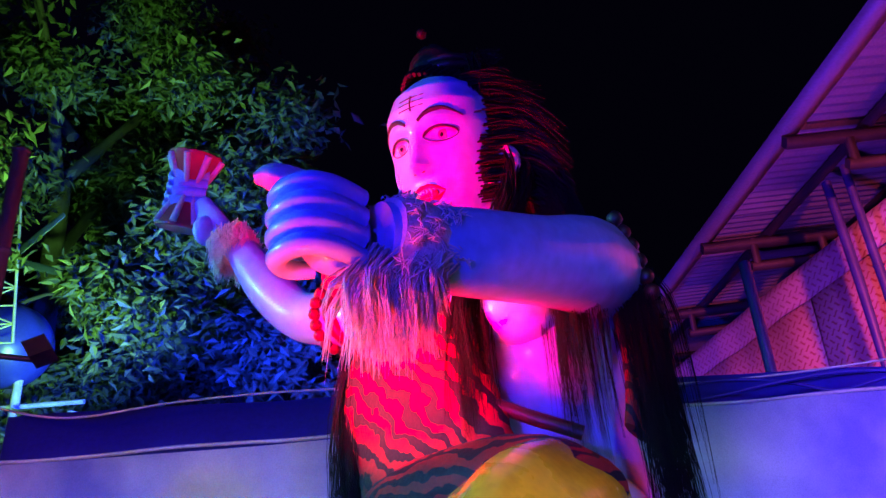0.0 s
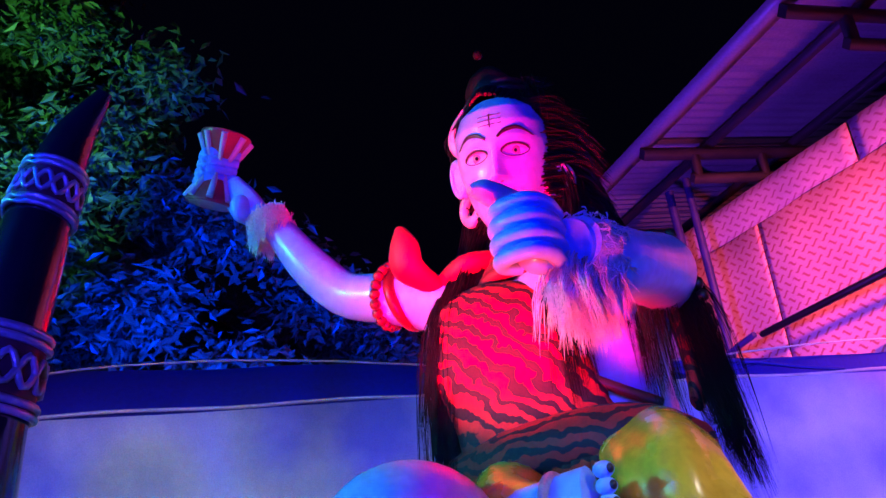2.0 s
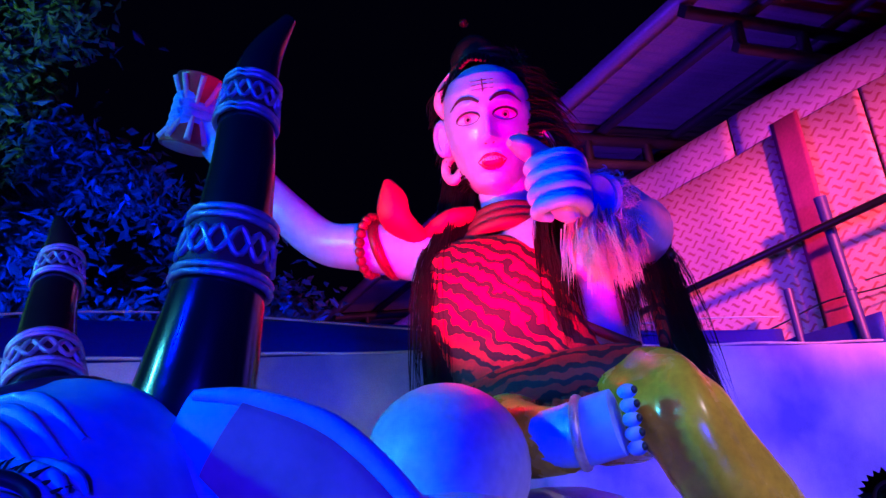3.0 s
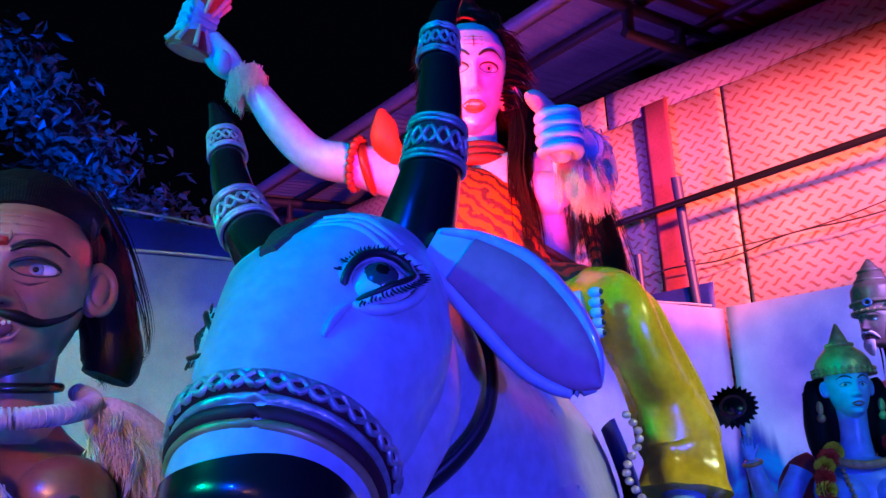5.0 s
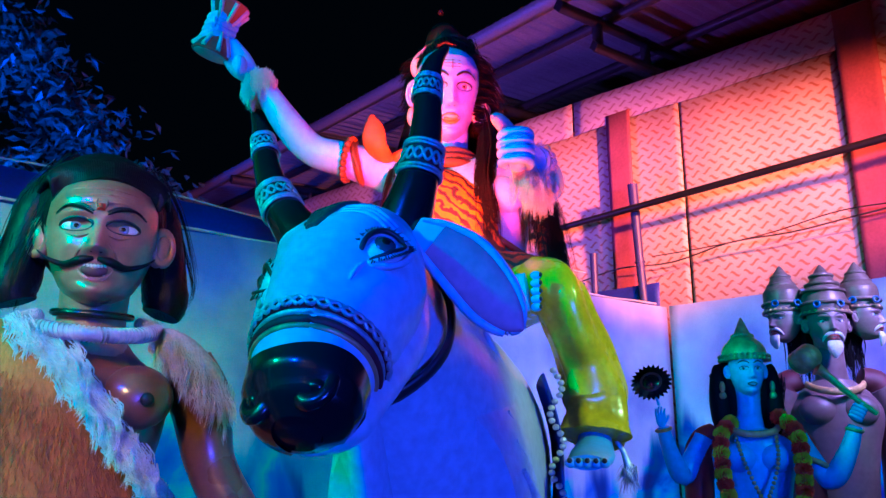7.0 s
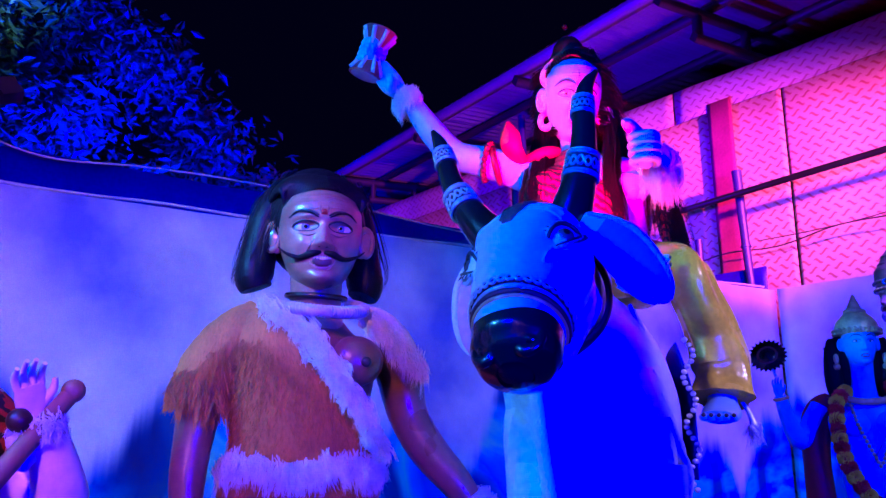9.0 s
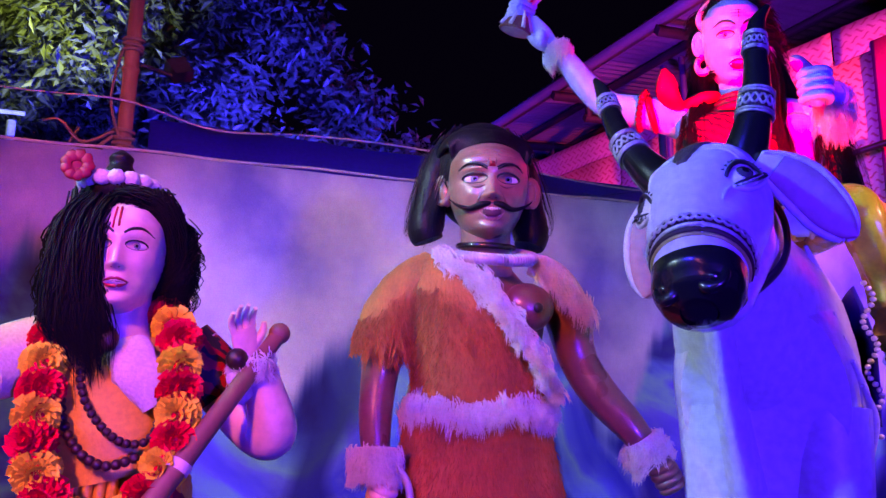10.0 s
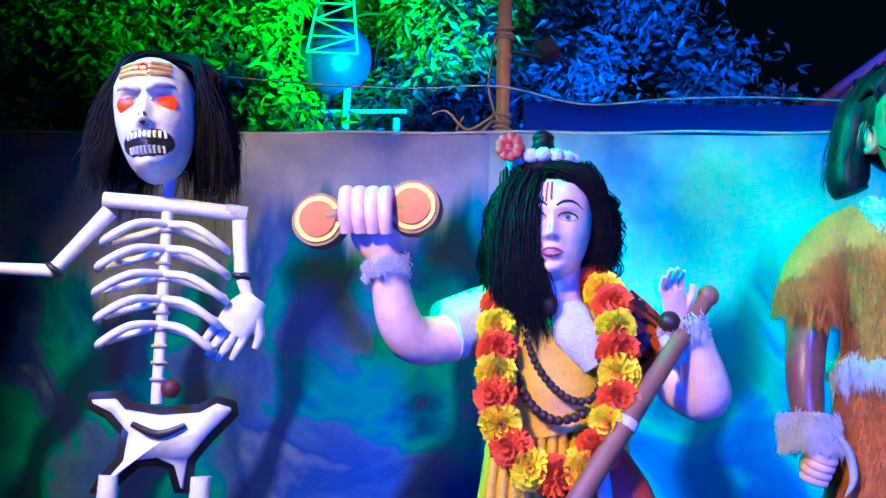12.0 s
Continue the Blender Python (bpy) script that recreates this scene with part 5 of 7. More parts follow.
for s in (-1, 1):
    ea = 0.55 if s > 0 else math.pi - 0.55
    c0 = hide(0.140, ea)
    tip = (X * s * 0.64 + Nf * 0.74 + A * 0.10).normalized()
    e = c0 - tip * 0.0085
    b.ball(e, 0.0265, WHITE, 22, 16)
    b.ball(e + tip * 0.0098, 0.0186, DARKIRIS, 20, 14)
    b.ball(e + tip * 0.0202, 0.0092, PUPIL, 14, 10)
    E = (A * 0.50 - X * s * 0.85)
    E = (E - tip * E.dot(tip)).normalized()
    across = tip.cross(E).normalized()
    if across.dot(A) > 0:
        across = -across
    for sg, rr, high in ((1, 0.0048, 0.0230), (-1, 0.0040, 0.0196)):
        arc = []
        for t in np.linspace(0, math.pi, 15):
            off = E * (math.cos(t) * 0.0305 * (1.15 if math.cos(t) > 0 else 1.0)) + across * (sg * math.sin(t) * high - 0.004 * max(0.0, math.cos(t)))
            arc.append(e + tip * math.sqrt(max(0.0, 0.0284 ** 2 - off.length_squared * 0.70)) + off)
        b.tube(arc, [0.004] + [rr] * 13 + [0.004], BULLSKIN, 10, 3)
        b.tube([p + tip * 0.0045 - (p - e - tip * 0.0226) * 0.11 for p in arc], [0.002] + [0.0036 if sg > 0 else 0.0024] * 13 + [0.002], DARKLINE, 6, 3)
        for p in arc[1:-1]:
            for q in (-0.0035, 0.0, 0.0035):
                d = (p - e - tip * 0.0226).normalized()
                p2 = p + E * q
                b.tube([p2 + tip * 0.003, p2 + d * 0.005 + tip * 0.004, p2 + d * 0.0075 - E * 0.002 + tip * 0.004], [0.0010, 0.0008, 0.0002], DARKLINE, 4, 2)
    # folds of hide over the lid and under the eye
    for k, (gap, rr) in enumerate(((0.033, 0.0046), (0.041, 0.0040))):
        fold = [e + tip * (0.014 - 0.006 * k) + E * (math.cos(t) * (0.039 + 0.008 * k)) + across * (math.sin(t) * gap) for t in np.linspace(0.25, math.pi - 0.1, 11)]
        b.tube(fold, [0.001] + [rr] * 9 + [0.001], BULLSKIN, 8, 3)
    b.tube([e + tip * 0.014 + E * (math.cos(t) * 0.036) - across * (math.sin(t) * 0.028) for t in np.linspace(0.4, math.pi - 0.3, 9)], [0.001] + [0.0045] * 7 + [0.001], BULLSKIN, 8, 3)
    b.tube([hide(0.165, ea + 0.12 * s), hide(0.190, ea + 0.20 * s), hide(0.212, ea + 0.22 * s)], [0.002, 0.004, 0.002], BULLSKIN, 10, 4)
    for k in range(3):
        b.tube([hide(0.085 - 0.014 * k, ea + 0.75 * s), hide(0.088 - 0.016 * k, ea + 0.35 * s), hide(0.105 - 0.016 * k, ea - 0.05 * s)], [0.002, 0.0045, 0.002], BULLSKIN, 8, 5)
    # nostril
    n = H(0.034 * s, 0.345, -0.022)
    b.ring(n, 0.014, 0.008, BLACK, (60, 22 * s, -26), 20, 8, 1.3)
    b.ball(n, (0.012, 0.012, 0.011), PUPIL, 12, 8)
    # drooping ears
    r0 = H(0.082 * s, 0.020, -0.045)
    drop = Vector((0.135, 0.035, -0.125)) if s > 0 else Vector((-0.035, 0.02, -0.175))
    side = Vector((0.70, 0.0, 0.72)) if s > 0 else Vector((-1.0, 0.15, 0.15))
    side = (side - drop.normalized() * side.dot(drop.normalized())).normalized()
    out = drop.normalized().cross(side)
    if out.y > 0:
        out = -out
    pts = [r0, r0 + drop * 0.16 + side * 0.006, r0 + drop * 0.42 + side * 0.010, r0 + drop * 0.72 + side * 0.004, r0 + drop * 0.93, r0 + drop * 1.04]
    wid = [0.016, 0.030, 0.042, 0.041, 0.026, 0.004]
    b.tube(pts, [(w, 0.012 if w > 0.02 else 0.008) for w in wid], BULLSKIN, 24, 7, ref=tuple(side))
    b.tube([p + out * 0.0105 for p in pts[1:]], [(w * 0.78, 0.006) for w in wid[1:]], EARPINK, 20, 7, ref=tuple(side))
    for q in (-1, 1):
        b.tube([p + out * 0.007 + side * (w * 0.88 * q) for p, w in zip(pts, wid)], [0.003, 0.006, 0.007, 0.007, 0.006, 0.002], BULLSKIN, 8, 6)
    # horns with lace bands
    if s > 0:
        hp = [Vector((-0.075, 0.905, 1.615)), Vector((-0.052, 0.900, 1.690)), Vector((-0.038, 0.902, 1.750)), Vector((-0.032, 0.912, 1.815)), Vector((-0.031, 0.921, 1.870)), Vector((-0.024, 0.930, 1.915)), Vector((-0.004, 0.936, 1.948))]
    else:
        hp = [Vector((-0.175, 0.945, 1.615)), Vector((-0.222, 0.968, 1.670)), Vector((-0.256, 0.995, 1.722)), Vector((-0.282, 1.025, 1.780)), Vector((-0.297, 1.050, 1.832)), Vector((-0.310, 1.065, 1.872)), Vector((-0.325, 1.075, 1.902))]
    b.tube(hp, [0.044, 0.034, 0.0265, 0.022, 0.0185, 0.014, 0.005], BLACK, 24, 8)
    lace(b, hp[2], hp[3] - hp[1], 0.0285, 0.0255, 0.046)
    lace(b, hp[4], hp[5] - hp[3], 0.0200, 0.0178, 0.036)
# brow ornament: beaded scrolls between the horns
for i in range(120):
    t = random.random()
    w = 0.26 * (1 - t) ** 0.7 * random.uniform(-1, 1)
    b.ball(hide(-0.020 + 0.135 * t, math.pi / 2 + w), (0.0055, 0.0055, 0.0045), DARKGOLD, 8, 6)
for s in (-1, 1):
    for k in (1.0, 0.6):
        b.tube([hide(u, math.pi / 2 + s * a * k) for u, a in ((-0.02, 0.02), (-0.005, 0.30), (0.03, 0.30), (0.06, 0.16), (0.08, 0.14), (0.12, 0.03))], [0.0055] * 6, DARKGOLD, 6, 6)
for k in range(9):
    c = -0.012 + 0.014 * k
    for s in (-1, 1):
        b.tube([hide(c + 0.010 * math.sin(t) * (1 - t / 8), math.pi / 2 + s * (0.17 - 0.015 * k) + 0.10 * math.cos(t) * (1 - t / 8)) for t in np.linspace(0, 6.6, 12)], [0.0032] * 12, DARKGOLD, 6, 2)
# muzzle band
for u, m, r in ((0.246, SILVER, 0.0038), (0.254, MAROON, 0.0068), (0.264, SILVER, 0.0038), (0.274, MAROON, 0.0055), (0.282, GOLD, 0.0035)):
    b.tube([hide(u + 0.010 * math.sin(t), t) for t in np.linspace(0, 2 * math.pi, 57)], [r] * 57, m, 8, 1)
for ph in (0, math.pi):
    b.tube([hide(0.255 + 0.010 * math.sin(t) + 0.005 * math.sin(18 * t + ph), t) + (hide(0.255, t) - H(0, 0.255, -0.046)).normalized() * 0.006 for t in np.linspace(0, 2 * math.pi, 181)], [0.0026] * 181, SILVER, 5, 1)
# neck, hump, body, legs
b.tf = Matrix()
b.tube([H(0, 0.05, -0.075), Vector((-0.095, 0.985, 1.555)), Vector((-0.085, 1.10, 1.50)), Vector((-0.06, 1.22, 1.43)), Vector((-0.04, 1.36, 1.38))], [(0.078, 0.082), (0.090, 0.105), (0.115, 0.150), (0.152, 0.205), (0.175, 0.25)], BULLSKIN, 36, 9)
for i, (dx, r) in enumerate(((-0.02, 0.024),)):
    b.tube([Vector((-0.10 + dx, 0.915, 1.475)), Vector((-0.09 + dx, 0.975, 1.38)), Vector((-0.08 + dx, 1.05, 1.26)), Vector((-0.06 + dx, 1.13, 1.10))], [(r * 0.7, 0.035), (r, 0.05), (r * 1.1, 0.06), (r * 1.4, 0.06)], BULLSKIN, 16, 8, rough=0.015)
b.tube([Vector((-0.045, 1.13, 1.26)), Vector((-0.04, 1.30, 1.30)), Vector((-0.03, 1.62, 1.33)), Vector((-0.02, 2.0, 1.33)), Vector((0.0, 2.40, 1.30)), Vector((0.0, 2.56, 1.28))], [(0.145, 0.19), (0.178, 0.27), (0.20, 0.30), (0.21, 0.31), (0.19, 0.28), (0.08, 0.14)], BULLSKIN, 40, 9)
b.ball((-0.075, 1.44, 1.655), (0.095, 0.13, 0.100), BULLSKIN, 26, 18)
for k in range(7):
    z0 = 1.56 - 0.045 * k
    b.tube([(0.05 + 0.012 * k, 1.20 - 0.008 * k, z0), (0.075 + 0.012 * k, 1.25, z0 - 0.06), (0.105 + 0.006 * k, 1.33, z0 - 0.15)], [0.004, 0.010, 0.004], BULLSKIN, 8, 5)
for sx, y in ((-0.12, 1.22), (0.06, 1.24), (-0.12, 2.28), (0.12, 2.28)):
    b.tube([(sx, y, 1.25), (sx * 1.02, y - 0.01, 0.85), (sx * 1.02, y - 0.03, 0.52), (sx, y, 0.14), (sx, y - 0.01, 0.07)], [(0.085, 0.11), (0.065, 0.08), (0.048, 0.05), (0.042, 0.042), (0.05, 0.055)], BULLSKIN, 20, 6)
    b.tube([(sx, y - 0.01, 0.075), (sx, y - 0.015, 0.0)], [0.055, 0.066], BLACK, 18, 2)
b.tube([(0.0, 2.56, 1.40), (0.02, 2.64, 1.2), (0.02, 2.66, 0.8), (0.02, 2.64, 0.55)], [0.03, 0.025, 0.018, 0.03], BULLSKIN, 10, 6)
# saddle cloth with lace border under the rider
b.tube([(0.155, 1.62, 1.52), (0.185, 1.62, 1.40), (0.185, 1.62, 1.22)], [(0.008, 0.16), (0.008, 0.17), (0.008, 0.17)], TARP, 14, 5)
for z in np.arange(1.20, 1.53, 0.012):
    b.ball((0.178 + 0.012 * math.sin(z * 60), 1.452, z), (0.007, 0.006, 0.006), SILVER, 8, 6)
b.tube([(-0.035, 0.985, 1.640), (0.006, 0.990, 1.565), (0.000, 0.975, 1.490), (-0.060, 0.945, 1.430), (-0.120, 0.935, 1.425)], [(0.006, 0.013)] * 5, DARKLINE, 10, 6)
b.tube([(0.300, 1.585, 1.405), (0.318, 1.575, 1.372), (0.326, 1.570, 1.340)], [0.005, 0.006, 0.009], SILVER, 8, 4)
tufts(b, [(0.326 + random.gauss(0, 0.005), 1.570 + random.gauss(0, 0.005), 1.342) for _ in range(14)], FURWHITE, 0.05, (0, 0, 0), 0.0012, 8, 0.008)
thing("bull_statue", b, None, "grey painted bull statue with black horns and silver lace bands", "statue")

# --- hunter with plush garment ---
b = Build()
SKIN = FACEBROWN
F = head(b, (0.0, 0.02, 1.575), 0.205, FACEBROWN, BROWLIPS, DARKLINE, (2, 0, -9), eye=1.18, mouth=0.05, wide=1.08, big_ears=1.12, brow=0.05, jowl=0.02, mark=[((0, 0.635), (0, 0.675), 0.028, VERMILION)], lash=1.6)
keep = b.tf
b.tf = Matrix.LocRotScale((0.0, 0.02, 1.575), Euler((radians(2), 0, radians(-9))), (0.205 * 1.08, 0.205, 0.205))
for s in (-1, 1):
    b.tube([F(0.012 * s, 0.278, 0.010), F(0.09 * s, 0.262, 0.022), F(0.19 * s, 0.235, 0.03), (0.30 * s, -0.32, 0.27), (0.37 * s, -0.30, 0.33)], [0.018, 0.032, 0.024, 0.014, 0.004], HAIRPAINT, 10, 6)
    b.tube([F(0.07 * s, 0.40, 0.0), F(0.12 * s, 0.31, 0.004), F(0.15 * s, 0.22, 0.0)], [0.006, 0.010, 0.004], BROWNSKIN, 8, 5)
for k, z in enumerate((0.70, 0.755, 0.81)):
    b.tube([F(x, z + 0.012 * math.sin(9 * x + k), -0.001) for x in (-0.22, -0.12, 0.0, 0.12, 0.22)], [0.003, 0.009, 0.011, 0.009, 0.003], FACEBROWN, 8, 5)
for s in (-1, 1):
    b.tube([F(0.025 * s, 0.64, 0.002), F(0.035 * s, 0.69, 0.004), F(0.03 * s, 0.73, 0.0)], [0.003, 0.009, 0.003], BROWNSKIN, 8, 4)
    b.tube([F(0.06 * s, 0.455, 0.0), F(0.13 * s, 0.435, 0.002), F(0.21 * s, 0.465, 0.0)], [0.003, 0.010, 0.003], BROWNSKIN, 8, 4)
    b.tube([F(0.045 * s, 0.60, 0.012), F(0.13 * s, 0.645, 0.020), F(0.22 * s, 0.665, 0.014), F(0.29 * s, 0.62, 0.0)], [0.006, 0.011, 0.010, 0.004], HAIRPAINT, 10, 5)
b.tf = keep
# swept-back painted hair with side wings
b.ball((0.0, 0.070, 1.722), (0.102, 0.102, 0.116), HAIRPAINT, 26, 18)
for s in (-1, 1):
    for _ in range(150):
        o = Vector((random.gauss(0, 0.009), random.gauss(-0.005, 0.018), random.gauss(0, 0.006)))
        b.bundle([Vector(q) + o * (1.3 if i in (1, 2, 3) else 0.8) + Vector((random.gauss(0, 0.006), 0, 0)) for i, q in enumerate(((0.050 * s, 0.08, 1.815), (0.090 * s, 0.10, 1.75), (0.108 * s, 0.10, 1.675), (0.122 * s, 0.095, 1.61), (0.118 * s, 0.09, 1.578)))], [0.0036, 0.0046, 0.0046, 0.0036, 0.001], HAIRPAINT, 4, 5)
    b.tube([(0.06 * s, 0.08, 1.79), (0.094 * s, 0.085, 1.73), (0.106 * s, 0.09, 1.66), (0.114 * s, 0.085, 1.605), (0.108 * s, 0.085, 1.580)], [(0.032, 0.034), (0.034, 0.044), (0.036, 0.046), (0.037, 0.046), (0.030, 0.040)], HAIRPAINT, 22, 6, rough=0.03)
for i in range(70):
    a = -1.45 + 2.9 * i / 69
    x, z = 0.075 * math.sin(a), 1.722 + 0.042 * math.cos(a)
    b.tube([(x, -0.035 + 0.05 * abs(math.sin(a)) ** 2, z), (x * 1.15, 0.0, z + 0.035), (x * 1.35, 0.06, z + 0.05 * math.cos(a) + 0.015)], [0.003, 0.006, 0.004], HAIRPAINT, 6, 3)
SKIN = BROWNSKIN
b.tube([(0.0, 0.04, 1.50), (0.0, 0.035, 1.56), (0.0, 0.03, 1.64)], [(0.060, 0.06), (0.050, 0.05), (0.055, 0.055)], FACEBROWN, 20, 5)
b.ring((0.0, 0.03, 1.562), 0.056, 0.006, BLACK, (8, 0, 0))
b.tube([(0.092 * math.sin(t), 0.02 - 0.085 * math.cos(t), 1.523 + 0.030 * (1 - math.cos(t)) * 0.9 - 0.005) for t in np.linspace(-2.2, 2.2, 15)], [0.0105] * 15, SHELLGREY, 12, 4)
for t in np.linspace(-2.1, 2.1, 60):
    p = Vector((0.092 * math.sin(t), 0.02 - 0.085 * math.cos(t), 1.523 + 0.030 * (1 - math.cos(t)) * 0.9 - 0.005))
    q = Vector((math.cos(t), math.sin(t), 0.1))
    b.tube([p - q * 0.0015, p + q * 0.0015], [0.0122] * 2, SHELLGREY, 12, 1)
b.tube([(0.0, 0.08, 1.18), (0.0, 0.07, 1.30), (-0.005, 0.05, 1.40), (-0.01, 0.055, 1.48), (0.0, 0.05, 1.535)], [(0.115, 0.085), (0.108, 0.085), (0.130, 0.10), (0.135, 0.085), (0.06, 0.055)], BROWNSKIN, 30, 8)
b.ball((0.068, -0.025, 1.435), (0.055, 0.042, 0.048), BROWNSKIN)
b.ball((0.078, -0.066, 1.43), (0.010, 0.006, 0.010), DARKLINE, 10, 8)
# arms
b.tube([(0.145, 0.05, 1.49), (0.178, 0.05, 1.44), (0.20, 0.05, 1.35), (0.235, 0.03, 1.28), (0.285, 0.0, 1.215), (0.315, -0.01, 1.175)], [0.052, 0.050, 0.040, 0.038, 0.032, 0.026], BROWNSKIN, 20, 6)
b.tube([(-0.14, 0.05, 1.47), (-0.19, 0.05, 1.40), (-0.205, 0.05, 1.30), (-0.212, 0.04, 1.22), (-0.21, 0.03, 1.15)], [0.055, 0.048, 0.036, 0.032, 0.026], BROWNSKIN, 20, 6)
fur_cuff(b, (0.318, -0.012, 1.168), (0.5, -0.1, -0.8), 0.040, 0.05, FURWHITE, 130, 0.03)
fist(b, (0.352, -0.02, 1.122), 0.062, BROWNSKIN, (20, -25, -40))
fur_cuff(b, (-0.21, 0.028, 1.135), (0, -0.1, -1), 0.044, 0.06, FURWHITE, 130, 0.03)
fist(b, (-0.205, 0.02, 1.078), 0.060, PALESKIN, (20, 15, 20))
b.tube([(-0.175, 0.0, 1.135), (-0.155, -0.005, 1.105), (-0.15, -0.01, 1.06), (-0.165, -0.01, 1.03)], [(0.004, 0.006), (0.007, 0.012), (0.006, 0.010), (0.001, 0.002)], SHELLGREY, 10, 5)
# plush garment: diagonal drape, sleeve, skirt
b.tube([(-0.085, 0.05, 1.515), (-0.075, 0.035, 1.455), (-0.045, 0.03, 1.39), (-0.012, 0.045, 1.31), (0.0, 0.075, 1.22)], [(0.062, 0.06), (0.088, 0.085), (0.108, 0.092), (0.128, 0.095), (0.138, 0.098)], FURTAN, 34, 9, rough=0.012)
b.tube([(-0.09, 0.055, 1.505), (-0.140, 0.055, 1.465), (-0.185, 0.055, 1.405), (-0.205, 0.055, 1.350)], [0.055, 0.064, 0.062, 0.050], FURTAN, 22, 7, rough=0.02)
b.tube([(-0.002, 0.08, 1.29), (-0.002, 0.08, 1.20), (0.005, 0.08, 1.05), (0.005, 0.08, 0.85), (0.005, 0.08, 0.72)], [(0.132, 0.098), (0.146, 0.110), (0.172, 0.125), (0.185, 0.135), (0.18, 0.135)], FURTAN, 40, 9, rough=0.012)
for z, r, n in ((0.72, 0.20, 70),):
    fur_edge(b, [(r * math.sin(t), 0.08 - 0.15 * math.cos(t), z) for t in np.linspace(-3.1, 3.1, 20)], FURTAN, 0.09, n, 0.008, (0, 0, 0))
fur_edge(b, [(-0.242, 0.03, 1.375), (-0.20, 0.01, 1.355), (-0.16, 0.03, 1.36)], FURTAN, 0.05, 60, 0.007, (0, -0.004, 0))
edge = [(-0.11, -0.005, 1.54), (-0.045, -0.055, 1.485), (0.012, -0.078, 1.41), (0.065, -0.07, 1.345), (0.125, -0.005, 1.275)]
b.tube(edge, [(0.010, 0.006)] * 5, FURWHITE, 10, 8, rough=0.06)
fur_edge(b, edge, FURWHITE, 0.036, 330, 0.005, (0.01, -0.012, 0))
belt = [(0.136 * math.sin(t), 0.078 - 0.104 * math.cos(t), 1.255 + 0.010 * math.sin(5 * t)) for t in np.linspace(-3.14, 3.14, 26)]
b.tube(belt, [(0.026, 0.012)] * 26, FURWHITE, 10, 4, ref=(0, 0, 1), rough=0.05)
fur_edge(b, [(p[0] * 1.03, p[1] - 0.006, p[2] - 0.008) for p in belt], FURWHITE, 0.045, 900, 0.0055, (0, -0.006, 0))
edge = [(0.095, -0.01, 1.545), (0.14, -0.01, 1.525), (0.185, 0.0, 1.485)]
b.tube([(0.09, 0.03, 1.53), (0.135, 0.02, 1.515), (0.18, 0.03, 1.46), (0.175, 0.035, 1.42)], [(0.014, 0.02), (0.026, 0.034), (0.032, 0.034), (0.02, 0.02)], FURWHITE, 16, 6, rough=0.04)
fur_edge(b, [(0.10, -0.02, 1.52), (0.14, -0.03, 1.48), (0.19, -0.01, 1.45), (0.21, 0.04, 1.45)], FURWHITE, 0.055, 80, 0.005, (0.004, -0.004, 0))
nap(b, [(-0.085, 0.05, 1.515), (-0.075, 0.035, 1.455), (-0.045, 0.03, 1.39), (-0.012, 0.045, 1.31), (0.0, 0.075, 1.22)], [(0.062, 0.06), (0.088, 0.085), (0.108, 0.092), (0.128, 0.095), (0.138, 0.098)], FURTAN, 8000, 0.018)
nap(b, [(-0.09, 0.055, 1.505), (-0.140, 0.055, 1.465), (-0.185, 0.055, 1.405), (-0.205, 0.055, 1.350)], [(0.055, 0.055), (0.064, 0.064), (0.062, 0.062), (0.050, 0.050)], FURTAN, 4000, 0.018)
nap(b, [(-0.002, 0.08, 1.24), (-0.002, 0.08, 1.20), (0.005, 0.08, 1.05), (0.005, 0.08, 0.85)], [(0.140, 0.104), (0.146, 0.110), (0.172, 0.125), (0.185, 0.135)], FURTAN, 14000, 0.020)
# legs and feet under the skirt
for s in (-1, 1):
    b.tube([(0.085 * s, 0.09, 0.85), (0.09 * s, 0.085, 0.5), (0.09 * s, 0.09, 0.1)], [0.075, 0.055, 0.04], BROWNSKIN, 16, 6)
    b.tube([(0.09 * s, 0.11, 0.045), (0.095 * s, 0.03, 0.045), (0.10 * s, -0.08, 0.025)], [(0.04, 0.045), (0.045, 0.04), (0.04, 0.022)], BROWNSKIN, 14, 5)
thing("hunter_statue", b, Matrix.Translation((-0.535, 1.02, 0)) @ pose(0, 0, 0, 0, 0, 33), "brown painted statue with moustache, in rust plush and white fur", "statue")

# --- ascetic with the hour-glass drum and staff ---
b = Build()
SKIN = PALESKIN
F = head(b, (-0.038, -0.03, 1.372), 0.178, PALESKIN, LIPS, DARKLINE, (0, 0, -3), eye=1.0, wide=0.95, ears=False, mark=[((-0.01, 0.68), (-0.01, 0.86), 0.012, VERMILION), ((-0.06, 0.66), (-0.05, 0.86), 0.010, VERMILION)], lash=1.2)
b.tube([(-0.030, 0.0, 1.30), (-0.034, -0.01, 1.36), (-0.036, -0.015, 1.42)], [(0.05, 0.05), (0.040, 0.04), (0.045, 0.045)], PALESKIN, 18, 5)
b.ball((-0.045, 0.03, 1.50), (0.085, 0.085, 0.085), HAIR, 26, 18, rough=0.02)
rt = []
for i in range(330):
    a = random.uniform(-2.7, 2.7)
    rt.append((-0.045 + 0.085 * math.sin(a), 0.025 - 0.075 * math.cos(a), 1.52 + random.gauss(0, 0.02)))
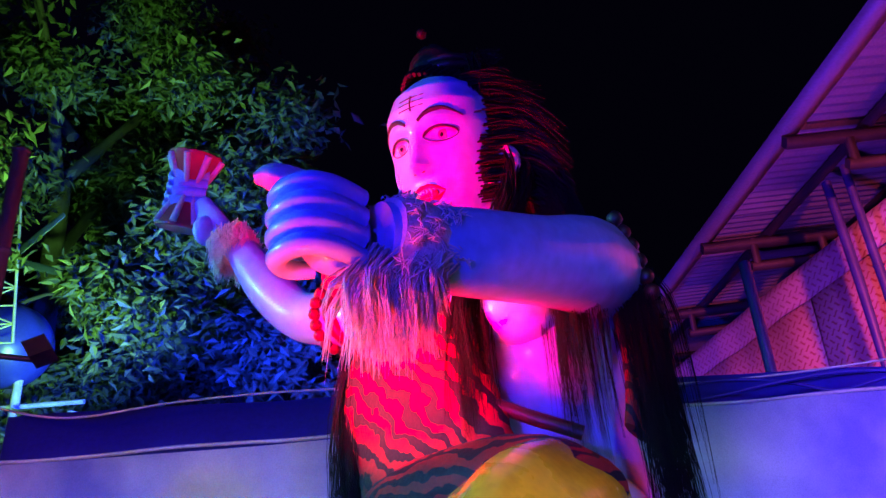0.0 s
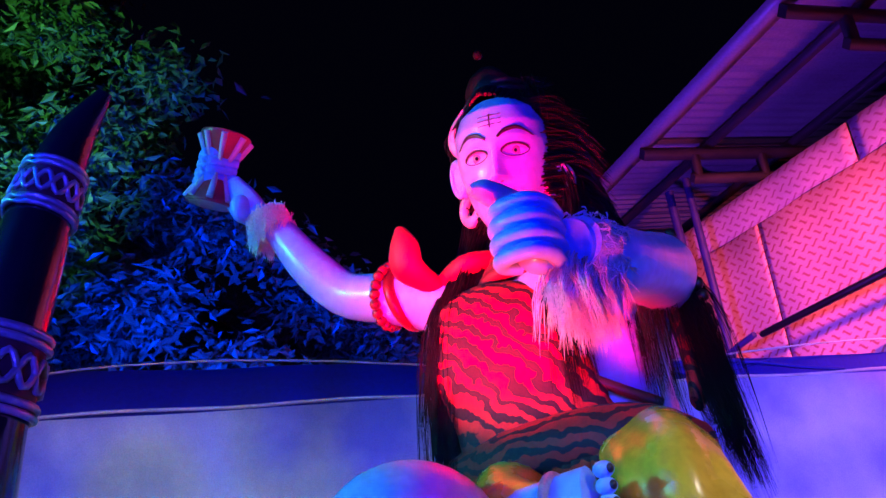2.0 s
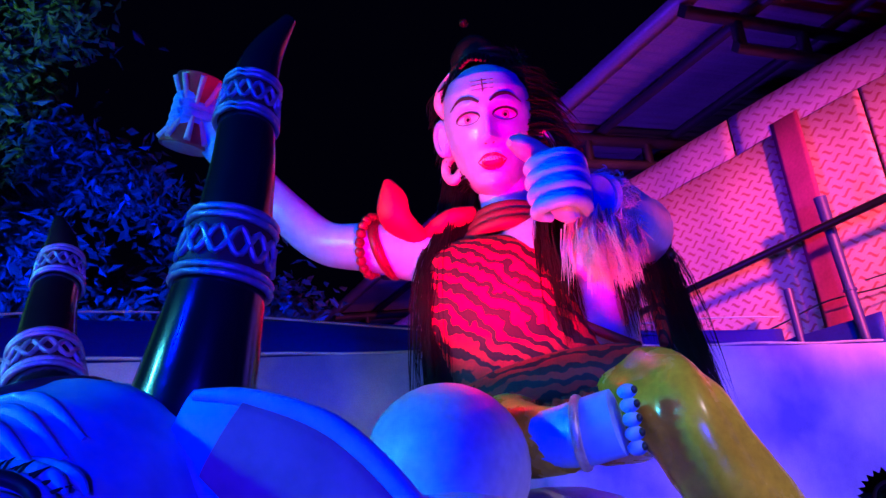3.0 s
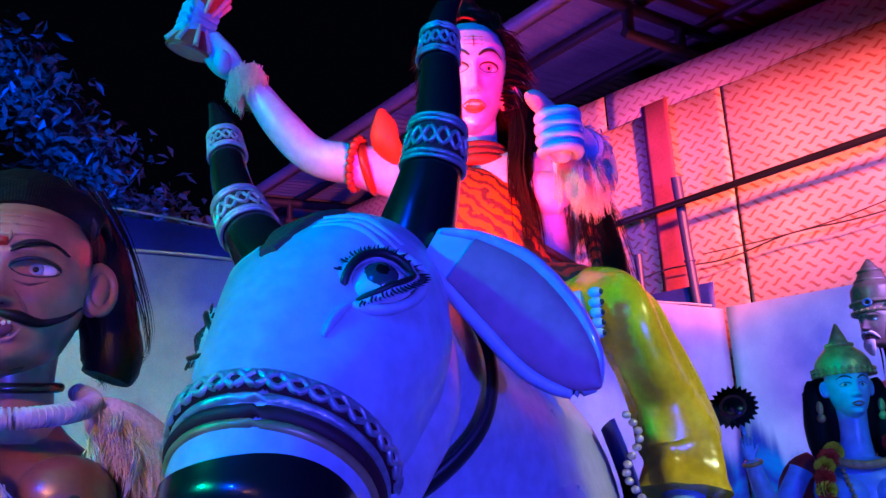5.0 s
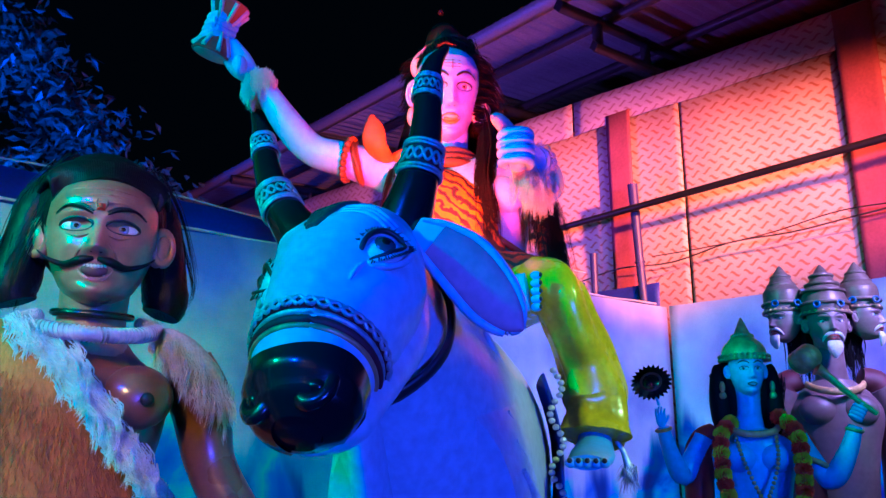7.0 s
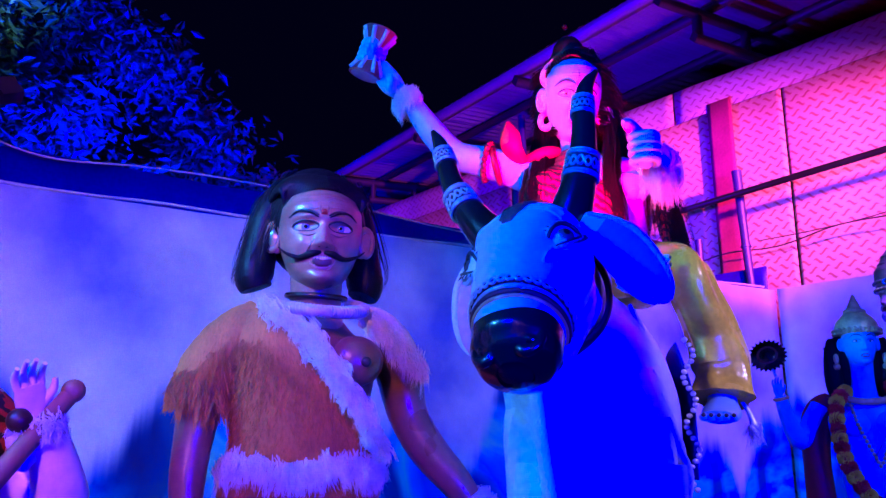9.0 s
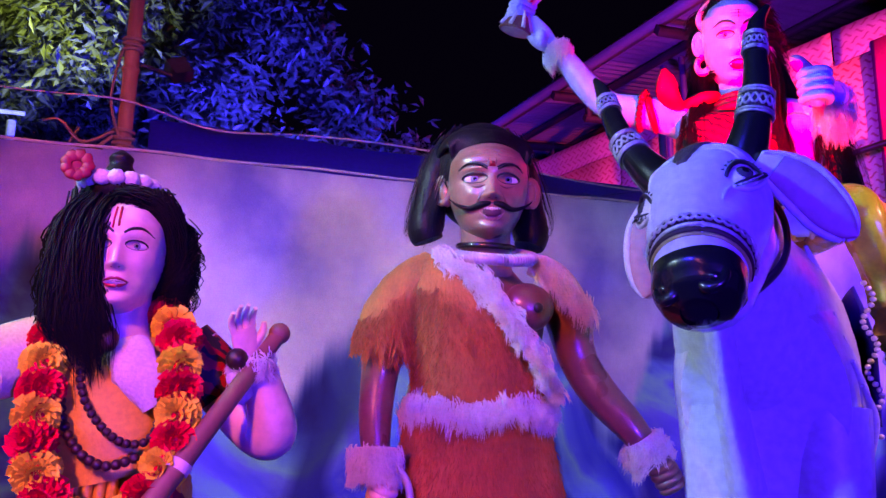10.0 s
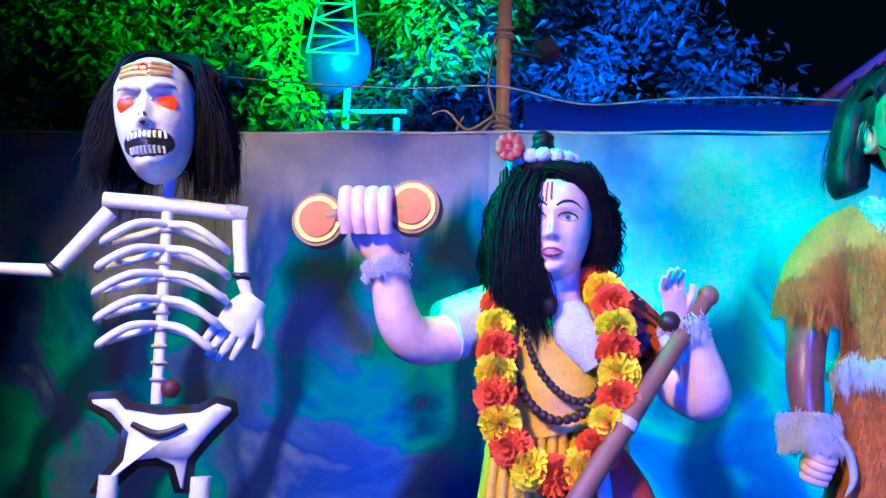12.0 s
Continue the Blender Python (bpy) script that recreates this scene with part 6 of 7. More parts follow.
for p in rt:
    fr = p[1] < -0.015
    if fr and p[0] > -0.075:
        # parted to the side off the face
        e = (0.040 + random.gauss(0, 0.012), -0.030, 1.40 + random.gauss(0, 0.02))
        b.tube([p, (p[0] * 0.6, -0.068, 1.548), (0.022, -0.058, 1.525), (0.040, -0.035, 1.47), e], [0.006, 0.008, 0.009, 0.008, 0.002], HAIR, 5, 4)
        continue
    s = -1 if p[0] < -0.045 else 1
    end = 1.32 + random.gauss(0, 0.035) if s < 0 else 1.392 + random.gauss(0, 0.026)
    x = p[0] + s * random.uniform(-0.010, 0.012)
    ph, n = random.uniform(0, 6.28), 9
    lock = [p] + [(p[0] + (x - p[0]) * min(1, 2 * t) + s * 0.010 * math.sin(3.1 * t) + 0.013 * math.sin(ph + 13 * t), p[1] - 0.012 + 0.013 * math.cos(ph + 13 * t), 1.52 + (end - 1.52) * t) for t in np.linspace(0.1, 1, n)]
    b.tube(lock, [0.005] + [0.0080] * (n - 1) + [0.003], HAIR, 6, 3)
for c, r in (((-0.118, -0.005, 1.44), (0.040, 0.055, 0.105)), ((0.030, 0.025, 1.455), (0.034, 0.050, 0.085)), ((-0.045, 0.05, 1.42), (0.080, 0.040, 0.11))):
    b.ball(c, r, HAIR, 22, 16, rough=0.05)
for i in range(110):
    # lock that falls over one eye
    x = -0.122 + 0.050 * random.random()
    b.tube([(x * 0.8, -0.055, 1.545), (x + 0.003, -0.095, 1.495), (x + random.gauss(0, 0.006), -0.100, 1.42), (x + 0.012 + random.gauss(0, 0.014), -0.095, 1.34), (x + 0.035, -0.09, 1.29 + random.gauss(0, 0.02))], [0.005, 0.006, 0.0065, 0.006, 0.002], HAIR, 6, 5)
b.ball((-0.055, -0.01, 1.565), (0.055, 0.055, 0.035), HAIR, 18, 12, rough=0.04)
for i in range(16):
    t = i / 15 * 2 * math.pi
    b.ball((-0.058 + 0.052 * math.sin(t), -0.012 - 0.052 * math.cos(t), 1.578), (0.014, 0.012, 0.013), FURWHITE, 10, 8, rough=0.12)
b.tube([(-0.06, -0.005, 1.575), (-0.06, -0.005, 1.60), (-0.06, -0.005, 1.615), (-0.06, -0.005, 1.628), (-0.06, -0.005, 1.64)], [0.034, 0.026, 0.018, 0.019, 0.004], HAIRPAINT, 16, 4)
b.ball((-0.115, -0.06, 1.590), (0.018, 0.014, 0.018), REDCLOTH, 10, 8, rough=0.25)
for i in range(9):
    b.ball((-0.115 + 0.016 * math.cos(i * 0.7), -0.072, 1.590 + 0.016 * math.sin(i * 0.7)), (0.010, 0.004, 0.010), REDCLOTH, 8, 6, (0, 0, 0), 0.15)
# torso with draped saffron cloth
b.tube([(-0.025, 0.04, 0.98), (-0.025, 0.035, 1.10), (-0.03, 0.02, 1.20), (-0.035, 0.02, 1.29), (-0.033, 0.01, 1.345)], [(0.115, 0.085), (0.105, 0.08), (0.118, 0.088), (0.118, 0.08), (0.05, 0.05)], PALESKIN, 28, 8)
b.tube([(-0.105, 0.01, 1.335), (-0.065, -0.035, 1.27), (-0.045, -0.035, 1.20), (-0.03, -0.02, 1.14)], [(0.04, 0.05), (0.065, 0.045), (0.085, 0.055), (0.10, 0.07)], SAFFRON, 26, 8, rough=0.012)
b.tube([(-0.028, 0.03, 1.125), (-0.028, 0.03, 1.06), (-0.026, 0.03, 0.9), (-0.026, 0.03, 0.6), (-0.026, 0.03, 0.30)], [(0.115, 0.085), (0.125, 0.095), (0.145, 0.11), (0.15, 0.12), (0.14, 0.11)], SAFFRON, 34, 8, rough=0.012)
for i in range(12):
    x = -0.12 + 0.017 * i
    b.tube([(x, -0.055 - 0.02 * math.sin(i * 0.27), 1.13), (x * 1.1, -0.075, 1.0), (x * 1.15, -0.09, 0.7)], [0.008, 0.011, 0.010], SAFFRON, 7, 5)
b.tube([(0.055, -0.05, 1.10), (0.075, -0.085, 1.03), (0.09, -0.09, 0.9)], [(0.02, 0.03), (0.045, 0.02), (0.05, 0.02)], REDCLOTH, 12, 5)
b.tube([(0.035, -0.07, 1.10), (0.045, -0.10, 1.03), (0.05, -0.105, 0.9)], [0.012, 0.012, 0.012], STRIPEWHITE, 10, 5)
b.tube([(-0.02, -0.055, 1.325), (0.0, -0.078, 1.28), (0.03, -0.075, 1.23)], [(0.03, 0.012), (0.036, 0.014), (0.02, 0.01)], FURWHITE, 12, 5, rough=0.08)
b.ball((-0.045, -0.085, 1.325), (0.016, 0.013, 0.02), BEADS, 12, 8)
bead_string(b, [(-0.085, -0.03, 1.34), (-0.075, -0.085, 1.26), (-0.045, -0.10, 1.205), (0.0, -0.105, 1.175), (0.035, -0.10, 1.20), (0.035, -0.06, 1.33)], 0.0065, BEADS, 1.6)
bead_string(b, [(-0.10, -0.02, 1.335), (-0.10, -0.08, 1.24), (-0.075, -0.10, 1.175), (-0.03, -0.115, 1.145), (0.02, -0.11, 1.16)], 0.0075, BEADS, 1.6)
# arm with hour-glass drum, shown end on
b.tube([(-0.13, 0.03, 1.325), (-0.19, -0.02, 1.28), (-0.255, -0.07, 1.262), (-0.282, -0.105, 1.29), (-0.297, -0.125, 1.35), (-0.305, -0.135, 1.392)], [0.045, 0.042, 0.040, 0.036, 0.030, 0.024], PALESKIN, 20, 6)
b.tube([(-0.10, 0.03, 1.335), (-0.16, 0.0, 1.305), (-0.215, -0.04, 1.28)], [0.052, 0.056, 0.052], FURWHITE, 18, 5)
keep = b.tf
b.tf = Matrix.Translation((0.018, 0, -0.026))
fur_cuff(b, (-0.319, -0.135, 1.398), (-0.1, -0.1, 1), 0.029, 0.028, FURWHITE, 90, 0.012)
b.tube([(-0.322, -0.137, 1.415), (-0.335, -0.145, 1.45), (-0.345, -0.15, 1.50)], [(0.026, 0.024), (0.042, 0.026), (0.036, 0.022)], PALESKIN, 16, 5)
for i in range(4):
    x = -0.378 + 0.021 * i
    b.tube([(x, -0.15, 1.505), (x, -0.185, 1.508), (x + 0.002, -0.195, 1.475), (x + 0.004, -0.185, 1.445)], [0.0115, 0.0125, 0.012, 0.010], PALESKIN, 10, 5)
for x, z in ((-0.425, 1.468), (-0.275, 1.490)):
    c = Vector((x, -0.165, z))
    b.tube([c + Vector((0, 0.02, 0)), c + Vector((0, -0.008, 0))], [0.045, 0.043], WOOD, 28, 2)
    b.tube([c + Vector((0, -0.007, 0)), c + Vector((0, -0.011, 0))], [0.038, 0.037], GOLD, 28, 1)
    b.tube([c + Vector((0, -0.010, 0)), c + Vector((0, -0.014, 0))], [0.030, 0.029], DRUMRED, 28, 1)
b.tube([(-0.41, -0.16, 1.472), (-0.345, -0.165, 1.480), (-0.29, -0.16, 1.488)], [0.020, 0.015, 0.020], WOOD, 14, 5)
b.tf = keep
# raised arm with long staff
b.tube([(0.075, 0.03, 1.325), (0.135, 0.03, 1.25), (0.19, 0.0, 1.195), (0.205, -0.03, 1.20), (0.188, -0.055, 1.26), (0.165, -0.065, 1.305)], [0.046, 0.043, 0.042, 0.040, 0.030, 0.024], PALESKIN, 20, 6)
b.tube([(0.06, 0.03, 1.33), (0.10, 0.03, 1.29), (0.13, 0.03, 1.255)], [0.05, 0.053, 0.05], TIGER, 18, 4)
fur_cuff(b, (0.168, -0.063, 1.292), (-0.3, -0.1, 0.8), 0.030, 0.035, FURWHITE, 90, 0.016)
open_hand(b, (0.158, -0.068, 1.315), 0.095, PALESKIN, (8, -22, 25), 0.5)
b.tube([(0.205, -0.06, 1.345), (0.10, -0.130, 1.19), (-0.005, -0.195, 1.03), (-0.20, -0.29, 0.72)], [0.013, 0.015, 0.016, 0.016], WOOD, 14, 4)
b.ball((0.206, -0.06, 1.347), 0.017, WOOD, 14, 10)
b.ball((0.142, -0.09, 1.302), 0.017, BEADS, 14, 10)
b.tube([(0.075, -0.146, 1.152), (0.068, -0.150, 1.140)], [0.0175] * 2, STRIPEWHITE, 14, 1)
b.tube([(0.14, -0.07, 1.28), (0.152, -0.08, 1.255), (0.15, -0.08, 1.235)], [0.014, 0.018, 0.008], FURWHITE, 10, 4, rough=0.1)
for s in (-1, 1):
    b.tube([(-0.026 + 0.06 * s, 0.05, 0.34), (-0.026 + 0.06 * s, 0.05, 0.09)], [0.045, 0.032], PALESKIN, 14, 3)
    b.tube([(-0.026 + 0.06 * s, 0.08, 0.035), (-0.026 + 0.065 * s, -0.09, 0.02)], [(0.035, 0.035), (0.035, 0.018)], PALESKIN, 12, 3)
RAM = Matrix.Translation((-0.96, 0.55, 0)) @ pose(0, 0, 0, 0, 0, 37)
thing("ascetic_statue", b, RAM, "fair painted statue with black wig, saffron cloth, drum and staff", "statue")


def blossom(seed, r):
    """A ruffled marigold head of layered petals."""
    rnd = random.Random(seed)
    verts, faces = [], []
    for ring, (n, q, tilt) in enumerate(((16, 1.0, -0.15), (16, 1.0, 0.25), (15, 0.95, 0.6), (12, 0.82, 0.95), (8, 0.65, 1.3))):
        for i in range(n):
            a = 6.283 * i / n + ring * 0.4 + rnd.uniform(-0.15, 0.15)
            d = Vector((math.cos(a) * math.cos(tilt), -math.sin(tilt), math.sin(a) * math.cos(tilt)))
            w = Vector((-math.sin(a), 0, math.cos(a))) * r * 0.27
            c = Vector((0, -r * 0.06 * ring, 0))
            e = c + d * r * q * rnd.uniform(0.9, 1.1)
            k = len(verts)
            up = Vector((0, -r * 0.12, 0))
            verts += [c, c + (e - c) * 0.7 + w + up, e + w * 0.9 - up, e - w * 0.9 + up, c + (e - c) * 0.7 - w - up]
            faces += [(k, k + 1, k + 2), (k, k + 2, k + 3), (k, k + 3, k + 4)]
    me = bpy.data.meshes.new("blossom")
    me.from_pydata([tuple(v) for v in verts], [], faces)
    return me


def garland(m, path, r, colours, label, first=0, every=1.22):
    top = empty("flower_garland", m, label, "garland", "garlands on the statues")
    P, _ = rounded(path, [0.01] * len(path), 40)
    last, n = None, first
    meshes = {}
    for c in (0, 1):
        for v in range(3):
            me = blossom(10 * c + v, r); me.materials.append(colours[c]); meshes[c, v] = me
    k = Build(); k.tube(path, [r * 0.8] * len(path), colours[0], 10, 6)
    part("string", k, top)
    for p in P:
        if last is None or np.linalg.norm(p - last) > r * every:
            ob = new("blossom", meshes[n % 2, n % 3])
            ob.parent = top
            ob.matrix_local = pose(p[0], p[1] - r * 0.2, p[2], random.uniform(-25, 25), random.uniform(0, 360), random.uniform(-35, 35))
            ob2 = new("blossom", meshes[n % 2, (n + 1) % 3])
            ob2.parent = top
            ob2.matrix_local = pose(p[0], p[1] + r * 0.1, p[2], random.uniform(-25, 25), random.uniform(0, 360), random.uniform(120, 240))
            last, n = p, n + 1
    return top


garland(RAM, [(0.03, 0.0, 1.372), (0.055, -0.06, 1.33), (0.063, -0.10, 1.24), (0.06, -0.125, 1.17), (0.02, -0.14, 1.09), (-0.02, -0.14, 1.065), (-0.075, -0.14, 1.08), (-0.118, -0.125, 1.15), (-0.125, -0.095, 1.24), (-0.125, -0.055, 1.315), (-0.10, 0.0, 1.365)],
        0.032, (MARIRED, MARIYELLOW), "red and yellow cloth marigold garland round the ascetic's neck")

# --- skeleton puppet ---
b = Build()
cx = -0.125
F = head(b, (cx + 0.006, 0.0, 1.476), 0.190, BONE, DARKLINE, BONE, (0, -8, -4), eye=1.0, mouth=0.0, ears=False, wide=0.84, brow=0.06, eye_white=REDGLOW, iris=REDGLOW, lash=0.5, lip=False)
keep = b.tf
b.tf = Matrix.LocRotScale((cx + 0.006, 0.0, 1.476), Euler((0, radians(-8), radians(-4))), (0.190 * 0.84, 0.190, 0.190))
for s in (-1, 1):
    b.ball(F(0.145 * s, 0.525, -0.02), (0.12, 0.06, 0.085), REDGLOW, 18, 12)
    b.tube([F(0.03 * s, 0.60, 0.01), F(0.12 * s, 0.625, 0.012), F(0.25 * s, 0.66, 0.0)], [0.022, 0.030, 0.014], BONE, 10, 5)
b.ball(F(0, 0.37, -0.06), (0.040, 0.04, 0.055), DARKLINE, 12, 8)
for z in np.linspace(0.10, 0.285, 13):
    w = 0.215 * math.sqrt(max(0.05, 1 - ((z - 0.20) / 0.105) ** 2))
    b.tube([F(x, z + 0.35 * x * x, 0.0) for x in np.linspace(-w, w, 9)], [0.013] * 9, DARKLINE, 6, 2)
for i in range(-4, 5):
    q = 0.35 * (i * 0.040) ** 2
    b.tube([F(i * 0.040, 0.280 + q, 0.016), F(i * 0.040, 0.225 + q, 0.020)], [(0.018, 0.012), (0.015, 0.010)], BONE, 8, 2)
    b.tube([F(i * 0.035, 0.165 + q, 0.020), F(i * 0.035, 0.118 + q, 0.016)], [(0.015, 0.010), (0.015, 0.012)], BONE, 8, 2)
for z in (0.74, 0.79, 0.84):
    b.tube([F(x, z + 0.02 * abs(x), 0.004) for x in (-0.22, -0.1, 0, 0.1, 0.22)], [0.022] * 5, GOLD, 8, 3)
b.ring(F(0, 0.79, 0.018), 0.035, 0.010, VERMILION, (90, 0, 0), 18, 6)
b.tf = keep
for i in range(420):
    a = random.uniform(0.80, 5.48)
    p = (cx + 0.075 * math.sin(a), 0.045 - 0.085 * math.cos(a), 1.655 + random.gauss(0, 0.012))
    sx = 1 if p[0] > cx else -1
    x = p[0] + sx * random.uniform(0.0, 0.035)
    b.tube([(cx + random.gauss(0, 0.015), 0.03, 1.680), (cx + 0.05 * math.sin(a), 0.04 - 0.055 * math.cos(a), 1.668), (p[0], p[1], 1.635), (x, p[1], 1.56), (x + sx * 0.01 + random.gauss(0, 0.008), p[1] + random.gauss(0, 0.01), 1.475 + random.gauss(0, 0.022))], [0.004, 0.005, 0.006, 0.0065, 0.001], HAIR, 5, 4)
# collar tube, spine, ribs
b.tube([(-0.195, 0.0, 1.442), (-0.10, -0.003, 1.440), (0.008, 0.0, 1.434)], [0.0115] * 3, BONE, 14, 3)
b.tube([(-0.020, 0.0, 1.437), (0.012, 0.0, 1.434)], [0.0125] * 2, SHELLGREY, 14, 1)
b.tube([(-0.106, 0.0, 1.49), (-0.103, 0.0, 1.40), (-0.098, 0.0, 1.27), (-0.094, 0.0, 1.15)], [0.0085] * 4, BONE, 12, 4)
for i in range(10):
    b.ring((-0.104 + 0.001 * i, 0.0, 1.40 - 0.024 * i), 0.0095, 0.003, SHELLGREY, (0, 0, 0), 14, 6)
for i in range(5):
    z = 1.405 - 0.037 * i
    w = (0.088, 0.092, 0.092, 0.086, 0.080)[i]
    for s in (-1, 1):
        b.tube([(-0.100, -0.004, z + 0.006), (-0.100 + s * w * 0.45, -0.030, z), (-0.100 + s * w * 0.9, -0.026, z - 0.024), (-0.100 + s * w, -0.002, z - 0.030)], [0.0058, 0.0062, 0.0062, 0.005], BONE, 10, 6)
        b.tube([(-0.100, 0.006, z + 0.004), (-0.100 + s * w * 0.5, 0.034, z - 0.006), (-0.100 + s * w * 0.95, 0.022, z - 0.022)], [0.0058, 0.0058, 0.005], BONE, 10, 6)
# arms and hand
b.tube([(0.002, 0.0, 1.424), (0.010, 0.0, 1.345)], [(0.012, 0.012), (0.011, 0.011)], BONE, 12, 2)
b.tube([(0.012, 0.0, 1.336), (0.026, 0.0, 1.300)], [0.010, 0.008], BONE, 12, 2)
b.ring((0.010, 0, 1.34), 0.011, 0.004, DARKLINE, (0, 10, 0))
b.tube([(-0.185, 0.0, 1.425), (-0.248, -0.005, 1.338)], [0.012, 0.010], BONE, 12, 2)
b.ring((-0.25, -0.006, 1.334), 0.011, 0.004, DARKLINE, (0, 40, 0))
b.tube([(-0.252, -0.006, 1.332), (-0.36, -0.012, 1.330)], [0.010, 0.008], BONE, 12, 2)
open_hand(b, (0.027, 0.0, 1.300), 0.118, BONE, (180, 32, 0), 0.1)
open_hand(b, (-0.362, -0.012, 1.330), 0.058, BONE, (0, -90, 0), 0.1)
# pelvis board with dark outline, leg bones
BOARD = [(-0.100, 0.058), (-0.060, 0.062), (-0.045, 0.047), (0.0, 0.041), (0.05, 0.046), (0.075, 0.060), (0.104, 0.052), (0.108, 0.032), (0.076, -0.004), (0.053, -0.035), (0.050, -0.078), (0.028, -0.078), (0.016, -0.047), (0.0, -0.041), (-0.022, -0.044), (-0.060, -0.080), (-0.086, -0.080), (-0.078, -0.060), (-0.055, -0.030), (-0.052, 0.0), (-0.074, 0.022), (-0.102, 0.036)]
for m, inset, y0, y1 in ((DARKLINE, 0.0, 0.006, -0.006), (BONE, 0.012, -0.004, -0.011)):
    n = len(BOARD)
    ring = []
    for i, (x, z) in enumerate(BOARD):
        p, q = Vector(BOARD[i - 1]), Vector(BOARD[(i + 1) % n])
        t = (q - p).normalized()
        ring.append((-0.086 + x + t.y * inset, 1.105 + z - t.x * inset))
    verts = [(x, y, z) for y in (y0, y1) for x, z in ring]
    b.add(verts, [tuple(range(n)), tuple(range(2 * n - 1, n - 1, -1))] + [(i, (i + 1) % n, n + (i + 1) % n, n + i) for i in range(n)], m)
b.tube([(-0.123, -0.015, 1.122), (-0.086, -0.016, 1.108), (-0.050, -0.015, 1.122)], [(0.004, 0.003), (0.006, 0.003), (0.004, 0.003)], DARKLINE, 8, 5, ref=(0, 0, 1))
for s in (-1, 1):
    b.tube([(-0.086 + 0.062 * s, 0.0, 1.05), (-0.086 + 0.066 * s, 0.0, 0.62)], [0.015, 0.012], BONE, 12, 3)
    b.tube([(-0.086 + 0.066 * s, 0.0, 0.60), (-0.086 + 0.066 * s, 0.0, 0.06)], [0.012, 0.010], BONE, 12, 3)
    b.tube([(-0.086 + 0.066 * s, 0.03, 0.02), (-0.086 + 0.07 * s, -0.09, 0.012)], [(0.02, 0.02), (0.025, 0.012)], BONE, 10, 3)
b.ball((-0.075, -0.01, 1.172), (0.014, 0.014, 0.014), MAROON)
thing("skeleton_puppet", b, Matrix.Translation((-1.22, 0.05, 0)) @ pose(0, 0, 0, 0, 0, 55), "white painted skeleton puppet with long black hair and red eyes", "statue")

# --- crowned figure with disc and mace ---
b = Build()
F = head(b, (0.003, 0.0, 1.548), 0.135, BLUESKIN, LIPS, DARKLINE, (0, 0, 5), eye=0.95, wide=0.95, mark=[((-0.022, 0.72), (-0.014, 0.86), 0.012, DARKLINE), ((0.022, 0.72), (0.014, 0.86), 0.012, DARKLINE), ((-0.02, 0.72), (0.02, 0.72), 0.010, DARKLINE)])
b.tube([(0.002, 0.01, 1.645), (0.002, 0.01, 1.68), (0.002, 0.012, 1.705), (0.002, 0.012, 1.722), (0.002, 0.012, 1.742), (0.002, 0.012, 1.772)], [0.066, 0.060, 0.040, 0.024, 0.016, 0.003], GOLD, 24, 5)
for z, r in ((1.648, 0.068), (1.658, 0.068), (1.718, 0.028)):
    for i in range(26):
        b.ball((0.002 + r * math.sin(i * 0.2417), 0.01 - r * math.cos(i * 0.2417), z), 0.0055, GOLD, 8, 6)
b.ball((0.002, 0.055, 1.56), (0.085, 0.06, 0.12), HAIR, 20, 14, rough=0.03)
b.strands([(0.002 + random.gauss(0, 0.04), 0.055, 1.60) for _ in range(30)], 0.17, 0.010, HAIR, 0.005)
for q in (-1, 1):
    b.ball((0.002 + 0.072 * q, 0.035, 1.535), (0.030, 0.034, 0.105), HAIR, 16, 12, rough=0.04)
for s in (-1, 1):
    b.strands([(0.002 + s * (0.072 + random.gauss(0, 0.008)), 0.03, 1.60) for _ in range(18)], 0.17, 0.009, HAIR, 0.004)
    b.ball((0.002 + 0.068 * s, 0.0, 1.572), (0.008, 0.008, 0.016), GOLD)
    b.ball((0.002 + 0.068 * s, 0.0, 1.548), (0.010, 0.010, 0.010), GOLD)
b.tube([(0.002, 0.02, 1.44), (0.003, 0.015, 1.50), (0.003, 0.012, 1.57)], [(0.045, 0.04), (0.034, 0.033), (0.036, 0.036)], BLUESKIN, 18, 5)
b.tube([(0.01, 0.04, 1.0), (0.008, 0.04, 1.15), (0.008, 0.035, 1.28), (0.006, 0.025, 1.40), (0.004, 0.025, 1.455)], [(0.09, 0.07), (0.08, 0.065), (0.095, 0.075), (0.115, 0.075), (0.045, 0.045)], BLUESKIN, 26, 7)
for s in (-1, 1):
    b.ball((0.006 + 0.045 * s, -0.03, 1.375), (0.048, 0.034, 0.04), BLUESKIN)
    b.tube([(0.006 + 0.09 * s, 0.05, 1.45), (0.006 + 0.135 * s, 0.05, 1.40), (0.006 + 0.15 * s, 0.05, 1.25), (0.006 + 0.14 * s, 0.05, 1.0)], [(0.03, 0.045), (0.045, 0.05), (0.04, 0.05), (0.05, 0.05)], REDCLOTH, 16, 6, rough=0.02)
for i in range(34):
    t = -1.25 + 2.5 * i / 33
    b.ball((0.003 + 0.072 * math.sin(t), 0.0 - 0.055 * math.cos(t), 1.468 - 0.030 * math.cos(t)), (0.008, 0.006, 0.010), GOLD, 8, 6)
bead_string(b, [(-0.05, -0.03, 1.45), (-0.035, -0.072, 1.36), (0.0, -0.08, 1.27), (0.008, -0.082, 1.255), (0.016, -0.08, 1.27), (0.05, -0.072, 1.36), (0.06, -0.03, 1.45)], 0.006, GOLD, 1.9)
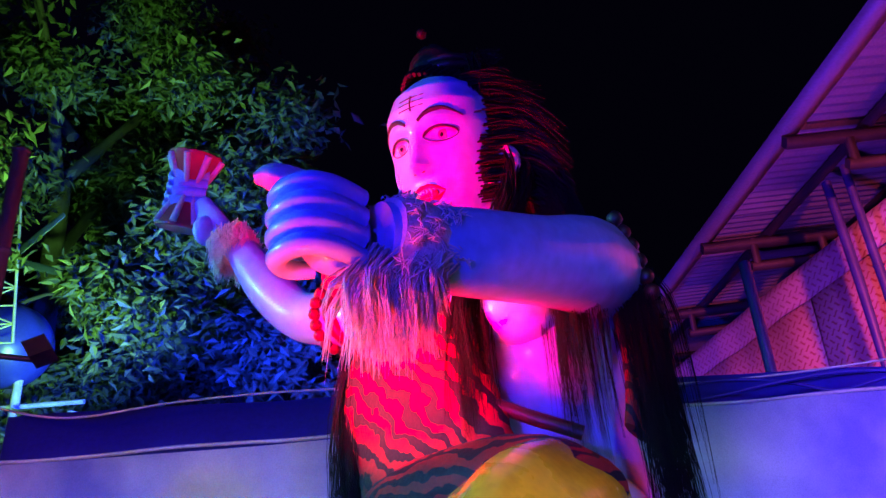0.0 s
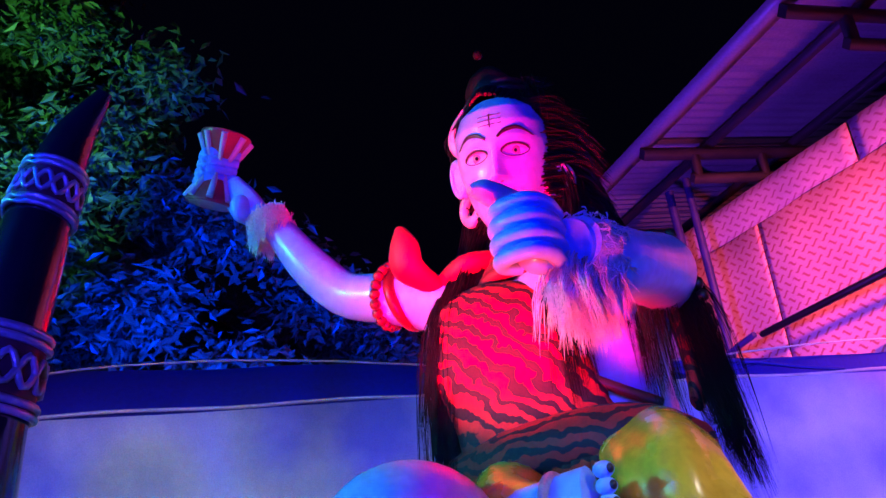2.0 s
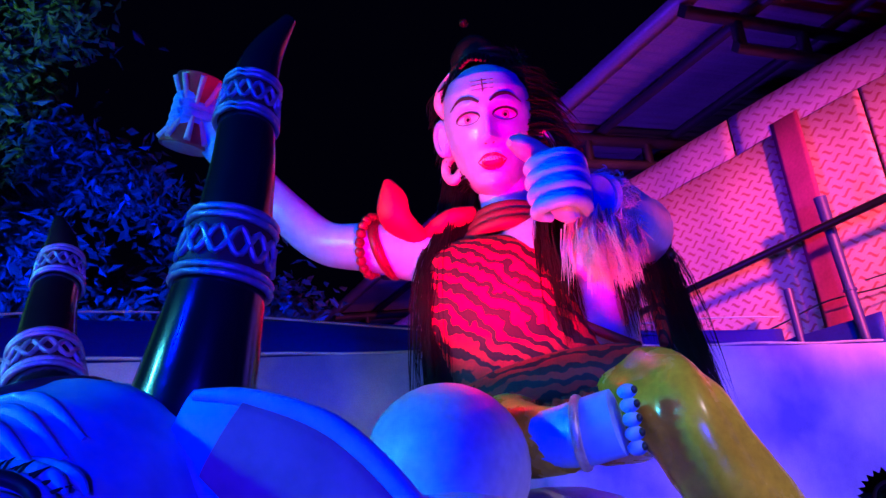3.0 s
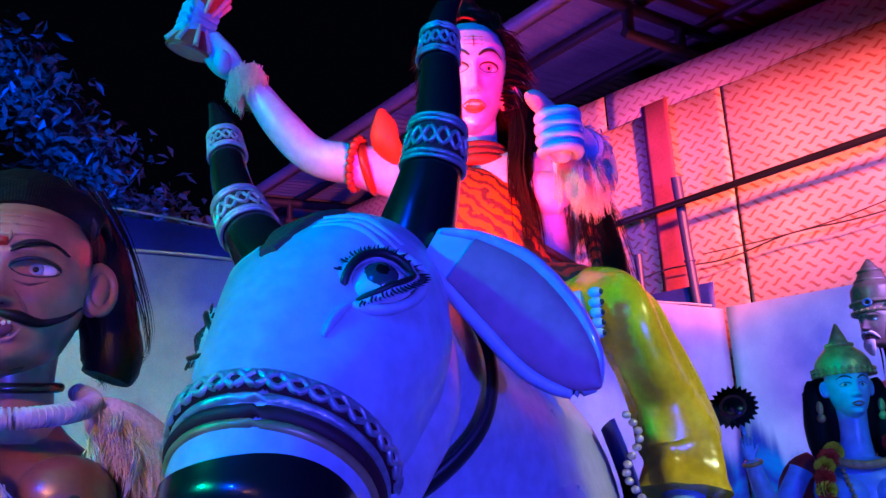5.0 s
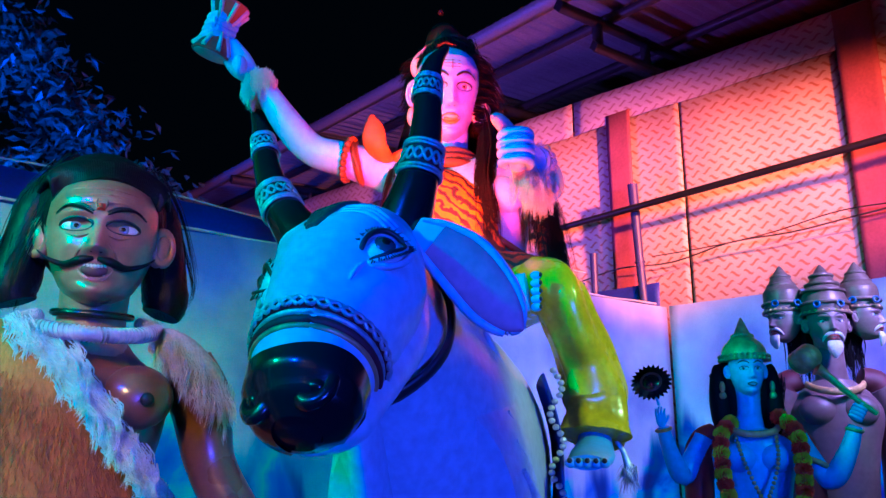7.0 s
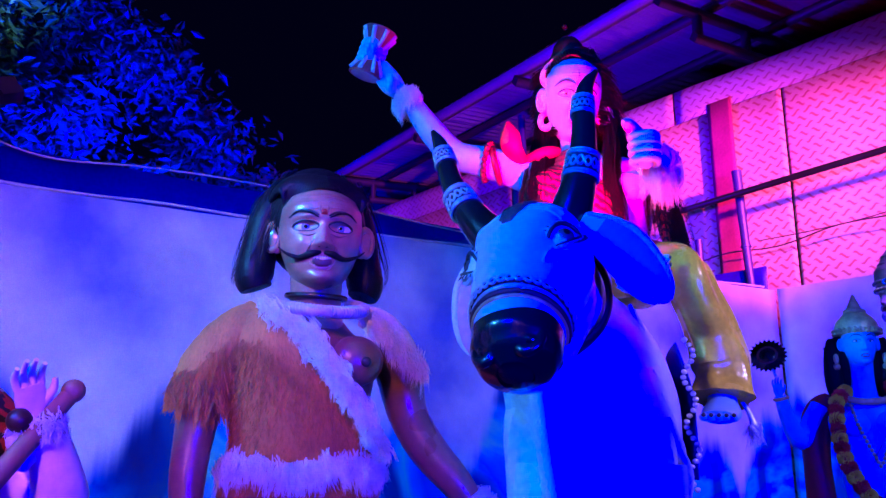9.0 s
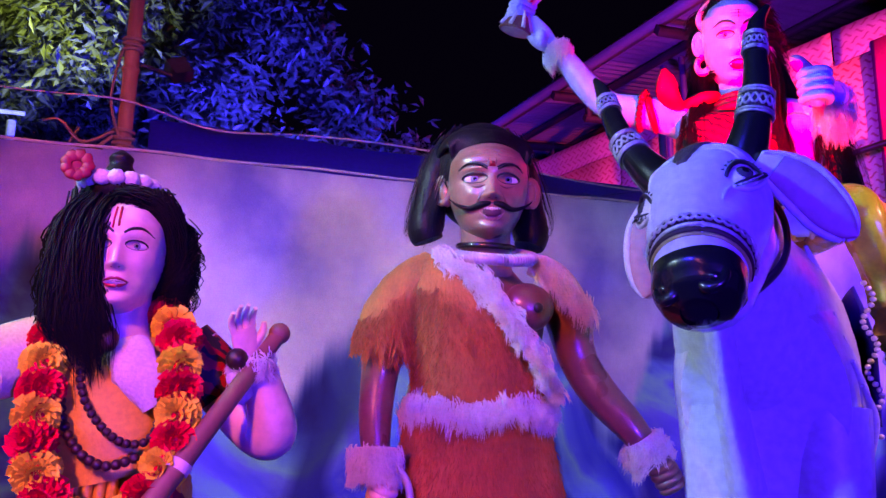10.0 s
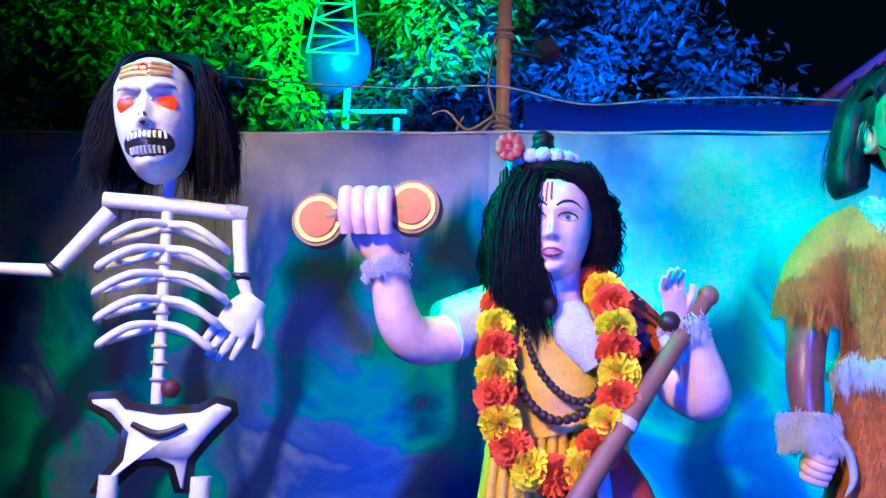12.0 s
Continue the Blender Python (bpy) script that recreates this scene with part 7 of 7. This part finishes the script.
b.tube([(-0.12, 0.03, 1.43), (-0.165, 0.02, 1.36), (-0.195, 0.0, 1.33), (-0.225, -0.02, 1.40), (-0.240, -0.03, 1.46)], [0.032, 0.030, 0.029, 0.022, 0.017], BLUESKIN, 16, 6)
b.ring((-0.238, -0.028, 1.452), 0.020, 0.005, GOLD, (10, -12, 0))
open_hand(b, (-0.242, -0.03, 1.465), 0.062, BLUESKIN, (0, -8, 10), 0.6)
# toothed disc on a finger
dk = Matrix.LocRotScale((-0.266, -0.04, 1.583), Euler((radians(62), radians(-28), 0)), None)
keep = b.tf
b.tf = dk
rv, rf = [], []
for i in range(48):
    a = i / 48 * 6.28318
    r = 0.058 if i % 2 else 0.047
    for zz in (-0.004, 0.004):
        rv.append((r * math.cos(a), r * math.sin(a), zz))
for i in range(48):
    j = (i + 1) % 48
    rf.append((2 * i, 2 * j, 2 * j + 1, 2 * i + 1))
rf += [tuple(2 * i for i in range(48)), tuple(2 * i + 1 for i in range(47, -1, -1))]
b.add(rv, rf, BLACK)
b.ring((0, 0, 0), 0.028, 0.006, MAROON, (0, 0, 0), 22, 6)
b.tf = keep
b.tube([(-0.247, -0.03, 1.52), (-0.260, -0.04, 1.575)], [0.005, 0.004], BLUESKIN, 8, 2)
b.tube([(0.125, 0.03, 1.43), (0.175, 0.02, 1.34), (0.21, 0.0, 1.33), (0.245, -0.03, 1.40), (0.265, -0.04, 1.46)], [0.034, 0.032, 0.031, 0.024, 0.018], BLUESKIN, 16, 6)
b.ring((0.168, 0.02, 1.365), 0.035, 0.008, GOLD, (0, 25, 0))
b.ring((0.262, -0.038, 1.45), 0.020, 0.005, GOLD, (10, 12, 0))
fist(b, (0.270, -0.045, 1.495), 0.045, BLUESKIN, (0, 30, 0))
b.tube([(0.318, -0.06, 1.492), (0.27, -0.06, 1.53), (0.20, -0.05, 1.60), (0.180, -0.05, 1.615)], [0.008, 0.008, 0.012, 0.02], GOLD, 12, 4)
for i in range(7):
    a = i * 0.9
    b.ball((0.152 + 0.016 * math.cos(a), -0.05 + 0.02 * math.sin(a), 1.642 + 0.012 * math.cos(a)), (0.026, 0.026, 0.034), GOLD, 12, 8, (0, -42, 0))
b.tube([(0.01, 0.05, 1.08), (0.01, 0.05, 0.7), (0.01, 0.05, 0.3), (0.01, 0.05, 0.02)], [(0.10, 0.08), (0.13, 0.10), (0.14, 0.11), (0.15, 0.12)], SAFFRON, 26, 6, rough=0.012)
VIS = Matrix.Translation((0.76, 2.25, 0)) @ pose(0, 0, 0, 0, 0, -5)
thing("crowned_statue", b, VIS, "blue-skinned painted statue with gilt crown, toothed disc and mace", "statue")
garland(VIS, [(-0.055, -0.01, 1.47), (-0.088, -0.05, 1.43), (-0.095, -0.075, 1.34), (-0.075, -0.09, 1.24), (-0.02, -0.10, 1.15), (0.01, -0.10, 1.14), (0.05, -0.10, 1.16), (0.10, -0.09, 1.26), (0.112, -0.075, 1.36), (0.105, -0.05, 1.45), (0.07, -0.01, 1.49)],
        0.022, (MARIRED, MARIYELLOW), "red and yellow marigold garland round the crowned statue's neck", 1)

# --- many-headed crowned figure ---
b = Build()
for cx2, turn2, dy in ((0.014, 4, 0.0), (-0.105, -52, 0.055), (0.132, 60, 0.05)):
    zc = 1.725 if dy == 0 else 1.765
    hh = 0.165 if dy == 0 else 0.14
    F = head(b, (cx2, dy, zc), hh, DUSKSKIN, LIPS, DARKLINE, (0, 0, turn2), eye=0.95, brow=0.045)
    top = zc + hh
    b.tube([(cx2, dy + 0.015, zc + hh * 0.70), (cx2, dy + 0.015, top - 0.01), (cx2, dy + 0.015, top + 0.03), (cx2, dy + 0.015, top + 0.055), (cx2, dy + 0.015, top + 0.09), (cx2, dy + 0.015, top + 0.125)], [0.073 * hh / 0.165, 0.074 * hh / 0.165, 0.062, 0.046, 0.028, 0.004], DARKGOLD, 24, 5)
    for zz, rr in ((zc + hh * 0.72, 0.076), (zc + hh * 0.92, 0.077), (top + 0.03, 0.066), (top + 0.055, 0.05), (top + 0.085, 0.034)):
        b.ring((cx2, dy + 0.015, zz), rr * hh / 0.165, 0.0065, DARKGOLD)
    for i in range(24):
        a = i * 0.2618
        b.ball((cx2 + 0.078 * hh / 0.165 * math.sin(a), dy + 0.015 - 0.078 * hh / 0.165 * math.cos(a), zc + hh * 0.74), 0.005, GOLD, 8, 6)
    for s in (-1, 1):
        b.ring((cx2 + 0.036 * s, dy - 0.062, zc + hh * 0.86), 0.010, 0.004, GLOBETEAL, (80, 0, 20 * s), 14, 6)
    keep = b.tf
    b.tf = Matrix.LocRotScale((cx2, dy, zc), Euler((0, 0, radians(turn2))), (hh,) * 3)
    for s in (-1, 1):
        b.tube([F(0.012 * s, 0.275, 0.01), F(0.10 * s, 0.265, 0.025), F(0.17 * s, 0.20, 0.03), F(0.19 * s, 0.13, 0.03)], [0.025, 0.035, 0.028, 0.01], FURWHITE, 10, 5)
    b.tube([F(0, 0.12, 0.0), (0, -0.40, 0.02), (0, -0.38, -0.10), (0, -0.34, -0.2)], [(0.13, 0.05), (0.15, 0.06), (0.11, 0.05), (0.03, 0.02)], FURWHITE, 14, 5, rough=0.04)
    b.tf = keep
b.strands([(random.gauss(0.01, 0.07), 0.08, 1.82) for _ in range(40)], 0.22, 0.012, HAIR, 0.005)
b.tube([(0.014, 0.03, 1.62), (0.014, 0.02, 1.68), (0.014, 0.02, 1.76)], [(0.055, 0.05), (0.045, 0.042), (0.045, 0.045)], DUSKSKIN, 18, 5)
b.tube([(0.014, 0.05, 1.05), (0.014, 0.05, 1.25), (0.014, 0.045, 1.40), (0.014, 0.035, 1.54), (0.014, 0.03, 1.63)], [(0.11, 0.085), (0.105, 0.08), (0.12, 0.09), (0.145, 0.09), (0.06, 0.055)], DUSKSKIN, 26, 7)
for s in (-1, 1):
    b.ball((0.014 + 0.06 * s, -0.03, 1.53), (0.06, 0.04, 0.05), DUSKSKIN)
    b.tube([(0.014 + 0.14 * s, 0.03, 1.60), (0.014 + 0.19 * s, 0.03, 1.48), (0.014 + 0.19 * s, 0.0, 1.34), (0.014 + 0.16 * s, -0.06, 1.26)], [0.045, 0.04, 0.036, 0.026], DUSKSKIN, 16, 6)
    b.tube([(0.014 + 0.09 * s, 0.05, 1.64), (0.014 + 0.15 * s, 0.06, 1.6), (0.014 + 0.16 * s, 0.06, 1.4), (0.014 + 0.15 * s, 0.06, 1.1)], [(0.03, 0.04), (0.045, 0.05), (0.035, 0.05), (0.04, 0.05)], MAROON, 16, 6, rough=0.02)
for i in range(40):
    t = -1.35 + 2.7 * i / 39
    b.ball((0.014 + 0.085 * math.sin(t), 0.0 - 0.075 * math.cos(t), 1.62 - 0.035 * math.cos(t)), (0.009, 0.007, 0.012), GOLD, 8, 6)
b.tube([(0.014, 0.06, 1.10), (0.014, 0.06, 0.6), (0.014, 0.06, 0.02)], [(0.12, 0.09), (0.15, 0.11), (0.16, 0.12)], SAFFRON, 26, 6, rough=0.012)
thing("many_headed_statue", b, Matrix.Translation((1.12, 2.6, 0)) @ pose(0, 0, 0, 0, 0, -10), "bearded painted statue with three crowned heads and gilt necklace", "statue")
